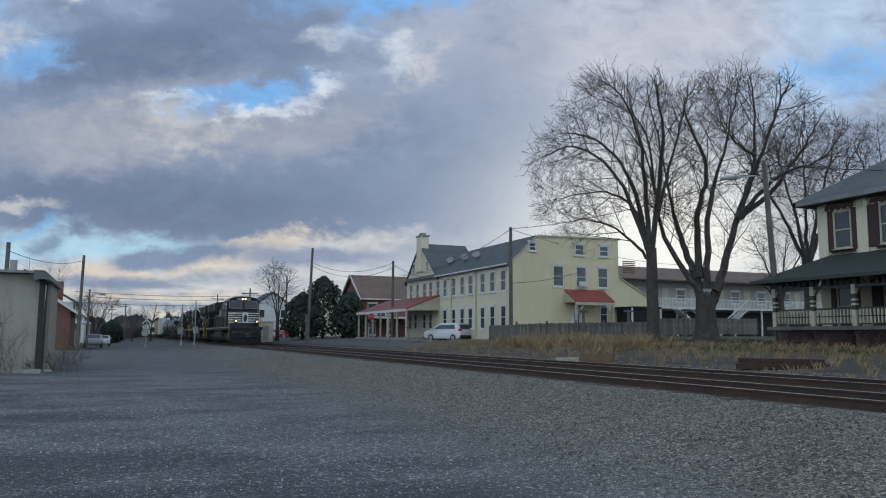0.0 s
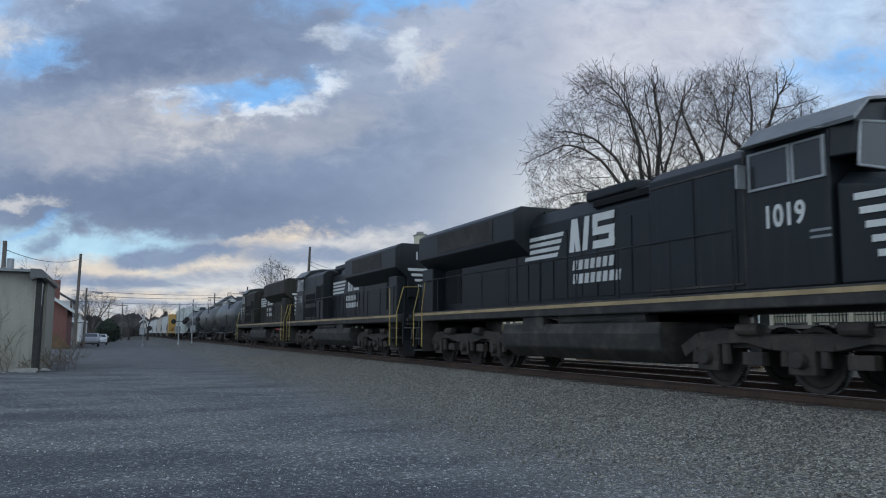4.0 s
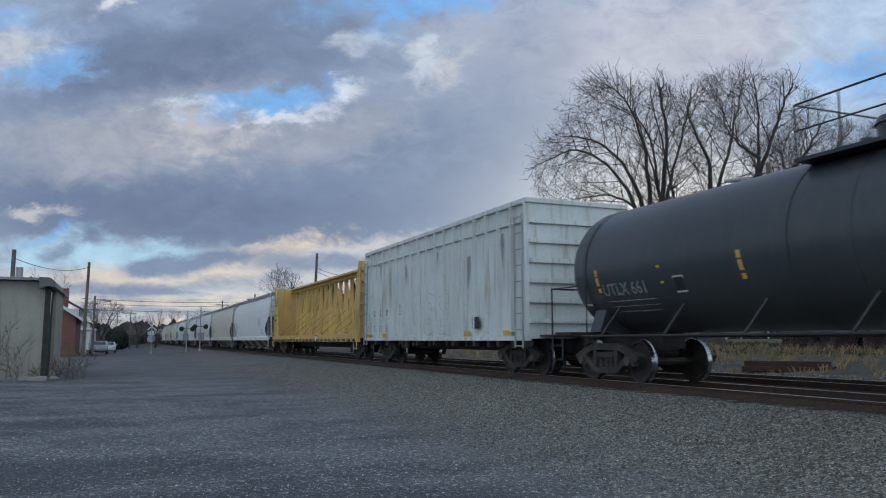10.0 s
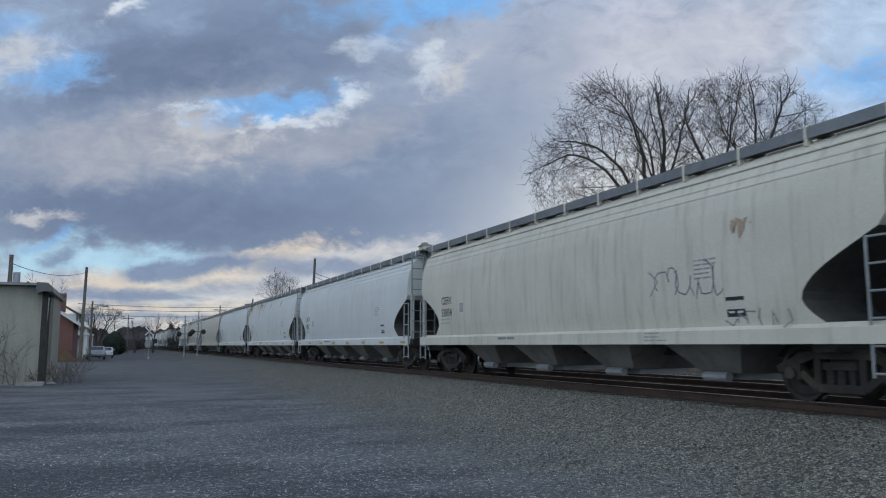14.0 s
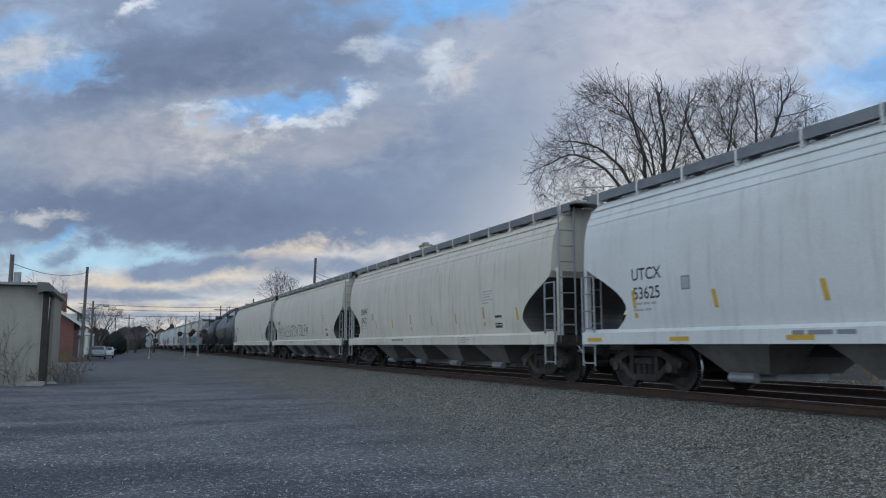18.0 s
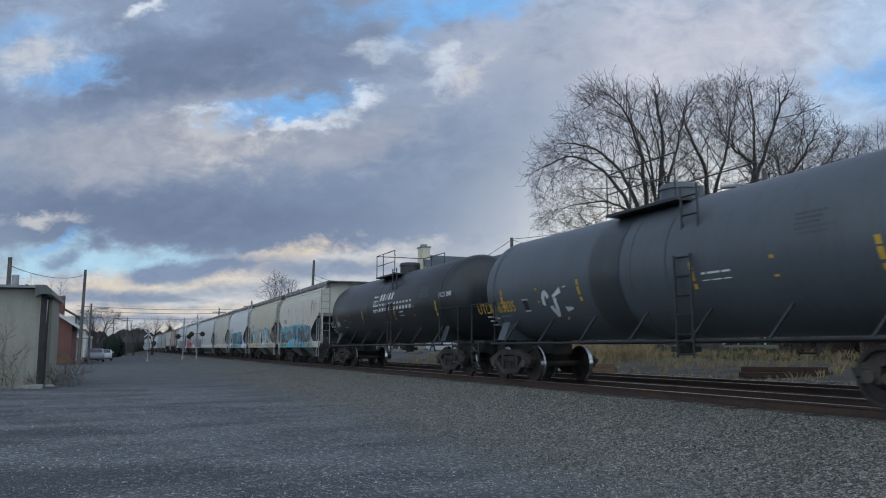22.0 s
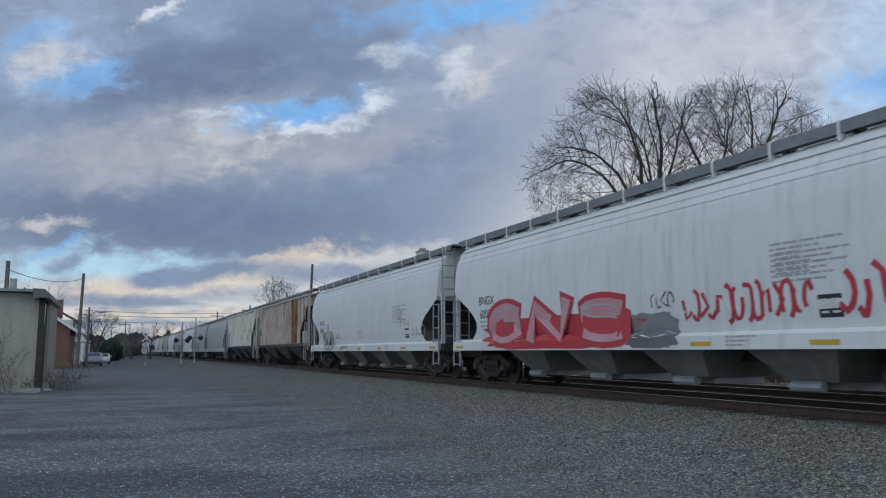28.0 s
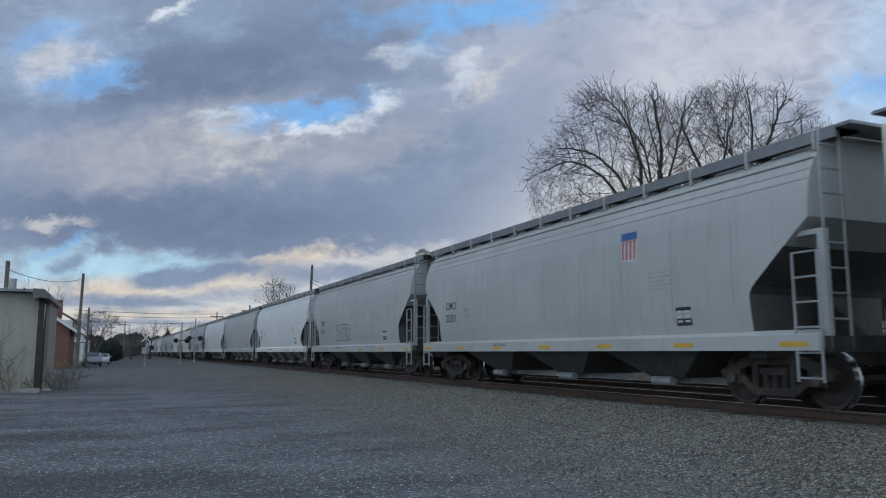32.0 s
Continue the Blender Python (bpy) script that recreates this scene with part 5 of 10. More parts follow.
def high_side(L, label, marks=()):
    """A tall ribbed grey car with flat sides."""
    car = thing("high_sided_car", label, "rail car", (NEAR_TRACK, 0, RAIL_TOP), group="freight train")
    h, w, e = 4.62, 1.50, L / 2 - 0.55
    s = Shape().box(-w, -e, 0.95, w, e, h - 0.05)
    part("body", s, M["box_grey"], car)
    part("top_rim", Shape().box(-w - 0.10, -e - 0.05, h - 0.14, w + 0.10, e + 0.05, h), M["box_grey"], car, bevel=0.02)
    for sx in (-1, 1):
        n = 19
        for i in range(n):
            y = -e + 0.06 + (2 * e - 0.12) * i / (n - 1)
            x0, x1 = sorted((sx * w, sx * (w + 0.09)))
            part("side_post", Shape().prism([(sx * w, y - 0.07), (sx * (w + 0.11), y - 0.045), (sx * (w + 0.11), y + 0.045), (sx * w, y + 0.07)], 0.98 + 0.14 * (i % 2), h - 0.14, "z"), M["box_grey"], car)
        part("side_belt", Shape().box(min(sx * w, sx * (w + 0.07)), -e, h - 0.62, max(sx * w, sx * (w + 0.07)), e, h - 0.55), M["box_grey"], car)
        part("side_sill", Shape().box(min(sx * (w - 0.05), sx * (w + 0.08)), -e, 0.90, max(sx * (w - 0.05), sx * (w + 0.08)), e, 1.02), M["box_grey"], car)
        for i in range(0, n, 2):
            y = -e + 0.06 + (2 * e - 0.12) * i / (n - 1)
            part("post_foot", Shape().box(min(sx * (w - 0.1), sx * (w + 0.10)), y - 0.06, 0.74, max(sx * (w - 0.1), sx * (w + 0.10)), y + 0.06, 0.90), M["underframe"], car)
    cs = Shape().box(-0.3, -L / 2 + 0.5, 0.6, 0.3, L / 2 - 0.5, 0.95)
    for i in range(9):
        y = -e + 1.0 + (2 * e - 2) * i / 8
        part("cross_bearer", Shape().box(-1.45, y - 0.08, 0.72, 1.45, y + 0.08, 0.95), M["underframe"], car)
    cs.box(-1.5, e * 0.28, 0.62, -1.42, e * 0.36, 0.95)
    part("underframe", cs, M["underframe"], car)
    for sgn in (-1, 1):
        ye = sgn * e
        for i in range(6):
            z = 1.35 + 0.52 * i
            part("end_rib", Shape().box(-w, min(ye, ye + sgn * 0.07), z, w, max(ye, ye + sgn * 0.07), z + 0.12), M["box_grey"], car)
        for sx in (-1, 1):
            ladder(car, (sx * (w + 0.14), ye - sgn * 0.10), (sx * (w + 0.14), ye - sgn * 0.52), 0.7, 4.2, 0.42, 0.018)
        part("end_platform", Shape().box(-1.2, min(ye, ye + sgn * 0.45), 1.0, 1.2, max(ye, ye + sgn * 0.45), 1.05), M["underframe"], car)
        coupler(car, sgn * L / 2, sgn)
        bogie(car, sgn * (L / 2 - 2.05))
    F = lambda y, z: -w
    for mk in marks:
        mk(car, L, F)
    return car


def centre_beam(L, label):
    """An empty yellow centre-beam flat car."""
    car = thing("centre_beam_flat_car", label, "rail car", (NEAR_TRACK, 0, RAIL_TOP), group="freight train")
    e, Y = L / 2 - 0.6, M["beam_yellow"]
    part("deck", Shape().box(-1.42, -e, 1.02, 1.42, e, 1.16), M["beam_yellow"], car, "yellow steel deck")
    for sx in (-1, 1):
        s = Shape().box(min(sx * 1.42, sx * 1.52), -e, 0.84, max(sx * 1.42, sx * 1.52), e, 1.20)
        part("side_sill", s, Y, car)
        m = 24
        for i in range(m):
            y = -e + 0.6 + (2 * e - 1.2) * i / (m - 1)
            part("winch", Shape().box(min(sx * 1.52, sx * 1.62), y - 0.06, 0.86, max(sx * 1.52, sx * 1.60), y + 0.06, 0.98).tube((sx * 1.55, y - 0.15, 0.92), (sx * 1.55, y + 0.15, 0.92), 0.05, None, 8), M["winch_rust"], car)
    part("centre_sill", Shape().box(-0.3, -e, 0.55, 0.3, e, 1.02), M["underframe"], car)
    top = 4.42
    part("top_chord", Shape().box(-0.42, -e + 0.3, top - 0.1, 0.42, e - 0.3, top).box(-0.16, -e + 0.3, top - 0.26, 0.16, e - 0.3, top - 0.1), Y, car)
    m = 18
    ys = [-e + 0.9 + (2 * e - 1.8) * i / (m - 1) for i in range(m)]
    for i, y in enumerate(ys):
        s = Shape().loft([[(-a, y - b, z), (a, y - b, z), (a, y + b, z), (-a, y + b, z)] for a, b, z in ((0.15, 0.10, 1.16), (0.14, 0.09, 2.3), (0.075, 0.07, top - 0.6), (0.10, 0.13, top - 0.25))])
        part("beam_post", s, Y, car, bevel=0.012)
    for i in range(m // 2, m - 2, 2):
        for sgn in (-1, 1):
            d = Shape()
            bar(d, [(sgn * ys[i], top - 0.32), (sgn * ys[i + 2], 1.25)], 0.11, -0.06, 0.06)
            part("beam_brace", d, Y, car)
    for i in range(1, m - 1):
        for sx in (-1, 1):
            k = 1.16 + 0.9 + 0.25 * (i % 3)
            part("tie_cable", Shape().pipe([(sx * 0.2, ys[i] + 0.1, k), (sx * 0.8, ys[i] + 0.3, k * 0.55 + 0.5), (sx * 1.45, ys[i] + 0.42 * (1 if i % 2 else -1), 1.2)], 0.009, 4), M["underframe"], car)
    for sgn in (-1, 1):
        ye = sgn * (e - 0.2)
        s = Shape().box(-1.45, ye - 0.10, 1.16, 1.45, ye + 0.10, top + 0.02)
        b = part("bulkhead", s, Y, car, "tall yellow end bulkhead", bevel=0.02)
        for i in range(6):
            z = 1.5 + 0.5 * i
            part("bulkhead_rib", Shape().box(-1.4, min(ye + sgn * 0.1, ye + sgn * 0.2), z, 1.4, max(ye + sgn * 0.1, ye + sgn * 0.2), z + 0.14), Y, b)
        for sx in (-1, 1):
            part("bulkhead_gusset", Shape().prism([(ye, 1.16), (ye - sgn * 1.3, 1.16), (ye - sgn * 0.15, top)], sx * 1.40 - 0.04, sx * 1.40 + 0.04, "x"), Y, b)
            ladder(car, (sx * 1.53, ye), (sx * 1.53, ye - sgn * 0.45), 0.5, 2.3, 0.38, 0.018, "beam_yellow")
        coupler(car, sgn * L / 2, sgn)
        bogie(car, sgn * (L / 2 - 2.3))
    F = lambda y, z: -1.524
    small_print(car, 2.0, 1.05, 1.1, 2, M["white_mark"], F)
    writing(car, "TTZ", 5.65, 1.0, 0.24, M["white_mark"], F, 0.004)
    writing(car, "86695", 4.85, 1.0, 0.24, M["white_mark"], F, 0.004)
    patch(car, -2.4, 1.0, 0.62, 0.34, M["black_mark"], F)
    patch(car, -2.4, 1.0, 0.54, 0.26, M["white_mark"], F, up=0.008)
    G = lambda y, z: -1.444
    small_print(car, e - 0.85, 3.6, 0.9, 3, M["black_mark"], G, 0.2)
    small_print(car, e - 0.85, 2.5, 1.0, 2, M["black_mark"], G, 0.3)
    return car
def engine_bogie(car, y):
    s = Shape()
    for sx in (-1, 1):
        a, b = sorted((sx * 0.98, sx * 1.16))
        bar(s, [(-2.75, 0.62), (-2.3, 0.86), (-1.2, 0.92), (-0.6, 0.80), (0.6, 0.80), (1.2, 0.92), (2.3, 0.86), (2.75, 0.62)], 0.24, a, b)
        for dy in (-2.07, 0.0, 2.07):
            s.box(a - 0.02, dy - 0.26, 0.30, b + 0.04, dy + 0.26, 0.78)
            s.tube((sx * 1.1, dy, 0.533), (sx * 1.30, dy, 0.533), 0.15, 0.13, 12)
            for d in (-0.38, 0.38):
                s.tube((sx * 1.07, dy + d, 0.42), (sx * 1.07, dy + d, 0.82), 0.09, None, 8)
        for dy in (-1.03, 1.03):
            s.box(a, dy - 0.22, 0.42, b, dy + 0.22, 0.64)
            s.tube((sx * 1.2, dy - 0.25, 1.02), (sx * 1.2, dy + 0.25, 1.02), 0.11, None, 10)
    s.box(-1.0, -2.5, 0.7, 1.0, 2.5, 0.95)
    b = part("bogie", s, M["bogie"], car, "grimy black three-axle locomotive bogie", bevel=0.015)
    b.location = (0, y, 0)
    for dy in (-2.07, 0.0, 2.07):
        for sx in (-1, 1):
            w = part("wheel", BIG_WHEEL, None, b)
            w.matrix_basis = pose(sx * 0.76, dy, 0.533, 0, 0, 0 if sx < 0 else 180)


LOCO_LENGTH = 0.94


def locomotive(number, label, lit, dusty=False):
    """A black six-axle freight locomotive with its nose towards -y."""
    car = thing("locomotive", label, "locomotive", (NEAR_TRACK, 0, RAIL_TOP), group="freight train")
    K, U = M["loco_dusty"] if dusty else M["loco_black"], M["loco_frame"]
    part("frame", Shape().box(-1.52, -10.3, 1.36, 1.52, 10.4, 1.66), U, car, bevel=0.03)
    for sx in (-1, 1):
        part("sill_stripe", Shape().box(min(sx * 1.52, sx * 1.535), -10.2, 1.54, max(sx * 1.52, sx * 1.535), 10.3, 1.62), M["sill_stripe"], car, "dull cream sill stripe")
    # nose, cab
    nose = Shape().loft([[(-1.42, -7.75, 1.66), (1.42, -7.75, 1.66), (1.42, -7.75, 3.16), (1.15, -7.75, 3.36), (-1.15, -7.75, 3.36), (-1.42, -7.75, 3.16)],
                         [(-1.36, -8.85, 1.66), (1.36, -8.85, 1.66), (1.36, -8.78, 3.02), (1.05, -8.72, 3.20), (-1.05, -8.72, 3.20), (-1.36, -8.78, 3.02)],
                         [(-0.75, -9.35, 1.66), (0.75, -9.35, 1.66), (0.75, -9.16, 2.88), (0.6, -9.06, 3.08), (-0.6, -9.06, 3.08), (-0.75, -9.16, 2.88)]])
    part("nose", nose, K, car, bevel=0.04)
    roof = [(-1.50, 3.55), (-1.46, 4.12), (-1.15, 4.38), (-0.5, 4.50), (0.5, 4.50), (1.15, 4.38), (1.46, 4.12), (1.50, 3.55)]
    cab = Shape().prism([(-1.50, 1.66)] + roof + [(1.50, 1.66)], -7.70, -5.9)
    cab.loft([[(x, -7.70, z) for x, z in roof], [(x * 0.93, -8.10, z if z < 3.6 else z - 0.02) for x, z in roof]])
    part("cab", cab, K, car, bevel=0.03)
    part("cab_roof", Shape().prism([(-1.52, 4.08), (-1.18, 4.40), (-0.5, 4.52), (0.5, 4.52), (1.18, 4.40), (1.52, 4.08), (1.50, 4.02), (1.16, 4.36), (0.5, 4.47), (-0.5, 4.47), (-1.16, 4.36), (-1.50, 4.02)], -8.2, -5.9), M["walk_grey"], car)
    for sx in (-1, 1):
        for y0, y1 in ((-7.6, -7.05), (-6.92, -6.1)):
            f = part("cab_window", Shape().box(min(sx * 1.49, sx * 1.515), y0, 3.32, max(sx * 1.49, sx * 1.515), y1, 3.88), M["cab_glass"], car)
            part("window_frame", Shape().box(min(sx * 1.50, sx * 1.53), y0 - 0.05, 3.88, max(sx * 1.50, sx * 1.53), y1 + 0.05, 3.92).box(min(sx * 1.50, sx * 1.53), y0 - 0.05, 3.28, max(sx * 1.50, sx * 1.53), y1 + 0.05, 3.32).box(min(sx * 1.50, sx * 1.53), y0 - 0.05, 3.32, max(sx * 1.50, sx * 1.53), y0, 3.88).box(min(sx * 1.50, sx * 1.53), y1, 3.32, max(sx * 1.50, sx * 1.53), y1 + 0.05, 3.88), M["galv"], f)
        part("sun_visor", Shape().prism([(sx * 1.5, 4.06), (sx * 1.78, 3.98), (sx * 1.5, 4.03)], -7.62, -6.0), M["galv"], car)
        part("windscreen", Shape().add([(sx * 0.07, -8.115, 3.40), (sx * 1.34, -8.115, 3.40), (sx * 1.27, -8.115, 4.02), (sx * 0.07, -8.115, 4.12)], [(0, 1, 2, 3)]), M["cab_glass"], car)
        part("windscreen_frame", Shape().tube((sx * 0.05, -8.12, 3.38), (sx * 1.36, -8.12, 3.38), 0.022, None, 6).tube((sx * 1.36, -8.12, 3.38), (sx * 1.29, -8.12, 4.04), 0.022, None, 6).tube((sx * 1.29, -8.12, 4.04), (sx * 0.05, -8.12, 4.14), 0.022, None, 6), M["galv"], car)
        part("mirror", Shape().box(min(sx * 1.52, sx * 1.72), -6.0, 3.35, max(sx * 1.52, sx * 1.72), -5.96, 3.75), M["galv"], car)
    part("headlight_housing", Shape().box(-0.62, -8.21, 4.15, 0.62, -8.07, 4.38), M["walk_grey"], car, bevel=0.02)
    for x, z in ((-0.13, 4.27), (0.13, 4.27)):
        part("headlight", Shape().tube((x, -8.20, z), (x, -8.25, z), 0.078, None, 16), M["lamp_on"] if lit else M["lamp_off"], car)
    for x in (-0.95, 0.95):
        h = part("ditch_light_bracket", Shape().box(x - 0.14, -10.25, 1.98, x + 0.14, -10.05, 2.28).box(x - 0.04, -10.15, 1.66, x + 0.04, -10.08, 2.0), K, car)
        part("ditch_light", Shape().tube((x, -10.24, 2.13), (x, -10.28, 2.13), 0.078, None, 16), M["lamp_on"] if lit else M["lamp_off"], h)
    # stripes round the nose
    for i in range(5):
        z = 2.02 + 0.21 * i
        front = -9.35 + 0.19 * (z - 1.66) / 1.22 - 0.025
        part("nose_stripe", Shape().loft([[(x, y, zz) for x, y in ((-1.432, -8.42 + 0.09 * i), (-1.385, -8.87), (-0.76, front), (0.76, front), (1.385, -8.87), (1.432, -8.42 + 0.09 * i))] for zz in (z, z + 0.10)], close=False, caps=False), M["white_mark"], car, fix=False)
    part("nose_emblem_panel", Shape().box(-0.26, -9.40, 2.0, 0.26, -9.15, 2.98), M["white_mark"], car)
    part("nose_emblem", Shape().add([(-0.1, -9.406, 2.1), (0.12, -9.406, 2.15), (0.2, -9.406, 2.6), (0.0, -9.406, 2.85), (-0.18, -9.406, 2.5)], [(0, 1, 2, 3, 4)]), M["black_mark"], car, "dark emblem drawn as a plain shape")
    part("nose_door", Shape().box(0.36, -9.37, 1.75, 0.72, -9.30, 2.0), K, car)
    # hood, radiators
    part("electrical_cabinet", Shape().prism([(-1.48, 1.66), (-1.48, 3.92), (-1.20, 4.14), (1.20, 4.14), (1.48, 3.92), (1.48, 1.66)], -5.9, -3.25), K, car, bevel=0.03)
    part("blower_housing", Shape().prism([(0.9, 1.66), (0.9, 4.12), (1.20, 4.12), (1.48, 3.9), (1.48, 1.66)], -3.25, -1.5), K, car, bevel=0.03)
    def grille(y0, y1, za, zb, slats):
        """A framed intake on the side with the blowers: dark mesh behind slats."""
        g = part("intake_grille", Shape().box(1.482, y0, za, 1.492, y1, zb), M["loco_grille"], car)
        part("grille_frame", Shape().box(1.482, y0 - 0.06, zb, 1.515, y1 + 0.06, zb + 0.05).box(1.482, y0 - 0.06, za - 0.05, 1.515, y1 + 0.06, za).box(1.482, y0 - 0.06, za, 1.515, y0, zb).box(1.482, y1, za, 1.515, y1 + 0.06, zb), K, g)
        for i in range(slats):
            z = za + (zb - za) * (i + 0.5) / slats
            part("slat", Shape().box(1.492, y0, z - 0.012, 1.506, y1, z + 0.012), M["loco_grille"], g)
    grille(-5.35, -3.05, 2.50, 3.02, 7)
    grille(-5.35, -3.05, 1.80, 2.30, 7)
    grille(-2.85, -1.7, 2.62, 3.35, 5)
    part("cabinet_door", Shape().box(-1.50, -5.7, 1.8, -1.48, -4.75, 3.75), K, car, bevel=0.008)
    part("cabinet_door", Shape().box(-1.50, -4.6, 1.8, -1.48, -3.5, 3.75), K, car, bevel=0.008)
    for z in (1.78, 3.78):
        part("cabinet_seam", Shape().box(-1.505, -5.85, z - 0.02, -1.48, -3.3, z + 0.02), M["loco_frame"], car)
    for i in range(6):
        part("cab_louvre", Shape().box(1.50, -7.0, 2.05 + 0.07 * i, 1.516, -6.4, 2.08 + 0.07 * i), M["loco_frame"], car)
    for sx in (-1, 1):
        part("cab_door_seam", Shape().box(min(sx * 1.5, sx * 1.508), -5.94, 1.7, max(sx * 1.5, sx * 1.508), -5.90, 4.0), M["loco_frame"], car)
        part("dynamic_brake_hatch", Shape().box(min(sx * 0.70, sx * 0.98), -3.2 if sx < 0 else -1.4, 3.86, max(sx * 0.70, sx * 0.98), -0.4, 4.02), M["loco_grille"], car, bevel=0.02)
    part("engine_hood", Shape().prism([(-0.98, 1.66), (-0.98, 3.75), (-0.72, 4.12), (0.72, 4.12), (0.98, 3.75), (0.98, 1.66)], -3.7, 4.2), K, car, bevel=0.02)
    part("exhaust_housing", Shape().box(-0.8, -1.8, 4.1, 0.8, 0.2, 4.34), K, car, bevel=0.05)
    part("rear_hood", Shape().box(-0.98, 4.2, 1.66, 0.98, 9.9, 3.2), K, car)
    part("radiator_housing", Shape().prism([(-0.98, 3.0), (-1.50, 3.42), (-1.50, 4.18), (-1.25, 4.34), (1.25, 4.34), (1.50, 4.18), (1.50, 3.42), (0.98, 3.0)], 2.7, 10.0), K, car, bevel=0.03)
    for sx in (-1, 1):
        part("radiator_grille", Shape().box(min(sx * 1.50, sx * 1.515), 4.0, 3.52, max(sx * 1.50, sx * 1.515), 8.2, 4.10), M["underframe"], car)
        part("hood_door_row", Shape().box(min(sx * 0.98, sx * 0.995), 7.4, 1.9, max(sx * 0.98, sx * 0.995), 8.6, 3.0), M["loco_grille"], car)
        part("rear_corner_panel", Shape().box(min(sx * 0.98, sx * 1.4), 8.9, 1.66, max(sx * 0.98, sx * 1.4), 9.9, 3.1), K, car, bevel=0.03)
        for i in range(11):
            y = -3.3 + 0.68 * i
            part("hood_door", Shape().box(min(sx * 0.98, sx * 1.0), y, 1.80, max(sx * 0.98, sx * 1.0), y + 0.60, 3.5), K, car, bevel=0.006)
    for i in range(3):
        part("radiator_fan", Shape().tube((0, 4.9 + 1.6 * i, 4.34), (0, 4.9 + 1.6 * i, 4.44), 0.65, None, 20), U, car, smooth=40)
    for i in range(2):
        part("brake_fan", Shape().tube((0, 1.2 + 1.3 * i, 4.12), (0, 1.2 + 1.3 * i, 4.24), 0.55, None, 18), U, car, smooth=40)
    h = Shape()
    for i in range(5):
        h.tube((-0.5 + 0.08 * i, -2.6, 4.25), (-0.5 + 0.08 * i, -2.1 - 0.1 * (i % 3), 4.28), 0.03, 0.07, 8)
    part("horn", h, U, car)
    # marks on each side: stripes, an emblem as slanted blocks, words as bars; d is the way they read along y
    for sx, d, stripe0, stripe1, block0, word0 in ((-1, -1, 3.0, 0.95, 0.65, 0.5), (1, 1, -1.35, 1.05, 1.45, 1.2)):
        hood, cabx = sx * 1.003, sx * 1.504
        def slab(name, x, ya, yb, za, zb, lean=0.0, name_mat="white_mark"):
            part(name, Shape().add([(x, ya, za), (x, yb, za), (x, yb + d * lean, zb), (x, ya + d * lean, zb)], [(0, 1, 2, 3)]), M[name_mat], car, fix=False)
        for i in range(4):
            slab("hood_stripe", hood, stripe0, stripe1 - d * 0.10 * i, 3.36 - 0.165 * i, 3.46 - 0.165 * i, 0.05)
        for w0, w1, lean in ((0.0, 0.22, 0.12), (0.30, 0.52, -0.12), (0.60, 0.82, 0.12)):
            slab("emblem_block", hood, block0 + d * w0, block0 + d * w1, 2.90, 3.70, lean)
        for k in range(3):
            slab("emblem_block", hood, block0 + d * 1.05, block0 + d * 1.95, 2.90 + 0.31 * k, 3.08 + 0.31 * k, 0.03)
        slab("emblem_block", hood, block0 + d * 1.05, block0 + d * 1.27, 3.39, 3.52, 0.02)
        slab("emblem_block", hood, block0 + d * 1.73, block0 + d * 1.95, 3.08, 3.21, 0.02)
        for row, (count, z) in enumerate(((7, 2.46), (8, 2.13))):
            for k in range(count):
                slab("word_bar", hood, word0 + d * 0.26 * k, word0 + d * (0.26 * k + 0.18), z, z + 0.23, 0.04)
        vs, fs = lettering(number, 0.50, 0.012)
        part("road_number", Shape().add([(cabx, -6.78 + d * a * 0.9, 2.80 + b) for a, b, _ in vs], fs), M["white_mark"], car, fix=False)
        for k in range(2):
            slab("small_print", cabx, -6.95 + d * 0.35, -6.95 + d * 0.75, 2.48 - 0.1 * k, 2.52 - 0.1 * k, 0.0, "grey_mark")
    # below the deck
    part("fuel_tank", Shape().prism([(-1.40, 1.18), (-1.46, 0.95), (-1.40, 0.62), (-1.05, 0.36), (1.05, 0.36), (1.40, 0.62), (1.46, 0.95), (1.40, 1.18)], -3.4, 3.5), M["loco_frame"], car, "brown-grey dusty fuel tank", bevel=0.04)
    for sx in (-1, 1):
        part("air_reservoir", Shape().tube((sx * 1.22, -2.9, 1.28), (sx * 1.22, 0.6, 1.28), 0.17, None, 12), U, car, smooth=40)
        part("equipment_box", Shape().box(min(sx * 1.0, sx * 1.45), 1.2, 1.0, max(sx * 1.0, sx * 1.45), 2.3, 1.36), U, car, bevel=0.02)
        part("cable_run", Shape().pipe([(sx * 1.35, -3.0, 1.36), (sx * 1.38, -1.5, 1.24), (sx * 1.38, 0.2, 1.24), (sx * 1.35, 1.1, 1.34)], 0.035), U, car)
    engine_bogie(car, -6.7)
    engine_bogie(car, 6.7)
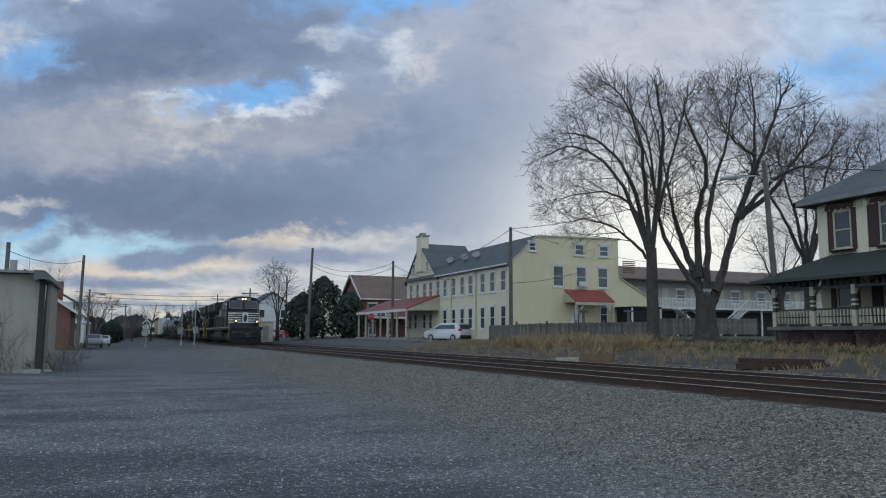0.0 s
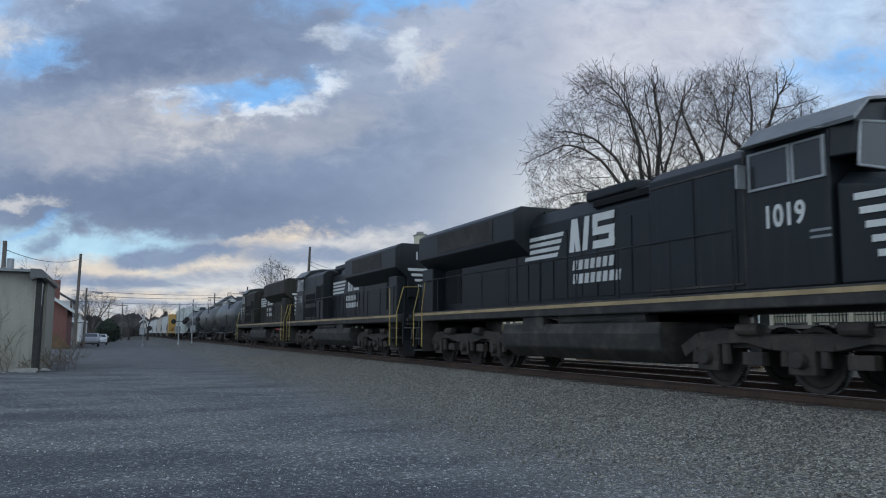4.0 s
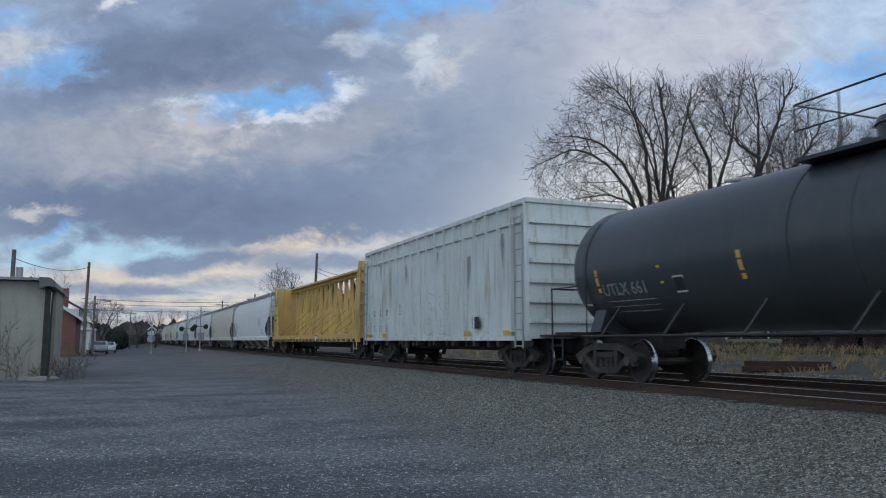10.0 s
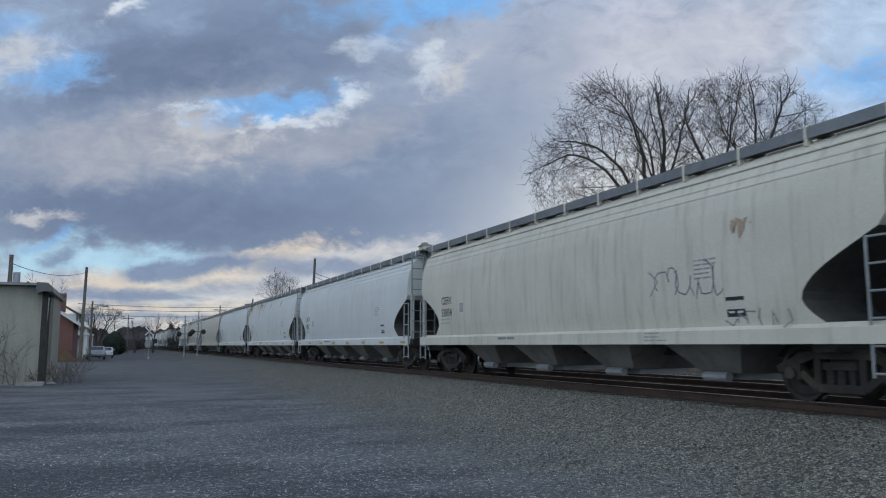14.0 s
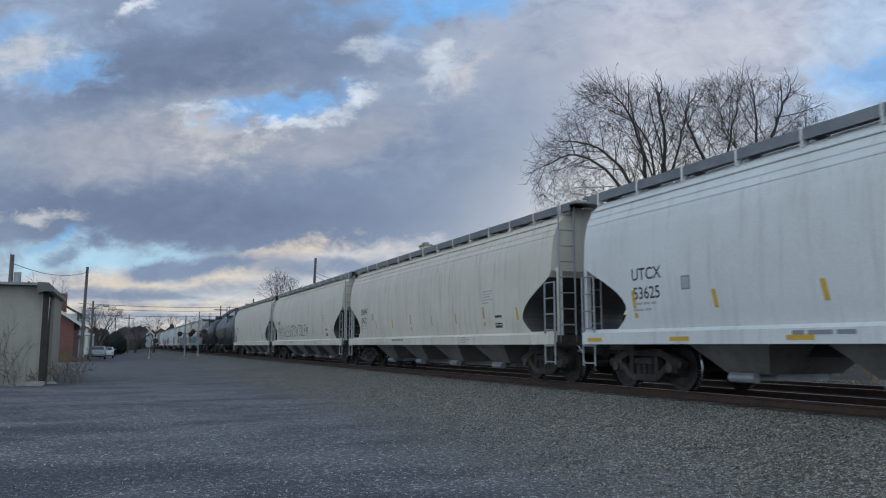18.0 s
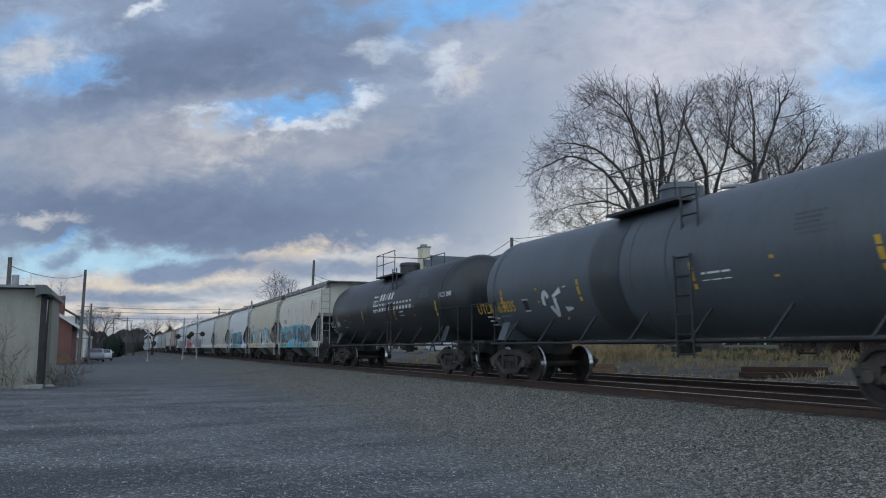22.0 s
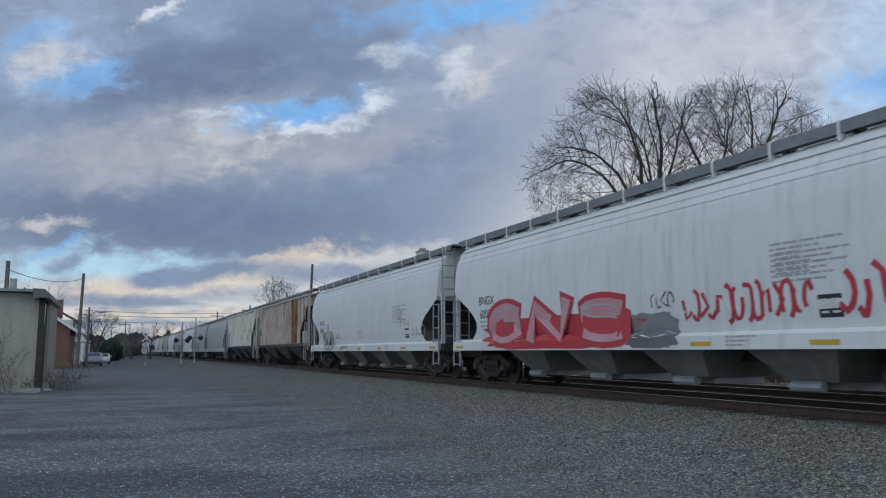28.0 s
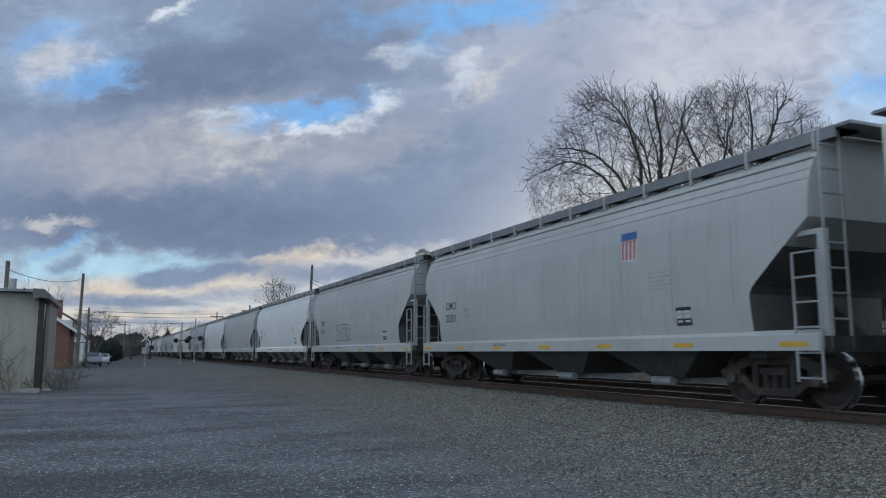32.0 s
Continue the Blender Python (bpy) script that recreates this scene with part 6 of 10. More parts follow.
    # steps, rails, plough
    for sgn in (-1, 1):
        ye = sgn * 10.35
        for sx in (-1, 1):
            st = Shape().box(min(sx * 0.95, sx * 1.52), min(ye, ye - sgn * 0.75), 0.35, max(sx * 0.95, sx * 1.52), max(ye, ye - sgn * 0.75), 0.40)
            st.box(min(sx * 0.95, sx * 1.50), min(ye, ye - sgn * 0.75), 0.75, max(sx * 0.95, sx * 1.50), max(ye, ye - sgn * 0.75), 0.79)
            st.box(min(sx * 0.95, sx * 1.48), min(ye, ye - sgn * 0.75), 1.12, max(sx * 0.95, sx * 1.48), max(ye, ye - sgn * 0.75), 1.16)
            st.box(min(sx * 0.9, sx * 0.96), min(ye, ye - sgn * 0.8), 0.35, max(sx * 0.9, sx * 0.96), max(ye, ye - sgn * 0.8), 1.4)
            st.box(min(sx * 0.95, sx * 1.5), min(ye - sgn * 0.75, ye - sgn * 0.8), 0.35, max(sx * 0.95, sx * 1.5), max(ye - sgn * 0.75, ye - sgn * 0.8), 1.4)
            part("step_well", st, U, car)
            part("grab_rail", Shape().pipe([(sx * 1.54, ye, 0.5), (sx * 1.54, ye, 1.7), (sx * 1.30, ye + sgn * 0.05, 2.65), (sx * 0.75, ye + sgn * 0.08, 2.68)], 0.018), M["grab_yellow"], car, "yellow grab rail")
            part("grab_rail", Shape().pipe([(sx * 1.54, ye - sgn * 0.82, 0.5), (sx * 1.54, ye - sgn * 0.82, 1.8), (sx * 1.50, ye - sgn * 1.0, 2.66)], 0.018), M["grab_yellow"], car, "yellow grab rail")
        part("pilot", Shape().box(-1.32, min(ye, ye + sgn * 0.12), 0.55, 1.32, max(ye, ye + sgn * 0.12), 1.66), K, car, bevel=0.02)
        part("end_platform", Shape().box(-1.1, min(ye, ye + sgn * 0.4), 1.5, 1.1, max(ye, ye + sgn * 0.4), 1.62), U, car)
        pl = Shape().loft([[(-1.3, ye + sgn * 0.15, 0.68), (0, ye + sgn * 0.45, 0.68), (1.3, ye + sgn * 0.15, 0.68)], [(-1.38, ye + sgn * 0.35, 0.12), (0, ye + sgn * 0.8, 0.12), (1.38, ye + sgn * 0.35, 0.12)], [(-1.36, ye + sgn * 0.30, 0.12), (0, ye + sgn * 0.72, 0.12), (1.36, ye + sgn * 0.30, 0.12)], [(-1.25, ye + sgn * 0.08, 0.68), (0, ye + sgn * 0.38, 0.68), (1.25, ye + sgn * 0.08, 0.68)]], close=False)
        part("snow_plough", pl, M["loco_grille"], car)
        for i in range(6):
            xh = (-1.0, -0.8, -0.6, 0.6, 0.8, 1.0)[i]
            part("air_hose", Shape().pipe([(xh, ye + sgn * 0.1, 1.25), (xh + 0.03, ye + sgn * 0.30, 1.1), (xh + 0.06, ye + sgn * 0.32, 0.75), (xh, ye + sgn * 0.2, 0.62)], 0.035), M["underframe"], car)
        part("uncoupling_lever", Shape().pipe([(-1.3, ye + sgn * 0.2, 1.15), (-0.3, ye + sgn * 0.22, 1.15), (0.0, ye + sgn * 0.3, 1.05), (0.3, ye + sgn * 0.22, 1.15), (1.3, ye + sgn * 0.2, 1.15)], 0.022), M["galv"], car)
        part("coupler_pocket", Shape().box(-0.3, min(ye, ye + sgn * 0.3), 0.62, 0.3, max(ye, ye + sgn * 0.3), 1.12), M["underframe"], car, bevel=0.03)
        part("anticlimber", Shape().box(-1.2, min(ye, ye + sgn * 0.3), 1.40, 1.2, max(ye, ye + sgn * 0.3), 1.50).box(-1.2, min(ye, ye + sgn * 0.3), 1.26, 1.2, max(ye, ye + sgn * 0.3), 1.34), U, car)
        er = Shape().pipe([(-1.25, ye, 1.66), (-1.25, ye, 2.65), (-0.5, ye + sgn * 0.05, 2.65), (-0.5, ye + sgn * 0.05, 1.66)], 0.02)
        part("end_railing", er, K, car)
        part("end_railing", Shape().pipe([(1.25, ye, 1.66), (1.25, ye, 2.65), (0.5, ye + sgn * 0.05, 2.65), (0.5, ye + sgn * 0.05, 1.66)], 0.02), K, car)
        coupler(car, sgn * 11.3, sgn)
    for sx in (-1, 1):
        rl = Shape()
        ys = [-5.6 + 1.72 * i for i in range(10)]
        for y in ys:
            rl.tube((sx * 1.50, y, 1.66), (sx * 1.50, y, 2.70), 0.02, None, 6)
        rl.pipe([(sx * 1.50, ys[0], 2.70), (sx * 1.50, ys[-1], 2.70)], 0.02)
        part("walkway_railing", rl, K, car)
    part("rear_door", Shape().box(-0.3, 9.9, 1.7, 0.3, 9.93, 3.3), U, car)
    for x in (-0.98, -0.78):
        part("rear_light", Shape().tube((x, 9.98, 3.86), (x, 10.05, 3.86), 0.085, None, 12), M["lamp_off"], car)
    vs, fs = lettering(number, 0.42, 0.008)
    part("road_number", Shape().add([(0.35 - a * 0.9, 10.006, 3.86 + b) for a, b, _ in vs], fs), M["white_mark"], car, fix=False)
    part("rear_panel", Shape().box(-1.0, 9.9, 2.3, 1.0, 10.0, 3.42), K, car, bevel=0.02)
    for i in range(4):
        z = 3.30 - 0.2 * i
        part("hood_stripe", Shape().quad((0.98 - 0.14 * i, 10.004, z), (-0.6, 10.004, z), (-0.6, 10.004, z + 0.1), (1.0 - 0.14 * i, 10.004, z + 0.1)), M["white_mark"], car, fix=False)
    part("hood_stripe", Shape().quad((-0.68, 10.004, 2.7), (-0.92, 10.004, 2.7), (-0.92, 10.004, 3.4), (-0.68, 10.004, 3.4)), M["white_mark"], car, fix=False)
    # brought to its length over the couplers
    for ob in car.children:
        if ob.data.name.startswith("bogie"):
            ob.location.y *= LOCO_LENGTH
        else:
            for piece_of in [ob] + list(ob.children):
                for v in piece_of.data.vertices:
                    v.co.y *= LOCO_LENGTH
    return car


# ---- marks of the single cars ----
HF = HOPPER_FACE


def report(mark, num, mat="black_mark", size=0.34, box=True):
    def go(car, L):
        short = L < 15
        y, za, zb = (L / 2 - 2.75, 2.46, 2.06) if short else (L / 2 - 2.9, 2.30, 1.92)
        for words, z in ((mark, za), (num, zb)):
            writing(car, words, y, z, 0.33 if short else size, M[mat], HF, 0.004)
        # wording on the sill as plain bars
        small_print(car, L * 0.12, 1.06, 1.3, 1, M["grey_mark"], HF, 0.16)
        small_print(car, -L * 0.2, 1.12, 0.7, 3, M["faint_mark"], HF, 0.07)
        small_print(car, y, 1.70, 0.9, 2, M["faint_mark"], HF, 0.12)
        if box:
            patch(car, y - 1.15, 2.05, 0.24, 0.26, M["grey_mark"], HF)
            patch(car, y - 1.15, 2.05, 0.18, 0.20, M["hopper_grey"], HF, up=0.007)
        small_print(car, -L / 2 + 4.2, 2.4, 0.7, 5, M["faint_mark"], HF, 0.08)
        patch(car, -L / 2 + 3.6, 1.55, 0.42, 0.34, M["black_mark"], HF)
        for dy in (-0.1, 0.1):
            for dz in (-0.09, 0.0, 0.09):
                patch(car, -L / 2 + 3.6 + dy, 1.55 + dz, 0.13, 0.035, M["white_mark"], HF, up=0.007)
    return go


def slashes(n, tall=0.55):
    def go(car, L):
        for i in range(n):
            patch(car, L / 2 - 2.5 - (L - 5.0) * i / (n - 1), 1.72, 0.10, tall if i % 3 == 0 else tall * 0.6, M["yellow_mark"], HF, "reflector_strip", skew=0.06)
    return go


def rust(spots):
    def go(car, L):
        for i, (y, z, w, h) in enumerate(spots):
            streaks(car, y, z, w, h, M["rust_stain"], HF, int(y * 31) + i)
    return go


def tag(y, z, w, h, mat, seed, strokes=8, thick=0.04):
    return lambda car, L: scribble(car, y, z, w, h, M[mat], HF, seed, strokes, thick)


def piece(text, y, z, size, fill, line, field=None, wide=1.0, seed=1, hi=None, width=None):
    """A painted graffiti word: field, fat outline, fill and highlight."""
    def go(car, L):
        w = width or len(text) * size * 0.75 * wide
        if field:
            cloud_patch(car, y, z, w * 1.22, size * 1.25, M[field], HF, seed)
        writing(car, text, y, z, size, M[line], lambda a, b: HF(a, b) - 0.004, size * 0.075, wide, "graffiti_outline")
        writing(car, text, y, z, size, M[fill], lambda a, b: HF(a, b) - 0.008, size * 0.035, wide, "graffiti_letters")
        if hi:
            writing(car, text, y, z + size * 0.03, size * 0.98, M[hi], lambda a, b: HF(a, b) - 0.012, -size * 0.012, wide, "graffiti_highlight")
    return go


def tank_mark(mark, num, y=None, mat="white_mark", grey=False, size=0.36):
    def go(car, L, F):
        yy = L / 2 - 3.3 if y is None else y
        writing(car, mark + " " + num, yy, 1.98, size, M[mat], F, 0.004)
        small_print(car, yy - 0.1, 1.74, 1.7, 3, M["grey_mark"], F, 0.11)
        patch(car, yy - 1.75, 1.98, 0.3, 0.32, M["white_mark"], F)
        patch(car, yy - 1.75, 1.98, 0.24, 0.26, M["tank_dark"], F, up=0.008)
        for i in range(7):
            patch(car, L / 2 - 2.4 - (L - 4.8) * i / 6, 2.2, 0.10, 0.5 if i % 2 == 0 else 0.36, M["yellow_mark"], F, "reflector_strip", skew=0.05)
        small_print(car, -L / 2 + 3.4, 2.95, 0.9, 5, M["tank_blue"], F, 0.08)
        small_print(car, -L / 2 + 5.6, 2.2, 0.8, 2, M["white_mark"], F, 0.12)
        patch(car, L / 2 - 1.9, 1.6, 0.26, 0.26, M["white_mark"], F, "placard", skew=0.2)
    return go


def big_word(car, L, F):
    """The dark tank's company wording as plain bars, its emblem as a plain block."""
    patch(car, 0.15, 2.65, 0.75, 0.7, M["grey_mark"], F, "emblem_block", skew=0.1)
    for j in range(4):
        patch(car, 0.15, 2.4 + 0.18 * j, 0.6, 0.05, M["white_mark"], F, "emblem_stripe", up=0.008)
    for j in range(5):
        patch(car, -0.45 - 0.34 * j, 2.88, 0.20, 0.26, M["white_mark"], F, "word_bar", skew=-0.06)
    for j in range(11):
        patch(car, -0.40 - 0.345 * j, 2.48, 0.20, 0.30, M["white_mark"], F, "word_bar", skew=-0.06)


def shield(y, z, w=0.75, plate=False):
    def go(car, L):
        if plate:
            patch(car, y, z, w * 1.3, w * 1.5, M["hopper_cream"], HF, "emblem_plate")
            patch(car, y, z + w * 0.4, w * 1.2, w * 0.55, M["deep_blue_mark"], HF, "emblem_block", up=0.008)
            patch(car, y, z + w * 0.4, w * 0.9, w * 0.12, M["white_mark"], HF, "word_bar", up=0.011)
            return
        patch(car, y, z, w, w * 1.15, M["white_mark"], HF, "emblem_plate")
        patch(car, y, z + w * 0.42, w, w * 0.30, M["deep_blue_mark"], HF, "emblem_block", up=0.008)
        for j in range(4):
            patch(car, y - w * 0.36 + w * 0.24 * j, z - w * 0.14, w * 0.10, w * 0.75, M["red_mark"], HF, "emblem_stripe", up=0.008)
    return go


def ribbed_report(rows, mat="white_mark", size=0.34, gap=0.93):
    def go(car, L):
        y = L / 2 - 1.75
        for j, words in enumerate(rows):
            for i, wd in enumerate(words):
                writing(car, wd, y - gap * i, 2.42 - 0.46 * j, size, M[mat], FLAT_FACE, 0.008)
        for i in range(4):
            small_print(car, y - gap * (i + 1), 1.62, 0.5, 3, M["grey_mark"], FLAT_FACE, 0.09)
        for i in (1, 6, 11):
            patch(car, y - gap * i, 1.46, 0.5, 0.12, M["yellow_mark"], FLAT_FACE, "reflector_strip")
    return go


def rust_bays(first, count, gap):
    """Bays whose sheets have rusted through their paint, with ragged runs beside them."""
    def go(car, L):
        for i in range(count):
            y = first - gap * i
            patch(car, y, 2.66, gap - 0.16, 2.5, M["rust_panel"], FLAT_FACE, "rusted_sheet")
            part("rusted_post", Shape().prism([(-FLAT, y + gap / 2 - 0.08), (-FLAT - 0.114, y + gap / 2 - 0.045), (-FLAT - 0.114, y + gap / 2 + 0.045), (-FLAT, y + gap / 2 + 0.08)], 1.37, 3.92, "z"), M["rust_panel"], car)
        for i in range(3):
            streaks(car, first + gap * (0.8 + 0.7 * i), 3.0, 0.6, 1.9 - 0.4 * i, M["rust_stain"], FLAT_FACE, 400 + i)
            streaks(car, first - gap * (count - 0.2 + 0.7 * i), 3.0, 0.6, 1.9 - 0.4 * i, M["rust_stain"], FLAT_FACE, 410 + i)
    return go


# ---- the train: couplings counted back from the leading pilot, as distances along the line at 15 s ----
SPEED = 16.76
J = [-179.7, -158.5, -137.3, -117.8, -101.1, -84.7, -67, -51.7, -29.8, -10.3, 8.6, 28, 46.9, 65.6, 84.6, 103.5, 122.3, 138.6, 155.9, 167.8, 180, 191.7, 203.6, 222.4, 240.2, 258.9, 275.9, 292.6, 309.7, 325.7, 343.2, 361, 378.9, 396.8, 414.6, 432.5, 450.3, 468.2, 486.1, 503.9, 521.8, 539.6, 557.5]
TRAIN = []


def add(car, i, turn=0.0):
    TRAIN.append((car, (J[i] + J[i + 1]) / 2, turn))


def build_train():
    def ln(i):
        return J[i + 1] - J[i]
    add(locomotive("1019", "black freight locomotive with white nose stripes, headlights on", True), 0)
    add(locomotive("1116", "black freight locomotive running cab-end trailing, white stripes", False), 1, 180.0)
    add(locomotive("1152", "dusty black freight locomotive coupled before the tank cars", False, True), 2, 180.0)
    add(tank(ln(3), "tank_black", "black tank car with yellow reflector strips", [tank_mark("GATX", "53528")]), 3)
    add(tank(ln(4), "tank_grey", "weathered dark grey tank car with brown stains", [tank_mark("SHQX", "6793")], 1.42), 4)
    add(tank(ln(5), "tank_black", "long black tank car with handrails on top", [tank_mark("UTLX", "661", mat="grey_mark")]), 5)
    add(high_side(ln(6), "tall ribbed pale grey car with rust and tags", [
        lambda car, L, F: [writing(car, n2, (L / 2 - 0.61) - (L - 1.22) / 18 * (i + 1.5), 1.98, 0.34, M["black_mark"], F, 0.008) for i, n2 in enumerate(("20", "21", "09"))],
        lambda car, L, F: (patch(car, L / 2 - 4.9, 2.05, 0.36, 0.36, M["black_mark"], F), patch(car, L / 2 - 4.9, 2.05, 0.31, 0.31, M["box_grey"], F, up=0.008), small_print(car, L / 2 - 4.9, 2.12, 0.22, 3, M["grey_mark"], lambda y, z: F(y, z) - 0.008, 0.07)),
        lambda car, L, F: scribble(car, L / 2 - 1.25, 1.85, 0.6, 0.5, M["black_mark"], F, 4, 6, 0.03),
        lambda car, L, F: [small_print(car, (L / 2 - 0.61) - (L - 1.22) / 18 * (i + 0.5), 1.45, 0.5, 3, M["grey_mark"], F, 0.09) for i in range(4)],
        lambda car, L, F: spray_word(car, "OSE", L / 2 - 5.9, L / 2 - 9.6, 1.05, 2.5, "box_grey", "faint_mark", F, 0.16, 0.025),
        lambda car, L, F: [streaks(car, yy, zz, 0.3, 1.1, M["galv"], F, 300 + k) for k, (yy, zz) in enumerate(((5.1, 3.4), (2.2, 3.1), (-0.8, 3.3), (-3.4, 2.9), (-5.6, 3.3)))],
        lambda car, L, F: [patch(car, yy, 1.10, 0.5, 0.14, M["yellow_mark"], lambda y, z: F(y, z) - 0.09) for yy in (L / 2 - 1.2, L / 2 - 3.2, -L / 2 + 4.2, -L / 2 + 1.6)],
        lambda car, L, F: patch(car, -L / 2 + 3.6, 1.42, 0.5, 0.34, M["black_mark"], lambda y, z: F(y, z) - 0.09)]), 6)
    add(centre_beam(ln(7), "empty yellow centre-beam flat car with open truss"), 7)
    W, G, C = "hopper_white", "hopper_grey", "hopper_cream"
    bars = lambda car, L: small_print(car, -5.0, 2.55, 1.5, 8, M["faint_mark"], HF, 0.085)
    specs = [
        (W, "white smooth-sided covered hopper, clean", 4, [report("CBFX", "470373"), bars]),
        (C, "cream covered hopper with thin sprayed tag", 4, [report("CEFX", "53854"), tag(-4.6, 2.1, 2.1, 0.8, "grey_mark", 21, 7, 0.03), tag(-6.3, 1.35, 1.4, 0.35, "grey_mark", 22, 6, 0.03), rust([(-6.0, 2.85, 0.4, 0.4)])]),
        (W, "white covered hopper with small markings", 4, [report("CRGX", "8021")]),
        (W, "white covered hopper with rust running from its roof", 4, [report("CEFX", "53723"), slashes(7), lambda car, L: [streaks(car, y, 3.5, w, h, M["orange_rust"], HF, 520 + i) for i, (y, w, h) in enumerate(((8.6, 1.2, 1.0), (7.6, 0.6, 0.7), (5.2, 0.4, 0.9), (3.9, 0.9, 1.2), (3.2, 0.5, 0.8), (2.2, 0.3, 0.9), (-0.5, 0.3, 0.5), (-4.0, 0.4, 0.6)))]]),
        (W, "white covered hopper with yellow slashes", 4, [report("UTCX", "53625"), slashes(7)]),
        (C, "cream covered hopper with yellow slashes", 4, [report("SNHX", "2422"), slashes(8)]),
        (C, "cream covered hopper with long black sprayed tag", 4, [report("SNHX", "2320"), slashes(8), lambda car, L: spray_word(car, ">VNALE&STD*TOLF*", 6.35, -1.75, 1.40, 2.08, None, "black_mark", HF, 0.028, 0.0)]),
        (C, "cream covered hopper coupled before dark tank cars", 4, [report("SNHX", "1272"), slashes(8)]),
    ]
    for n, (paint, label, bays, marks) in enumerate(specs):
        add(hopper(ln(8 + n), paint, label, bays, marks, paint, seed=n), 8 + n)
    add(tank(ln(16), "tank_blue", "grey-blue tank car with white sprayed figure", [tank_mark("UTLX", "663835", y=ln(16) / 2 - 1.9, mat="yellow_mark", size=0.40),
        lambda car, L, F: scribble(car, 3.0, 2.0, 1.2, 0.9, M["white_mark"], F, 44, 4, 0.14),
        lambda car, L, F: part("dark_band", Shape().loft([[(1.464 * math.cos(2 * math.pi * i / 40), y, 2.52 + 1.464 * math.sin(2 * math.pi * i / 40)) for i in range(40)] for y in (0.3, 1.4)], caps=False), M["tank_black"], car, smooth=45, fix=False)]), 16)
    add(tank(ln(17), "tank_dark", "glossy black tank car with white company wording", [tank_mark("BRCX", "3040", y=ln(17) / 2 - 1.95), lambda car, L, F: writing(car, "BRCX 3040", -L / 2 + 1.55, 2.6, 0.22, M["white_mark"], F, 0.003), big_word]), 17)
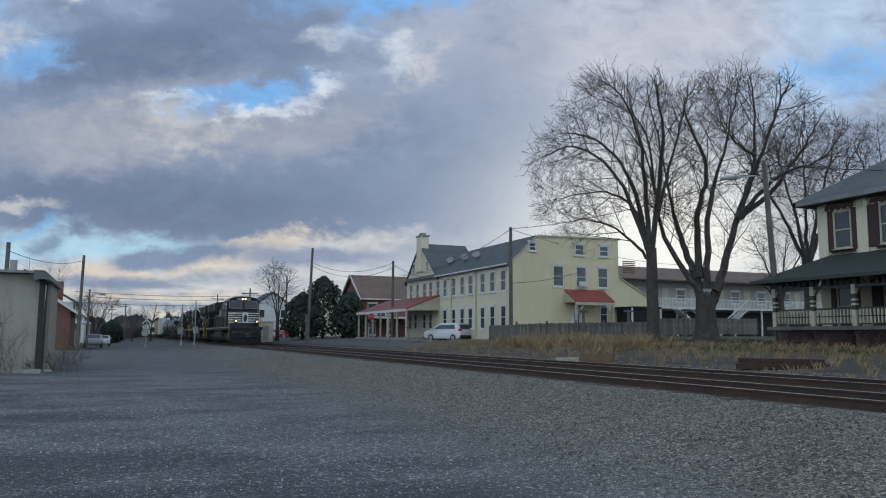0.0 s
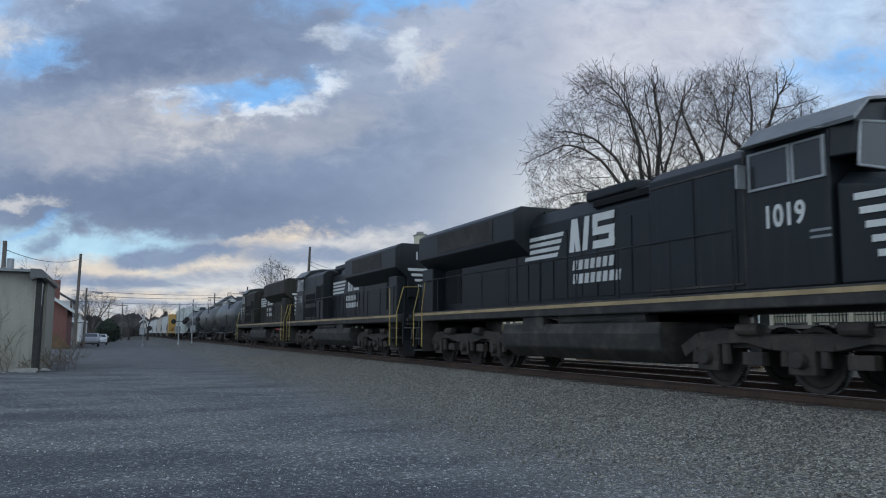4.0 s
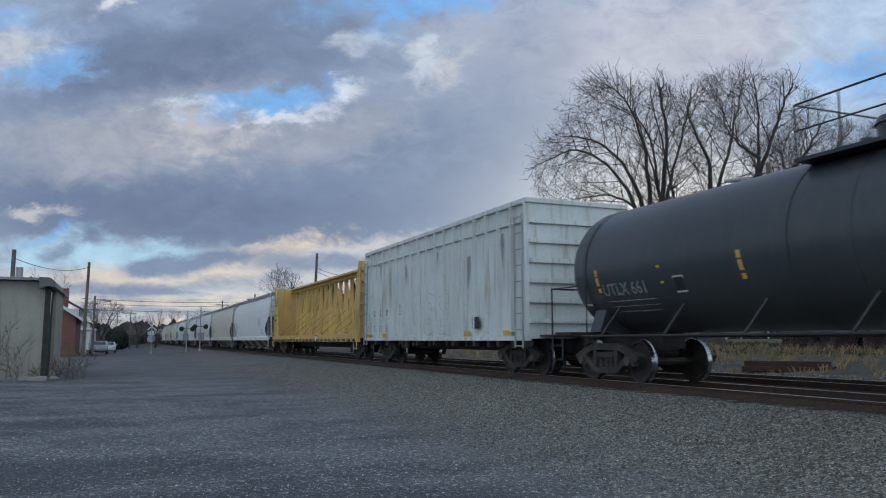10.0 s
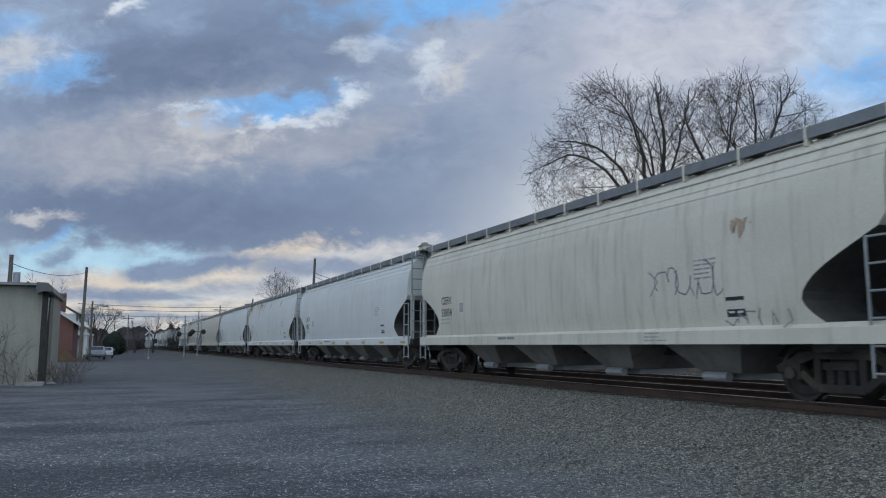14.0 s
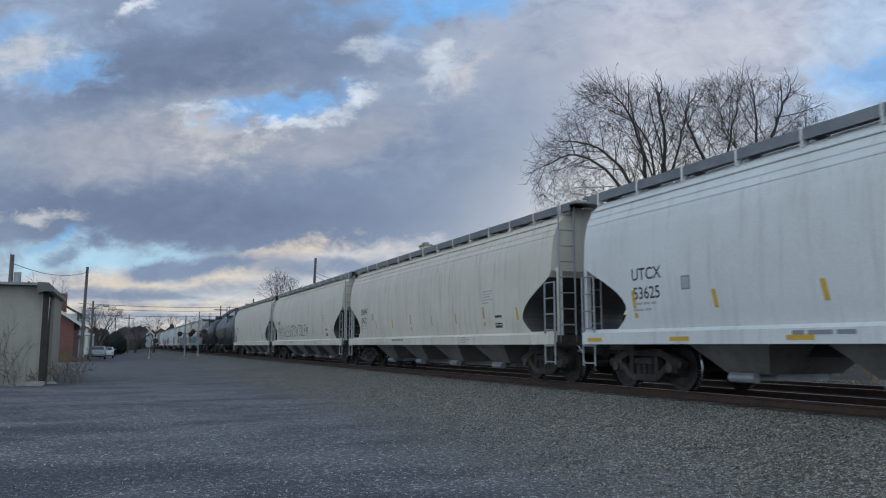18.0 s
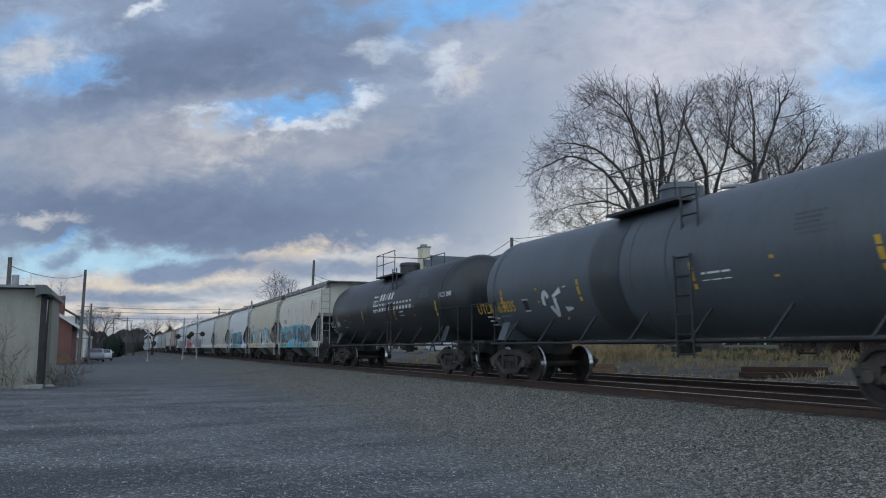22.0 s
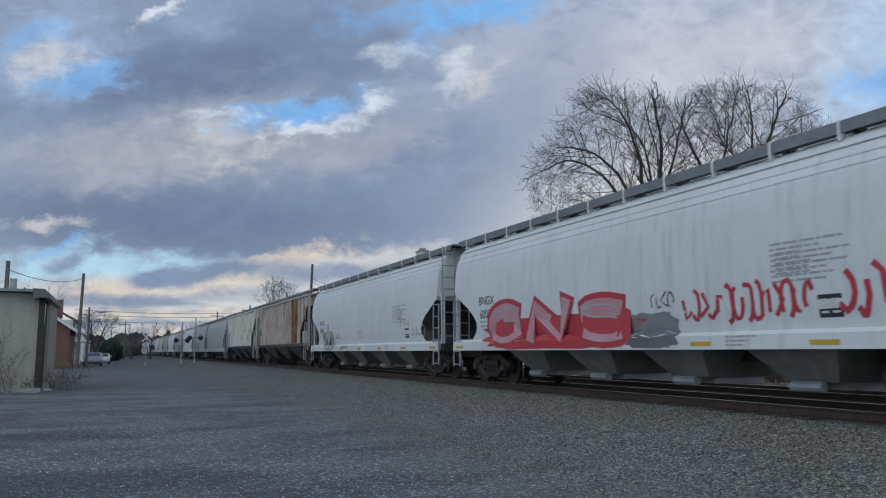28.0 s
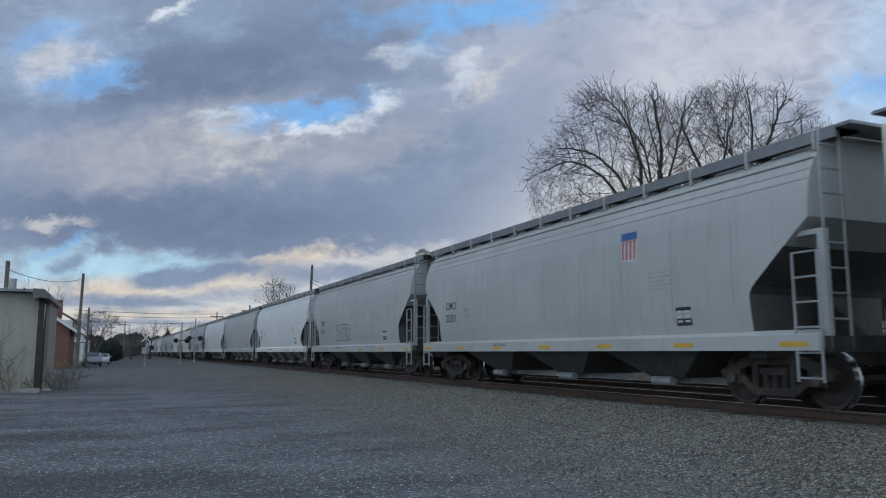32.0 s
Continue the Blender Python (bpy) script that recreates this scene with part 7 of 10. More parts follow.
    short = [
        (C, "short cream hopper with blue and black graffiti lettering", [report("SHPX", "432143"), lambda car, L: [cloud_patch(car, 0.65, 1.70, 8.4, 1.0, M["blue_mark"], HF, 3), cloud_patch(car, 0.3, 1.06, 9.6, 0.30, M["cyan_mark"], HF, 4)] + [cloud_patch(car, y, 1.08, 0.5, 0.22, M["yellow_mark"], HF, 30 + i, 0.007) for i, y in enumerate((4.7, 2.6, -0.4, -2.4, -3.7))], lambda car, L: (spray_word(car, "OLDBOY", 1.15, -3.5, 0.94, 2.10, "dim_mark", "black_mark", HF, 0.115, 0.04, "white_mark"), spray_word(car, "CRU", 4.55, 2.7, 0.96, 1.85, "dim_mark", "black_mark", HF, 0.085, 0.035, "white_mark"), cloud_patch(car, 2.0, 1.45, 1.3, 0.85, M["black_mark"], HF, 5, 0.008), cloud_patch(car, 2.0, 1.45, 1.15, 0.72, M["grey_mark"], HF, 5, 0.012), [part("graffiti_fill", Shape().add([(HF(a, 1.9) - 0.011, a - 0.14, 1.8), (HF(a, 1.9) - 0.011, a + 0.16, 1.8), (HF(a, 2.3) - 0.011, a + 0.08, 2.3)], [(0, 1, 2)]), M["grey_mark"], car, fix=False) for a in (2.35, 1.75)], scribble(car, -2.6, 1.75, 0.9, 0.3, M["white_mark"], HF, 64, 5, 0.03, 0.022)), tag(-4.3, 3.25, 0.8, 0.25, "red_mark", 66, 6, 0.03), rust([(-3.6, 2.9, 0.4, 1.1), (-4.2, 2.8, 0.2, 0.7), (2.4, 3.0, 0.2, 0.5), (0.3, 3.0, 0.15, 0.4)])]),
        ("hopper_tan", "short tan hopper with white graffiti lettering", [report("CRDX", "20327"), lambda car, L: cloud_patch(car, 2.55, 1.75, 0.8, 0.8, M["cyan_mark"], HF, 14), lambda car, L: cloud_patch(car, 3.0, 1.2, 0.7, 0.5, M["orange_mark"], HF, 16), lambda car, L: (cloud_patch(car, -2.6, 1.72, 2.0, 1.0, M["blue_mark"], HF, 15, 0.006), spray_word(car, "MONGOL", 1.9, -2.75, 1.0, 2.28, "white_mark", "black_mark", HF, 0.115, 0.06), scribble(car, -3.3, 1.85, 0.9, 0.5, M["deep_blue_mark"], HF, 67, 4, 0.05, 0.02)), tag(5.2, 3.0, 0.7, 0.9, "black_mark", 65, 4, 0.05), lambda car, L: cloud_patch(car, -3.9, 1.07, 2.2, 0.24, M["rust_stain"], HF, 17), lambda car, L: [streaks(car, y, z, w, h, M["orange_rust"], HF, 500 + i) for i, (y, z, w, h) in enumerate(((-3.3, 1.6, 0.8, 0.7), (-4.2, 1.75, 0.5, 1.0), (-4.5, 1.6, 0.4, 0.8)))]]),
        (W, "short white hopper with teal graffiti", [report("SHPX", "432115"), lambda car, L: [cloud_patch(car, a, b, c, d, M[e], HF, 20 + i, 0.005 + 0.001 * i) for i, (a, b, c, d, e) in enumerate(((0.4, 1.75, 5.4, 0.9, "blue_mark"), (2.6, 1.5, 1.2, 0.7, "cyan_mark"), (-2.1, 1.55, 1.3, 0.9, "deep_blue_mark"), (-1.3, 1.95, 1.2, 0.6, "cyan_mark"), (-2.0, 1.07, 1.5, 0.25, "cyan_mark"), (0.8, 1.05, 3.6, 0.24, "teal_mark"), (3.0, 1.05, 0.7, 0.24, "deep_blue_mark"), (0.9, 2.05, 0.9, 0.3, "deep_blue_mark")))], lambda car, L: (spray_word(car, "ORIST", 3.0, -2.5, 0.95, 2.15, "teal_mark", "black_mark", HF, 0.15, 0.05, "faint_mark"), [cloud_patch(car, y, z, 0.14, 0.12, M["hopper_grey"], HF, 36 + i, 0.022) for i, (y, z) in enumerate(((0.2, 1.95), (-0.1, 1.75), (-1.5, 2.0), (-1.8, 1.85), (-2.1, 1.95), (1.9, 1.3)))]), tag(-3.2, 1.75, 1.5, 0.6, "black_mark", 61, 8, 0.025)]),
        (C, "short cream hopper with dark markings", [report("CRDX", "20411"), tag(1.5, 1.6, 3.0, 0.3, "grey_mark", 62, 6, 0.04)]),
    ]
    for n, (paint, label, marks) in enumerate(short):
        add(hopper(ln(18 + n), paint, label, 2, marks, paint, seed=20 + n), 18 + n)
    later = [
        (W, "white covered hopper with faded blue tag", 4, [report("SHPX", "458425", size=0.44), slashes(7), piece("DRS", 2.5, 1.7, 0.8, "hopper_grey", "deep_blue_mark", None, 0.9, 7)], 0),
        (W, "white covered hopper with large red graffiti", 4, [report("BNGX", "60002"), lambda car, L: (cloud_patch(car, 2.6, 1.35, 7.0, 0.8, M["red_mark"], HF, 8), cloud_patch(car, -1.2, 1.15, 1.6, 0.4, M["dim_mark"], HF, 18), spray_word(car, "GNS", 6.1, -0.7, 0.95, 2.25, "pink_mark", "red_mark", HF, 0.20, 0.13, "hopper_grey")), tag(-1.55, 1.85, 0.7, 0.4, "black_mark", 71, 4, 0.03), tag(-3.6, 1.7, 2.9, 0.7, "red_mark", 72, 14, 0.08), tag(-6.1, 1.75, 1.3, 0.75, "red_mark", 73, 5, 0.10), bars, lambda car, L: cloud_patch(car, -1.2, 1.35, 1.5, 0.6, M["grey_mark"], HF, 9)], 0),
        (W, "white covered hopper with green and black tags", 4, [report("BNGX", "60047"), bars, lambda car, L: (spray_word(car, "VB", 6.4, 4.2, 0.95, 1.85, "hopper_grey", "grey_mark", HF, 0.16, 0.03), cloud_patch(car, 5.85, 1.6, 0.8, 0.5, M["green_mark"], HF, 10, 0.02)), tag(3.5, 1.6, 0.9, 0.3, "black_mark", 75, 5, 0.025), tag(-5.5, 1.95, 1.0, 0.35, "green_mark", 79, 7, 0.03), lambda car, L: small_print(car, -0.1, 1.75, 0.9, 5, M["pink_mark"], HF, 0.075), tag(-6.8, 1.6, 1.4, 0.5, "grey_mark", 76, 4, 0.04)], 0),
        ("hopper_rusty", "rusty pinkish ribbed hopper with white lettering", 3, [ribbed_report([["AE", "X"], ["24", "20", "7"]], gap=0.92), lambda car, L: rust_bays(-5.5 * (L - 2.0) / 18, 2, (L - 2.0) / 18)(car, L), lambda car, L: [streaks(car, L / 2 - 2.2 - 0.98 * i, 3.3, 0.5, 1.4, M["rust_stain"], FLAT_FACE, 420 + i) for i in range(12)], lambda car, L: (small_print(car, -2.9, 3.0, 0.5, 6, M["grey_mark"], FLAT_FACE, 0.1), patch(car, -4.4, 2.0, 0.4, 0.34, M["black_mark"], FLAT_FACE, up=0.009))], 19),
        ("hopper_dirty", "dirty cream ribbed hopper with black tags", 3, [ribbed_report([["U", "P"], ["7", "5", "2"]], "black_mark", 0.36, 0.55), lambda car, L: spray_word(car, "DNAPNX", 5.3, 1.2, 1.45, 2.25, None, "black_mark", FLAT_FACE, 0.05, 0.0), lambda car, L: (patch(car, -4.25, 3.15, 0.5, 0.42, M["deep_blue_mark"], FLAT_FACE, "emblem_plate"), patch(car, -4.25, 3.2, 0.38, 0.06, M["white_mark"], FLAT_FACE, "word_bar", up=0.008), patch(car, -4.25, 3.08, 0.38, 0.06, M["white_mark"], FLAT_FACE, "word_bar", up=0.008), patch(car, -4.25, 2.75, 0.46, 0.34, M["white_mark"], FLAT_FACE, "emblem_block"), patch(car, -5.35, 1.75, 0.42, 0.44, M["green_mark"], FLAT_FACE, "sticker"), patch(car, -5.35, 1.66, 0.3, 0.12, M["red_mark"], FLAT_FACE, "sticker_print", up=0.008)), tag(-4.4, 2.05, 0.4, 0.4, "black_mark", 78, 4, 0.09), lambda car, L: [streaks(car, y, 1.9, 0.5, 1.0, M["rust_stain"], FLAT_FACE, 430 + i) for i, y in enumerate((-2.6, -3.5, -5.0, -5.9, 6.2))], lambda car, L: [scribble(car, y, 1.7, 0.5, 0.45, M["pink_mark"], FLAT_FACE, 440 + i, 4, 0.05) for i, y in enumerate((-2.7, -3.5, -5.2))]], 18),
        (G, "grey smooth covered hopper with shield emblem", 3, [report("CMO", "20201"), shield(-3.4, 3.03, 0.52)], 0),
        (G, "grey covered hopper with purple-black tag", 3, [report("CMO", "20118"), piece("HYFER", 1.5, 1.75, 0.9, "hopper_grey", "black_mark", None, 0.9, 11)], 0),
        (W, "white covered hopper in the middle of the train", 4, [report("CBFX", "470112")], 0),
    ]
    for n, (paint, label, bays, marks, ribs) in enumerate(later):
        if ribs:
            add(ribbed_hopper(ln(22 + n), paint, "rusty_post" if paint == "hopper_rusty" else "dirty_post", label, ribs, marks), 22 + n)
        else:
            add(hopper(ln(22 + n), paint, label, bays, marks, paint, seed=40 + n, angular=n in (5, 6)), 22 + n)
    # the tail, a few cars repeated
    base = {p: None for p in (W, G, C)}
    for n in range(30, len(J) - 1):
        p = (G, W, G, C, W, G)[n % 6]
        if base[p] is None:
            base[p] = hopper(ln(n), p, "covered hopper far back in the train", 4, [report("CRDX", "7719")], p, seed=90)
            add(base[p], n)
        else:
            add(copy_thing(base[p], Matrix()), n)


build_train()
# ---- the place round the line ----
M["stucco_yellow"] = surf("stucco_yellow", (0.72, 0.63, 0.41), (0.67, 0.58, 0.38), 0.85, 0, 0.5, 30, 0.25, dirt=(0.46, 0.40, 0.27), amount=0.3)
M["stucco_cream"] = surf("stucco_cream", (0.70, 0.64, 0.48), (0.64, 0.58, 0.43), 0.85, 0, 0.5, 30, 0.25, dirt=(0.36, 0.33, 0.25), amount=0.3)
M["trim_cream"] = surf("trim_cream", (0.50, 0.46, 0.35), None, 0.7, bump=0.1)
M["white_paint"] = surf("white_paint", (0.66, 0.66, 0.64), (0.58, 0.58, 0.57), 0.6, bump=0.1)
# greyish beige, darkened further to hold the shadow under the balcony
M["motel_wall_shaded"] = surf("motel_wall_shaded", (0.36, 0.33, 0.30), (0.30, 0.28, 0.26), 0.8, 0, 0.6, 20, 0.2, dirt=(0.2, 0.18, 0.16), amount=0.3)
M["slate_roof"] = surf("slate_roof", (0.085, 0.098, 0.108), (0.115, 0.128, 0.135), 0.8, 0, 0.8, 12, 0.5, 0.01, dirt=(0.06, 0.065, 0.07), amount=0.5)
M["brown_roof"] = surf("brown_roof", (0.20, 0.145, 0.115), (0.16, 0.115, 0.095), 0.9, 0, 0.8, 12, 0.5, 0.01)
M["red_metal"] = surf("red_metal", (0.27, 0.055, 0.042), (0.21, 0.048, 0.038), 0.55, 0, 0.8, 20, 0.15)
M["green_roof"] = surf("green_roof", (0.020, 0.028, 0.026), (0.030, 0.038, 0.034), 0.75, 0, 1, 12, 0.4, 0.01)
M["dark_trim"] = surf("dark_trim", (0.055, 0.022, 0.022), (0.04, 0.018, 0.018), 0.6, bump=0.1)
M["green_trim"] = surf("green_trim", (0.035, 0.045, 0.038), None, 0.6, bump=0.1)
M["fence_wood"] = surf("fence_wood", (0.16, 0.145, 0.13), (0.11, 0.098, 0.088), 0.9, 0, 2, 16, 0.6, 0.008, vary=0.25)
M["pole_wood"] = surf("pole_wood", (0.15, 0.13, 0.115), (0.10, 0.088, 0.078), 0.9, 0, 1.2, 14, 0.6, 0.008)
M["bark"] = surf("bark", (0.050, 0.042, 0.038), (0.080, 0.068, 0.060), 0.95, 0, 2.5, 12, 0.9, 0.02)
M["brush"] = surf("brush", (0.10, 0.078, 0.058), (0.14, 0.11, 0.08), 0.95, 0, 3, 10, 0.2)
M["far_wood"] = surf("far_wood", (0.070, 0.060, 0.056), (0.10, 0.088, 0.078), 0.95, 0, 0.05, 0.6, 0.2)
M["needle"] = surf("needle", (0.020, 0.032, 0.022), (0.035, 0.048, 0.032), 0.9, 0, 1.5, 8, 0.3)
M["dry_grass"] = surf("dry_grass", (0.33, 0.24, 0.13), (0.20, 0.145, 0.08), 0.95, 0, 2, 9, 0.1)
M["green_grass"] = surf("green_grass", (0.055, 0.065, 0.028), (0.09, 0.085, 0.04), 0.95, 0, 2, 9, 0.1)
M["shed_wall"] = surf("shed_wall", (0.33, 0.31, 0.26), (0.28, 0.27, 0.23), 0.85, 0, 0.9, 22, 0.3, dirt=(0.17, 0.155, 0.13), amount=0.55)
M["concrete"] = surf("concrete", (0.30, 0.29, 0.27), (0.22, 0.215, 0.20), 0.9, 0, 1, 20, 0.4)
M["pane"] = glass("pane", (0.035, 0.04, 0.045), 0.05)
# near-black that stands in for shade in gaps and under floors
M["painted_shade"] = surf("painted_shade", (0.02, 0.02, 0.02), None, 0.9, bump=0)
M["wire"] = plain("wire", (0.02, 0.02, 0.022), 0.6)
M["car_white"] = surf("car_white", (0.62, 0.63, 0.64), (0.58, 0.59, 0.60), 0.3, 0, 0.8, 40, 0.02, coat=0.6)
M["car_red"] = surf("car_red", (0.32, 0.02, 0.025), None, 0.3, 0, 0.8, 40, 0.02, coat=0.6)
M["car_silver"] = surf("car_silver", (0.30, 0.32, 0.34), None, 0.3, 0.5, 0.8, 40, 0.02, coat=0.6)
M["tyre"] = plain("tyre", (0.02, 0.02, 0.02), 0.85)
M["tail_red"] = plain("tail_red", (0.30, 0.02, 0.02), 0.25)
M["sign_red"] = plain("sign_red", (0.40, 0.03, 0.03), 0.5)


def brick_material():
    m, k, p = blank("brick_wall")
    o = k.place()
    x, y, z = k.split(o)
    b = k.n.new("ShaderNodeTexBrick")
    k.put(b.inputs["Vector"], k.join(k.math("ADD", x, y), z))
    b.inputs["Scale"].default_value = 1.0
    b.inputs["Brick Width"].default_value, b.inputs["Row Height"].default_value, b.inputs["Mortar Size"].default_value = 0.21, 0.075, 0.008
    b.inputs["Color1"].default_value, b.inputs["Color2"].default_value, b.inputs["Mortar"].default_value = (0.20, 0.058, 0.045, 1), (0.15, 0.045, 0.036, 1), (0.24, 0.19, 0.17, 1)
    k.put(p.inputs["Base Color"], k.mix(k.math("MULTIPLY", k.noise(o, 0.8, 5), 0.5), b.outputs[0], (0.11, 0.045, 0.04)))
    p.inputs["Roughness"].default_value = 0.85
    return m


M["brick"] = brick_material()


def sash(parent, wall, a, z0, w, h, at, trim="white_paint", proud=0.05, lintel=True):
    """A sash window on a wall that faces -x (wall 'x', a along y) or -y (wall 'y', a along x)."""
    def b(s, a0, a1, za, zb, d0, d1):
        if wall == "x":
            s.box(at - d1, a0, za, at - d0, a1, zb)
        else:
            s.box(a0, at - d1, za, a1, at - d0, zb)
        return s
    fr = Shape()
    t = 0.09
    for q in ((a - w / 2, a - w / 2 + t, z0, z0 + h), (a + w / 2 - t, a + w / 2, z0, z0 + h), (a - w / 2 + t, a + w / 2 - t, z0, z0 + t), (a - w / 2 + t, a + w / 2 - t, z0 + h - t, z0 + h), (a - w / 2 + t, a + w / 2 - t, z0 + h / 2 - 0.03, z0 + h / 2 + 0.03)):
        b(fr, *q, -0.06, proud)
    win = part("window", fr, M[trim], parent)
    part("pane", b(b(Shape(), a - w / 2 + t, a + w / 2 - t, z0 + t, z0 + h / 2 - 0.03, -0.04, 0.005), a - w / 2 + t, a + w / 2 - t, z0 + h / 2 + 0.03, z0 + h - t, -0.04, 0.012), M["pane"], win)
    part("window_sill", b(Shape(), a - w / 2 - 0.08, a + w / 2 + 0.08, z0 - 0.10, z0, 0.0, proud + 0.06), M[trim], win)
    if lintel:
        part("lintel", b(Shape(), a - w / 2 - 0.1, a + w / 2 + 0.1, z0 + h, z0 + h + 0.13, 0.0, proud + 0.03), M[trim], win)
    return win


def yellow_house():
    h = thing("yellow_house", "long yellow stucco house with grey roof and red porch roofs", "house")
    x0, y0, x1, y1, g = 29.35, 55.0, 39.8, 79.2, 1.0
    part("wall", Shape().prism([(x0, g), (x1, g), (x1, 9.80), (31.75, 9.70), (x0, 7.55)], y0, y1), M["stucco_cream"], h, "pale cream stucco side wall")
    part("gable_wall", Shape().prism([(x0 - 0.01, g), (x1 + 0.01, g), (x1 + 0.01, 9.86), (31.75, 9.76), (x0 - 0.01, 7.6)], y0 - 0.06, y0), M["stucco_yellow"], h, "yellow stucco gable wall")
    roof = Shape().prism([(x0 - 0.35, 7.42), (31.75, 9.86), (x1 + 0.15, 9.98), (x1 + 0.15, 9.88), (31.75, 9.74), (x0 - 0.35, 7.28)], y0 - 0.05, y1 + 0.1)
    part("roof", roof, M["slate_roof"], h, "grey slate roof")
    part("roof_edge", Shape().prism([(x0 - 0.1, 7.6), (31.75, 9.88), (x1 + 0.2, 10.02), (x1 + 0.2, 9.86), (31.78, 9.72), (x0 - 0.1, 7.42)], y0 - 0.14, y0 - 0.06), M["trim_cream"], h)
    part("gutter", Shape().tube((x0 - 0.38, y0, 7.36), (x0 - 0.38, 70.4, 7.36), 0.07, None, 8), M["white_paint"], h)
    # cross gable towards the line
    part("cross_gable", Shape().prism([(70.4, 7.4), (79.2, 7.4), (75.1, 11.0)], x0 - 0.03, 33.0, "x"), M["stucco_cream"], h)
    part("cross_roof", Shape().prism([(70.0, 7.15), (75.1, 11.2), (79.6, 7.15), (79.6, 7.0), (75.1, 11.02), (70.0, 7.0)], x0 - 0.2, 34.5, "x"), M["slate_roof"], h)
    ch = part("chimney", Shape().box(x0 - 0.25, 74.4, 8.2, x0 + 0.6, 75.8, 11.9), M["stucco_cream"], h, bevel=0.02)
    part("chimney_cap", Shape().box(x0 - 0.32, 74.3, 11.9, x0 + 0.67, 75.9, 12.05).box(x0 - 0.1, 74.7, 12.05, x0 + 0.4, 75.5, 12.3), M["concrete"], ch)
    for y in (56.3, 58.3, 60.2, 62.7, 64.5, 66.4, 68.5, 70.3, 72.2, 73.9, 75.9, 77.8):
        sash(h, "x", y, 5.25, 0.95, 1.75, x0)
    for y in (56.3, 58.3, 60.2, 62.7, 64.5, 66.4, 68.5):
        sash(h, "x", y, 2.15, 0.95, 1.9, x0)
    for y in (72.2, 73.9, 76.4, 78.0):
        sash(h, "x", y, 2.2, 0.85, 1.6, x0)
    for y in (73.2, 77.0):
        sash(h, "x", y, 8.1, 0.6, 1.1, x0 - 0.03)
    for x, z, w, hh in ((33.75, 5.65, 1.05, 1.75), (36.0, 5.65, 1.05, 1.75), (38.15, 5.65, 1.05, 1.75), (35.85, 8.35, 0.95, 0.95), (38.3, 8.35, 0.95, 0.95), (31.3, 8.5, 0.7, 0.75), (38.2, 2.3, 0.8, 2.2)):
        sash(h, "y", x, z, w, hh, y0 - 0.06)
    part("air_conditioner", Shape().box(35.7, y0 - 0.5, 5.72, 36.35, y0 - 0.1, 6.12), M["white_paint"], h, bevel=0.02)
    for y in (61.5, 66.9):
        part("downpipe", Shape().tube((x0 - 0.08, y, 1.2), (x0 - 0.08, y, 7.3), 0.05, None, 8), M["trim_cream"], h)
    for y in (63.0, 65.5, 69.0):
        d = part("satellite_dish", Shape().tube((30.1, y, 8.3), (30.0, y - 0.1, 8.75), 0.03, None, 6).tube((29.95, y - 0.15, 8.9), (29.90, y - 0.22, 8.95), 0.42, 0.36, 16), M["walk_grey"], h)
    # track-side porch with red roof
    part("porch_roof", Shape().prism([(25.7, 4.15), (x0, 5.55), (x0, 5.42), (25.7, 4.02)], 69.8, 86.0), M["red_metal"], h, "dull red porch roof")
    part("porch_gable", Shape().prism([(25.7, 4.05), (x0, 5.45), (x0, 4.0), (25.7, 3.95)], 69.82, 69.95), M["trim_cream"], h)
    part("porch_fascia", Shape().box(25.62, 69.75, 3.86, 25.72, 86.0, 4.12), M["white_paint"], h)
    for y in (70.0, 72.6, 75.2, 77.8, 80.4, 83.0, 85.7):
        part("porch_post", Shape().box(25.8, y - 0.08, 1.0, 25.96, y + 0.08, 4.0), M["trim_cream"], h)
    part("porch_floor", Shape().box(25.6, 69.8, 0.9, x0, 86.0, 1.35), M["concrete"], h)
    part("stair_rail", Shape().pipe([(25.9, 69.2, 1.2), (25.9, 69.2, 2.3), (25.9, 72.0, 2.5), (25.9, 72.0, 1.3)], 0.03), M["wire"], h)
    # gable door with its small porch
    part("door", Shape().box(35.0, y0 - 0.12, 1.4, 35.95, y0 - 0.06, 3.75), M["white_paint"], h)
    part("door_pane", Shape().box(35.25, y0 - 0.14, 2.5, 35.7, y0 - 0.12, 3.5), M["pane"], h)
    part("door_hood", Shape().prism([(y0 - 0.06, 5.45), (y0 - 1.7, 4.45), (y0 - 1.7, 4.33), (y0 - 0.06, 5.33)], 34.35, 38.2, "x"), M["red_metal"], h, "red door hood roof")
    part("hood_fascia", Shape().box(34.35, y0 - 1.72, 4.1, 38.2, y0 - 1.64, 4.34).prism([(y0 - 0.06, 5.33), (y0 - 1.7, 4.33), (y0 - 0.06, 4.33)], 34.38, 34.46, "x"), M["trim_cream"], h)
    for x in (34.5, 38.05):
        part("hood_post", Shape().box(x - 0.08, y0 - 1.66, 1.3, x + 0.08, y0 - 1.5, 4.2), M["trim_cream"], h)
        br = Shape()
        br.tube((x, y0 - 1.58, 3.3), (x + (0.8 if x < 36 else -0.8), y0 - 1.58, 4.15), 0.05, None, 6)
        part("hood_brace", br, M["trim_cream"], h)
    # lean-to, and a shelter whose inside shade is a solid near-black box
    part("lean_to", Shape().prism([(x1, 1.2), (43.2, 1.2), (43.2, 4.75), (x1, 6.6)], y0, 64.0), M["stucco_yellow"], h)
    part("lean_to_roof", Shape().prism([(x1, 6.75), (43.4, 4.8), (43.4, 4.68), (x1, 6.6)], y0 - 0.1, 64.1), M["trim_cream"], h)
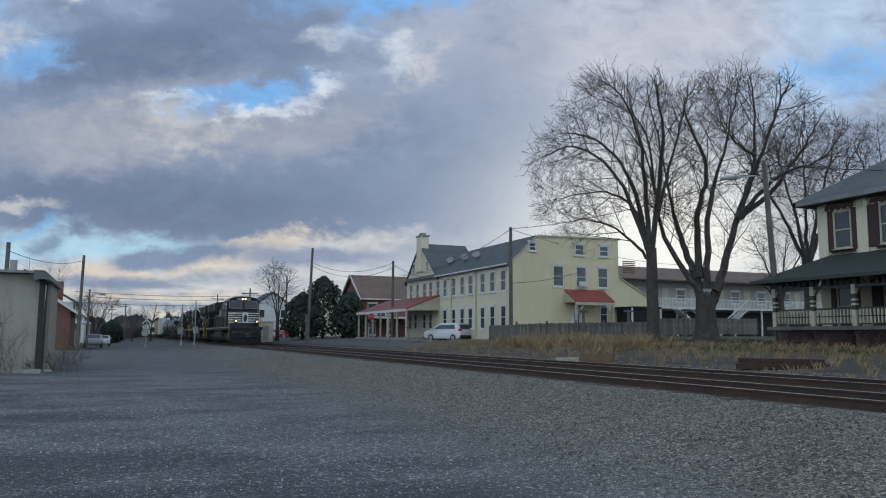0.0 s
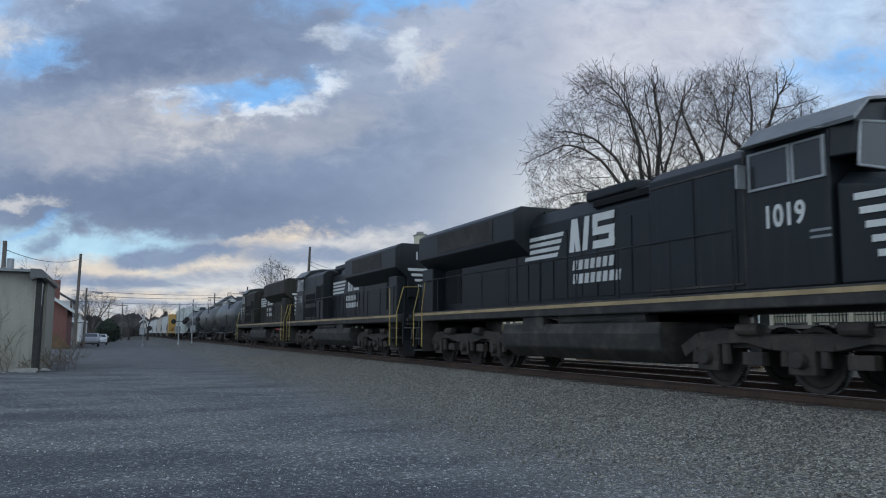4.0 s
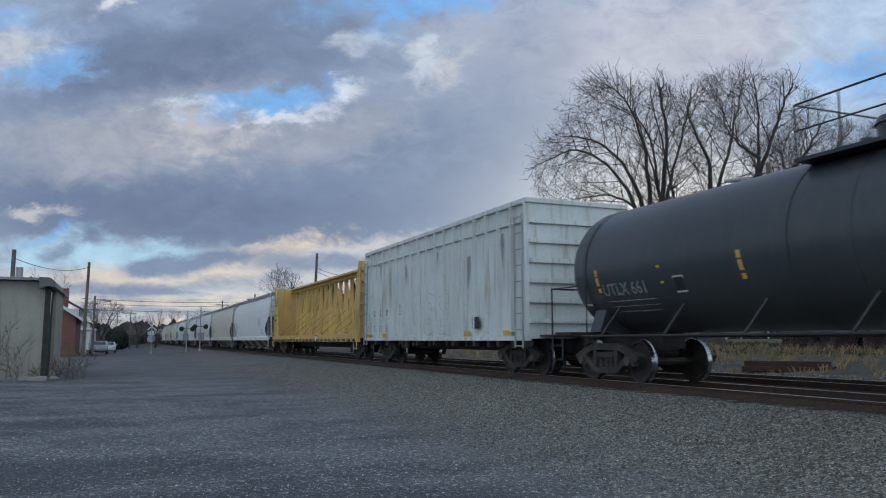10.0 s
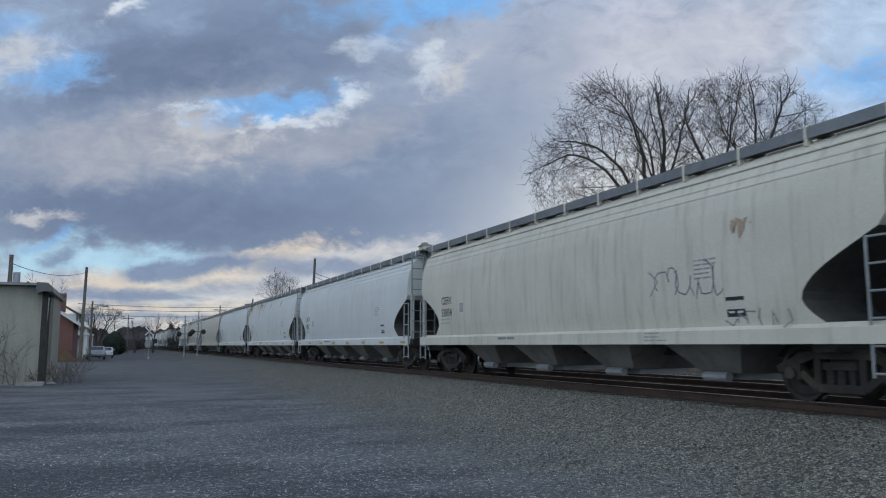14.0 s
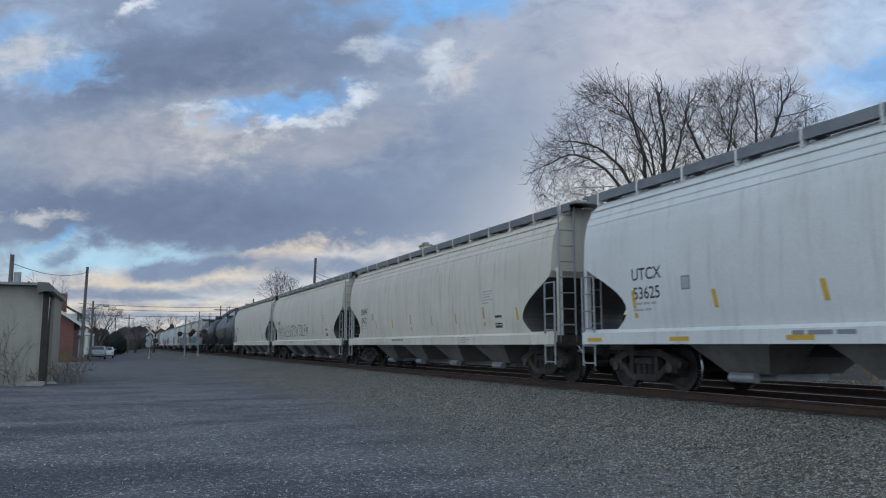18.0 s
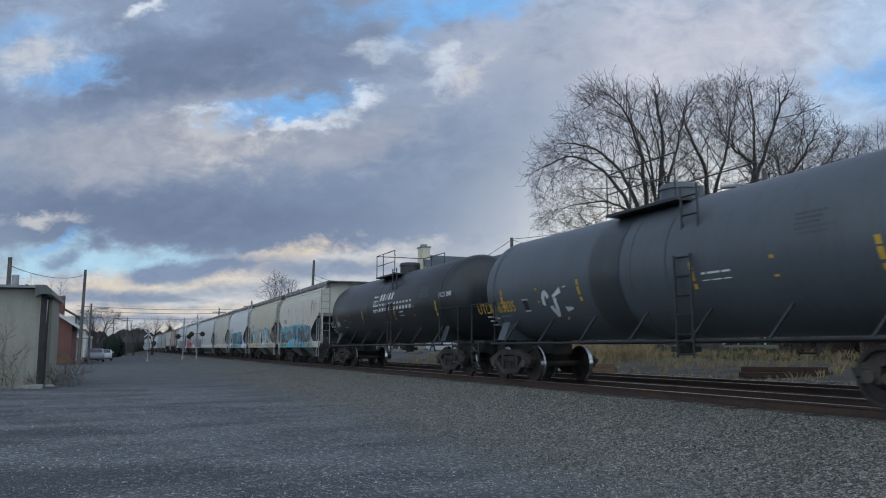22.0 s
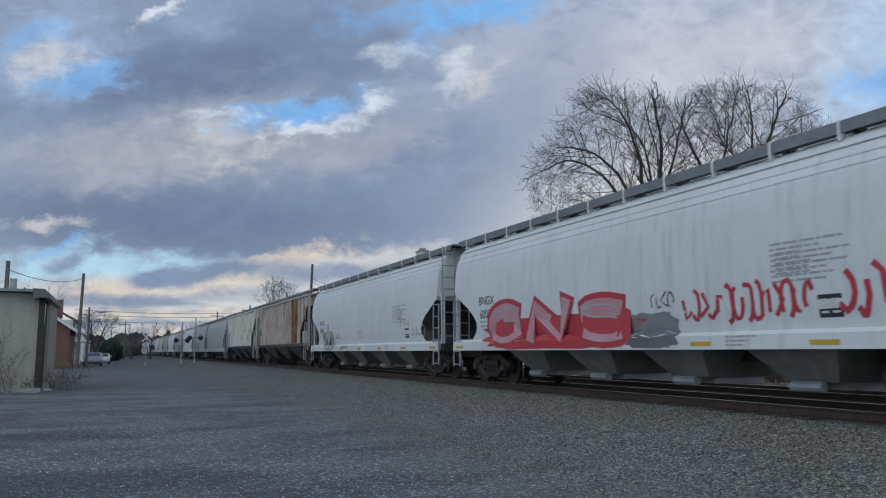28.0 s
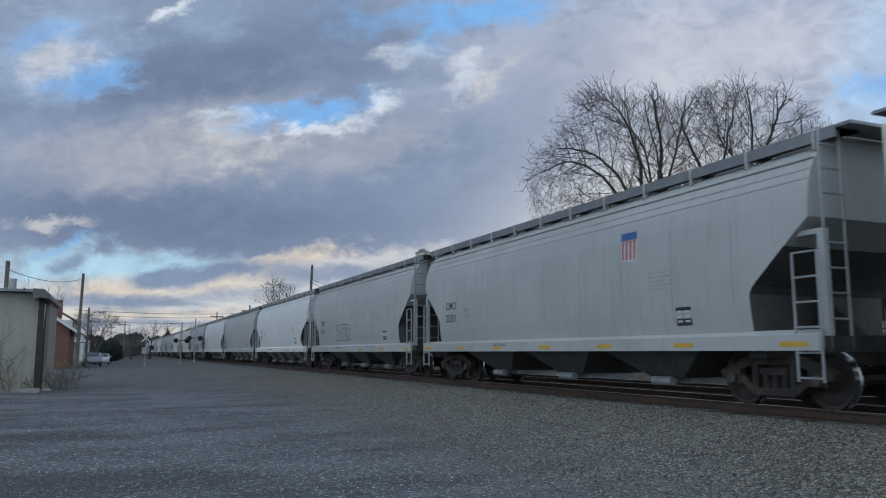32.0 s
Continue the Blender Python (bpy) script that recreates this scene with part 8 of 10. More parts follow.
    part("shelter", Shape().box(39.5, y0 - 2.4, 1.2, 42.1, y0 - 0.2, 3.9).box(39.3, y0 - 2.6, 3.9, 42.3, y0 - 0.1, 4.05), M["painted_shade"], h, "open shelter, its shaded inside a solid dark box")
    for x in (39.3, 42.2):
        part("shelter_post", Shape().box(x - 0.06, y0 - 2.6, 1.2, x + 0.06, y0 - 2.48, 3.95), M["white_paint"], h)
    fl = Shape()
    for i in range(7):
        fl.box(40.0, y0 - 0.4, 7.0 + 0.16 * i, 41.3, y0 - 0.38, 7.1 + 0.16 * i)
    part("flag", fl, M["winch_rust"], h, "faded striped flag")
    return h


def brick_house():
    h = thing("brick_house", "two-storey brick house with brown roof and white porch", "house")
    part("wall", Shape().box(30.0, 98.0, 0.9, 46.0, 107.5, 6.6).prism([(98.0, 6.6), (107.5, 6.6), (102.7, 9.6)], 30.0, 46.0, "x"), M["brick"], h)
    part("roof", Shape().prism([(97.5, 6.35), (102.7, 9.85), (108.0, 6.35), (108.0, 6.2), (102.7, 9.68), (97.5, 6.2)], 29.6, 46.4, "x"), M["brown_roof"], h)
    part("barge_board", Shape().prism([(97.45, 6.5), (102.7, 9.98), (108.05, 6.5), (108.05, 6.15), (102.7, 9.66), (97.45, 6.15)], 29.5, 29.6, "x"), M["white_paint"], h)
    part("gutter", Shape().box(29.6, 97.4, 6.25, 46.4, 97.55, 6.4), M["white_paint"], h)
    for x in (31.4, 33.9, 37.5):
        sash(h, "y", x, 4.3, 1.3, 1.5, 98.0)
        sash(h, "y", x, 1.6, 1.0, 1.8, 98.0)
    sash(h, "x", 101.0, 4.3, 1.0, 1.6, 30.0)
    part("porch_roof", Shape().box(29.9, 95.4, 3.75, 46.0, 98.0, 4.0), M["white_paint"], h)
    for i in range(6):
        part("porch_post", Shape().box(30.05 + 2.6 * i, 95.5, 1.0, 30.25 + 2.6 * i, 95.7, 3.75), M["white_paint"], h)
    part("porch_floor", Shape().box(29.9, 95.4, 0.9, 46.0, 98.0, 1.3), M["concrete"], h)
    return h


def corner_house():
    """The Victorian house with shutters and a deep porch."""
    h = thing("victorian_house", "cream house with dark shutters, slate roof and ornate porch", "house", (0.3, -0.33, 0.0))
    x0, ya, yb, g = 29.6, 12.0, 26.0, 1.1
    part("wall", Shape().box(x0, ya, g, 39.0, yb, 7.75), M["stucco_cream"], h)
    for y in (25.75, 23.72, 21.3, 19.2):
        part("pilaster", Shape().box(x0 - 0.10, y - 0.26, g, x0, y + 0.26, 7.7), M["stucco_cream"], h)
    roof = Shape().loft([[(x0 - 0.75, ya - 0.7, 7.72), (39.7, ya - 0.7, 7.72), (39.7, yb + 0.7, 7.72), (x0 - 0.75, yb + 0.7, 7.72)], [(x0 - 0.75, ya - 0.7, 7.86), (39.7, ya - 0.7, 7.86), (39.7, yb + 0.7, 7.86), (x0 - 0.75, yb + 0.7, 7.86)], [(33.4, 16.5, 10.9), (35.2, 16.5, 10.9), (35.2, 21.7, 10.9), (33.4, 21.7, 10.9)]])
    part("roof", roof, M["slate_roof"], h, "grey slate hipped roof")
    part("fascia", Shape().box(x0 - 0.80, ya - 0.75, 7.62, x0 - 0.62, yb + 0.75, 7.84).box(x0 - 0.8, yb + 0.6, 7.62, 39.7, yb + 0.76, 7.84), M["walk_grey"], h)
    part("soffit", Shape().box(x0 - 0.62, ya - 0.6, 7.60, x0, yb + 0.6, 7.70), M["green_trim"], h)
    den = Shape()
    for i in range(44):
        y = ya + 0.2 + 0.31 * i
        den.box(x0 - 0.16, y, 7.28, x0 - 0.02, y + 0.13, 7.48)
    part("dentil_course", den, M["stucco_cream"], h)
    c = part("chimney", Shape().box(32.6, 22.2, 9.4, 33.8, 23.4, 10.75), M["stucco_cream"], h, bevel=0.02)
    part("chimney_cap", Shape().box(32.5, 22.1, 10.75, 33.9, 23.5, 10.95), M["concrete"], c)
    for y in (24.75, 22.45, 20.2, 17.9):
        for z, hh in ((5.5, 1.75), (1.9, 2.1)):
            w = sash(h, "x", y, z, 0.95, hh, x0, "trim_cream", 0.06, False)
            for s in (-1, 1):
                sh = part("shutter", Shape().box(x0 - 0.09, y + s * 0.74 - 0.25, z - 0.05, x0 - 0.02, y + s * 0.74 + 0.25, z + hh + 0.05), M["dark_trim"], w, "dark maroon shutter", bevel=0.01)
            part("window_hood", Shape().prism([(y - 0.75, z + hh + 0.08), (y + 0.75, z + hh + 0.08), (y + 0.68, z + hh + 0.27), (y - 0.68, z + hh + 0.27)], x0 - 0.24, x0, "x"), M["dark_trim"], w)
            part("window_apron", Shape().box(x0 - 0.12, y - 0.6, z - 0.17, x0, y + 0.6, z - 0.03), M["dark_trim"], w)
    # porch
    xp, y1, y0 = 26.1, 25.8, 8.0
    part("porch_floor", Shape().box(xp - 0.1, y0, 1.85, x0, y1 + 0.1, 2.0), M["pole_wood"], h)
    part("porch_roof", Shape().add([(xp - 0.45, y1 + 0.5, 3.98), (xp - 0.45, y0, 3.98), (x0, y0, 5.28), (x0, y1 - 0.3, 5.28), (x0, y1 + 0.5, 3.98), (xp - 0.45, y1 + 0.5, 3.86), (xp - 0.45, y0, 3.86), (x0, y0, 5.14), (x0, y1 - 0.3, 5.14), (x0, y1 + 0.5, 3.86)],
         [(0, 1, 2, 3), (0, 3, 4), (5, 8, 7, 6), (5, 9, 8), (0, 5, 6, 1), (0, 4, 9, 5)]), M["green_roof"], h, "dark green porch roof")
    part("porch_gutter", Shape().box(xp - 0.55, y0, 3.86, xp - 0.43, y1 + 0.55, 4.0).box(xp - 0.5, y1 + 0.48, 3.86, x0, y1 + 0.58, 4.0), M["green_trim"], h)
    fr = Shape().box(xp, y0, 3.5, xp + 0.1, y1, 3.62)
    for i in range(60):
        fr.box(xp + 0.02, y1 - 0.15 - 0.3 * i, 3.62, xp + 0.08, y1 - 0.05 - 0.3 * i, 3.86)
    part("porch_frieze", fr, M["green_trim"], h)
    posts = [25.55, 23.55, 21.6, 19.65, 17.7, 15.7]
    for y in posts:
        p = part("porch_post", Shape().box(xp + 0.01, y - 0.075, 1.95, xp + 0.16, y + 0.075, 3.86), M["green_trim"], h, "slim dark green porch post")
        part("post_band", Shape().box(xp - 0.01, y - 0.095, 2.0, xp + 0.18, y + 0.095, 2.62).box(xp - 0.01, y - 0.095, 2.80, xp + 0.18, y + 0.095, 2.88).box(xp - 0.01, y - 0.095, 2.98, xp + 0.18, y + 0.095, 3.06).box(xp - 0.01, y - 0.095, 3.25, xp + 0.18, y + 0.095, 3.62), M["trim_cream"], p, "cream painted band")
        br = Shape()
        for s in (-1, 1):
            br.pipe([(xp + 0.09, y + s * 0.1, 3.28), (xp + 0.09, y + s * 0.35, 3.62), (xp + 0.09, y + s * 0.62, 3.80)], 0.03)
        part("post_bracket", br, M["green_trim"], p)
    for a, b in zip(posts, posts[1:]):
        s = Shape().box(xp + 0.04, b + 0.12, 2.66, xp + 0.14, a - 0.12, 2.72).box(xp + 0.04, b + 0.12, 2.06, xp + 0.14, a - 0.12, 2.11).box(xp + 0.05, b + 0.12, 2.36, xp + 0.13, a - 0.12, 2.40)
        n = 11
        bal = part("balustrade", s, M["green_trim"], h)
        for i in range(n):
            y = b + 0.2 + (a - b - 0.4) * i / (n - 1)
            part("baluster", Shape().box(xp + 0.06, y - 0.03, 2.11, xp + 0.12, y + 0.03, 2.66), M["trim_cream"], bal, fix=False)
        s = Shape()
        n = 14
        for i in range(n):
            y = b + (a - b) * i / n
            s.tube((xp, y, 1.05), (xp, min(a, y + 0.55), 1.82), 0.018, None, 4)
            s.tube((xp, min(a, y + 0.55), 1.05), (xp, y, 1.82), 0.018, None, 4)
        part("lattice_skirt", s, M["dark_trim"], h)
    # near-black sheet behind the lattice paints the shade under the floor
    part("porch_dark", Shape().box(xp + 0.6, y0, 1.0, xp + 0.7, y1, 1.84), M["painted_shade"], h)
    return h


def motel():
    h = thing("two_storey_block", "long white two-storey block with balcony and outside stairs", "building")
    x0, x1, y, g = 47.5, 80.0, 68.0, 1.7
    part("wall", Shape().box(x0, y, g, x1, y + 9, 8.0), M["motel_wall_shaded"], h)
    part("roof", Shape().prism([(y - 1.6, 7.75), (y + 4.5, 9.6), (y + 10, 7.75), (y + 10, 7.6), (y + 4.5, 9.4), (y - 1.6, 7.6)], x0 - 0.5, x1 + 0.5, "x"), M["brown_roof"], h)
    part("balcony", Shape().box(x0, y - 1.5, 4.6, x1, y, 4.8), M["white_paint"], h)
    s = Shape().box(x0, y - 1.5, 5.65, x1, y - 1.42, 5.75)
    for i in range(160):
        x = x0 + 0.2 * i
        if x < x1:
            s.box(x, y - 1.48, 4.8, x + 0.07, y - 1.44, 5.65)
    part("balcony_rail", s, M["white_paint"], h)
    # a near-black sheet on the wall paints the shade below the balcony
    part("lower_gap", Shape().box(x0 + 0.3, y - 0.06, g, x1 - 0.3, y - 0.02, 4.4), M["painted_shade"], h)
    for i in range(9):
        part("balcony_post", Shape().box(x0 + 0.2 + 4 * i, y - 1.5, g, x0 + 0.35 + 4 * i, y - 1.35, 4.6), M["white_paint"], h)
    for i in range(8):
        x = x0 + 2.2 + 3.9 * i
        sash(h, "y", x, 5.4, 1.3, 1.4, y)
        part("door", Shape().box(x + 1.3, y - 0.06, 4.82, x + 2.2, y - 0.01, 6.9), M["trim_cream"], h)
    for xs, d in ((55.0, 1), (64.5, -1)):
        st = Shape()
        for i in range(15):
            st.box(min(xs + d * 0.28 * i, xs + d * 0.28 * (i + 1)), y - 2.7, 4.6 - 0.2 * (i + 1), max(xs + d * 0.28 * i, xs + d * 0.28 * (i + 1)), y - 1.6, 4.6 - 0.2 * i)
        stair = part("outside_stair", st, M["white_paint"], h)
        part("stair_rail", Shape().pipe([(xs, y - 2.7, 5.6), (xs + d * 4.2, y - 2.7, 2.7)], 0.07), M["white_paint"], stair)
    return h


def left_houses():
    h = thing("red_house", "small red brick house with pale eaves beside the road", "house")
    part("wall", Shape().box(-14.0, 82.0, 0.0, -4.0, 92.0, 3.9).prism([(-14.0, 3.9), (-4.0, 3.9), (-9.0, 7.2)], 82.0, 92.0), M["brick"], h)
    part("roof", Shape().prism([(-14.6, 3.5), (-9.0, 7.35), (-3.4, 3.5), (-3.4, 3.32), (-9.0, 7.15), (-14.6, 3.32)], 81.5, 92.4), M["slate_roof"], h)
    part("barge_board", Shape().prism([(-14.6, 3.6), (-9.0, 7.45), (-3.35, 3.6), (-3.35, 3.3), (-9.0, 7.1), (-14.6, 3.3)], 81.4, 81.5), M["white_paint"], h)
    part("chimney", Shape().box(-6.6, 84.0, 4.8, -4.9, 85.0, 6.6), M["brick"], h)
    part("step", Shape().prism([(-5.2, 0), (-3.4, 0), (-4.6, 1.3), (-5.2, 1.3)], 80.6, 81.4), M["new_lumber"], h)
    w = thing("white_house", "white two-storey house with front porch by the road", "house")
    part("wall", Shape().box(-12.0, 100.0, 0.0, -4.4, 112.0, 5.2), M["white_paint"], w)
    part("roof", Shape().prism([(-12.4, 5.1), (-8.2, 7.6), (-4.0, 5.1), (-4.0, 4.95), (-8.2, 7.4), (-12.4, 4.95)], 99.6, 112.4), M["slate_roof"], w)
    part("porch_roof", Shape().box(-4.4, 100.0, 2.7, -2.9, 110.0, 2.95), M["white_paint"], w)
    for y in (100.2, 103.4, 106.6, 109.8):
        part("porch_post", Shape().box(-3.1, y - 0.1, 0, -2.95, y + 0.1, 2.7), M["white_paint"], w)
    for y in (102.0, 105.5, 109.0):
        win = part("window", Shape().box(-4.39, y - 0.5, 3.3, -4.33, y + 0.5, 4.7), M["pane"], w)


def shed():
    h = thing("roadside_shed", "weathered tan metal shed with overhanging roof edge", "shed", (0, 0, 0))
    part("wall", Shape().box(-16.0, 33.8, 0.0, -2.80, 40.5, 3.80), M["shed_wall"], h)
    part("corner_post", Shape().box(-2.80, 33.78, 0.0, -2.60, 34.0, 3.75), M["underframe"], h, "dark rusted corner post")
    # shallow recess beside the post, its shade put in as near-black colour
    part("recess", Shape().box(-2.80, 34.0, 0.0, -2.68, 36.2, 3.7), M["painted_shade"], h)
    part("side_wall", Shape().box(-2.80, 36.2, 0.0, -2.56, 40.5, 3.68), M["shed_wall"], h, bevel=0.01)
    part("torn_strip", Shape().add([(-2.66, 34.1, 3.45), (-2.66, 35.3, 3.45), (-2.66, 34.9, 2.6), (-2.66, 34.5, 2.1)], [(0, 1, 2, 3)]), M["white_paint"], h)
    part("roof", Shape().box(-16.2, 33.4, 3.82, -2.85, 40.9, 3.92), M["walk_grey"], h)
    part("roof_corner", Shape().prism([(-3.0, 3.62), (-2.95, 3.50), (-2.75, 3.60), (-2.42, 3.58), (-2.40, 3.74), (-2.6, 3.93), (-3.0, 3.95)], 33.35, 40.9), M["tank_grey"], h, "dented dark roof corner")
    for i in range(22):
        part("roof_ridge", Shape().tube((-15.9 + 0.6 * i, 33.4, 3.93), (-15.9 + 0.6 * i, 40.9, 3.93), 0.045, None, 6), M["walk_grey"], h)
    for i in range(15):
        part("wall_rib", Shape().box(-15.8 + 0.82 * i, 33.77, 0.05, -15.76 + 0.82 * i, 33.8, 3.76), M["shed_wall"], h)
    return h


yellow_house()
brick_house()
corner_house()
motel()
left_houses()
shed()


# ---- poles, wires, fences, signals ----
def pole(x, y, z0, z1, r=0.15, lean=(0, 0), label="weathered wooden utility pole", cat="utility pole"):
    p = thing("utility_pole", label, cat, (x, y, z0), group="utility poles")
    h = z1 - z0
    part("shaft", Shape().tube((0, 0, -0.3), (lean[0], lean[1], h), r, r * 0.72, 12), M["pole_wood"], p, smooth=40)
    return p


def lamp_arm(p, z, dx, dy, drop=0.1):
    part("arm", Shape().pipe([(0, 0, z), (dx * 0.5, dy * 0.5, z + 0.28), (dx, dy, z + 0.25)], 0.035), M["galv"], p)
    part("lamp_head", Shape().box(dx * 1.0 - 0.35 * (1 if dx > 0 else -1) * 0 - 0.12, dy - 0.12, z + 0.16, dx + 0.12, dy + 0.12, z + 0.30).tube((dx, dy, z + 0.24), (dx * 1.45, dy * 1.45, z + 0.20), 0.12, 0.09, 10), M["galv"], p)


p = pole(26.9, 25.4, 1.1, 9.4, 0.15, (-0.55, 0))
lamp_arm(p, 7.4, -1.3, 0.9)
part("meter_box", Shape().box(-0.28, -0.3, 0.2, 0.15, -0.12, 1.6), M["galv"], p)
pole(27.3, 51.2, 1.0, 9.75, 0.17)
pole(26.5, 75.8, 1.0, 9.3, 0.17, label="weathered pole before the red porch")
q = pole(19.6, 84.4, 0.8, 11.2, 0.18, (0.35, 0))
part("lower_splice", Shape().box(-0.25, -0.1, 0.3, 0.0, 0.1, 3.0), M["pole_wood"], q)
pole(24.0, 118.0, 0.8, 10.5, 0.16)
pole(-3.2, 80.0, 0.0, 8.9, 0.17, (0.15, 0))
q = pole(-2.5, 84.0, 0.0, 5.9, 0.12, label="slim pole with a street lamp over the road")
lamp_arm(q, 5.2, 1.0, -0.3)
pole(-4.3, 95.0, 0.0, 5.2, 0.13)
q = pole(-6.1, 52.0, 0.0, 6.9, 0.16, label="wooden pole with a transformer behind the shed")
part("transformer", Shape().tube((0.35, 0, 5.2), (0.35, 0, 5.85), 0.2, None, 14), M["galv"], q, smooth=40)
for x, y, h in ((2.0, 190.0, 8.5), (-1.0, 230.0, 9.0), (17.5, 150.0, 9.0), (18.5, 118.0, 8.5)):
    r = pole(x, y, 0.0, h, 0.14)
    part("crossarm", Shape().box(-1.2, -0.06, h - 0.9, 1.2, 0.06, h - 0.75), M["pole_wood"], r)


def cable(name, a, b, sag, r=0.02, n=16):
    s = Shape()
    pts = []
    for i in range(n + 1):
        t = i / n
        pts.append((a[0] + (b[0] - a[0]) * t, a[1] + (b[1] - a[1]) * t, a[2] + (b[2] - a[2]) * t - 4 * sag * t * (1 - t)))
    s.pipe(pts, r, 5)
    return solo(name, s, M["wire"], "thin dark overhead cable between poles", "cable", "overhead cables")


cable("overhead_cable", (27.3, 51.2, 9.6), (26.5, 75.8, 7.7), 0.9)
cable("overhead_cable", (26.5, 75.8, 9.1), (19.9, 84.4, 9.6), 1.0)
cable("overhead_cable", (26.5, 75.8, 8.6), (19.9, 84.4, 9.2), 1.1)
cable("overhead_cable", (27.3, 51.2, 9.65), (26.4, 25.4, 9.0), 0.5)
cable("overhead_cable", (26.5, 75.8, 8.9), (29.4, 66.0, 6.9), 0.6)
cable("overhead_cable", (27.3, 51.2, 5.5), (36.0, 54.9, 7.0), 0.2)
cable("overhead_cable", (27.3, 51.2, 9.6), (60.0, 70.0, 9.8), 0.6)
cable("overhead_cable", (26.4, 25.4, 9.2), (48.0, 12.0, 9.5), 0.7)
for dz in (0.0, 0.7, 1.2):
    cable("overhead_cable", (-4.3, 95.0, 5.0 + dz), (24.0, 118.0, 6.6 + dz), 0.5, 0.025)
cable("overhead_cable", (-6.1, 52.0, 6.4), (-3.1, 80.0, 8.4), 0.5)


def fence():
    f = thing("board_fence", "grey weathered wooden board fence along the yard", "fence")
    rng = random.Random(5)
    one = Shape().box(-0.07, -0.012, 0.0, 0.07, 0.012, 1.32).mesh("board", M["fence_wood"])
    x = 27.2
    for i in range(150):
        xx = x + 0.155 * i
        b = part("board", one, None, f)
        b.matrix_basis = pose(xx, 50.0 + 0.02 * rng.uniform(-1, 1), ground_height(xx, 50) - 0.05 + rng.uniform(-0.02, 0.02) + (0.25 if xx > 40 else 0), 0, rng.uniform(-0.6, 0.6), 0)
    for i in range(10):
        xx = x + 2.55 * i
        part("post", Shape().box(xx - 0.06, 50.05, ground_height(xx, 50) - 0.1, xx + 0.06, 50.17, ground_height(xx, 50) + 1.45), M["pole_wood"], f)
    for z in (0.35, 1.05):
        part("rail", Shape().prism([(x, ground_height(x, 50) + z), (x + 23, ground_height(x + 23, 50) + z + 0.1), (x + 23, ground_height(x + 23, 50) + z + 0.2), (x, ground_height(x, 50) + z + 0.09)], 50.03, 50.08), M["fence_wood"], f)
    for i in range(14):
        part("side_board", Shape().box(27.1 - 0.03, 50.0 + 0.32 * i, 1.0, 27.1, 50.28 + 0.32 * i, 2.35), M["fence_wood"], f)


fence()


def washing_post(x, y):
    t = thing("clothes_post", "dark wooden clothes-line post in the yard", "post", (x, y, ground_height(x, y)), group="clothes-line posts")
    part("shaft", Shape().box(-0.07, -0.07, -0.1, 0.07, 0.07, 2.2), M["pole_wood"], t)
    part("crossbar", Shape().box(-0.4, -0.05, 2.0, 0.4, 0.05, 2.15), M["pole_wood"], t)


for x, y in ((31.6, 48.0), (35.6, 48.0), (41.0, 48.0)):
    washing_post(x, y)


def crossing_signal(x, y, turn, tall):
    t = thing("crossing_signal", "silver railway crossing signal with round lamp hoods", "signal", (x, y, ground_height(x, y)), turn, "crossing signals")
    part("mast", Shape().tube((0, 0, -0.1), (0, 0, tall), 0.06, None, 10), M["galv"], t)
    part("foot", Shape().tube((0, 0, -0.1), (0, 0, 0.3), 0.16, 0.09, 10), M["galv"], t)
    arm = Shape().box(-0.75, -0.03, tall * 0.55, 0.75, 0.03, tall * 0.55 + 0.06)
    part("lamp_arm", arm, M["wire"], t)
    for s in (-1, 1):
        d = part("lamp_disc", Shape().tube((s * 0.6, -0.05, tall * 0.55), (s * 0.6, 0.0, tall * 0.55), 0.26, None, 18), M["wire"], t)
        part("lamp_hood", Shape().tube((s * 0.6, -0.32, tall * 0.55), (s * 0.6, -0.05, tall * 0.55), 0.14, None, 12), M["wire"], d)
        part("lens", Shape().tube((s * 0.6, -0.07, tall * 0.55), (s * 0.6, -0.06, tall * 0.55), 0.11, None, 12), M["sign_red"], d)
    c = Shape()
    for a in (-45, 45):
        u = math.radians(a)
        dx, dz = 0.6 * math.cos(u), 0.6 * math.sin(u)
        c.add([(-dx - 0.08 * dz, 0.04, tall * 0.85 - dz + 0.08 * dx), (-dx + 0.08 * dz, 0.04, tall * 0.85 - dz - 0.08 * dx), (dx + 0.08 * dz, 0.04, tall * 0.85 + dz - 0.08 * dx), (dx - 0.08 * dz, 0.04, tall * 0.85 + dz + 0.08 * dx)], [(0, 1, 2, 3)])
    part("crossbuck", c, M["white_paint"], t)
    part("relay_box", Shape().box(-0.26, 0.1, 1.2, 0.26, 0.4, 1.9), M["galv"], t, bevel=0.02)


crossing_signal(6.4, 84.8, 20, 4.3)
crossing_signal(7.7, 84.4, -30, 4.6)
crossing_signal(3.0, 86.0, 160, 3.4)


def stop_sign():
    t = thing("stop_sign", "red stop sign on a thin post", "sign", (24.9, 78.0, 0.95))
    part("post", Shape().tube((0, 0, -0.1), (0, 0, 2.6), 0.035, None, 8), M["galv"], t)
    pts = [(0.36 * math.cos(math.radians(22.5 + 45 * i)), 2.55 + 0.36 * math.sin(math.radians(22.5 + 45 * i))) for i in range(8)]
    s = part("plate", Shape().prism(pts, -0.06, -0.04), M["sign_red"], t)
    v, f = lettering("STOP", 0.24)
    part("lettering", Shape().add([(a, -0.064, 2.55 + b) for a, b, _ in v], f), M["white_paint"], s, fix=False)


stop_sign()


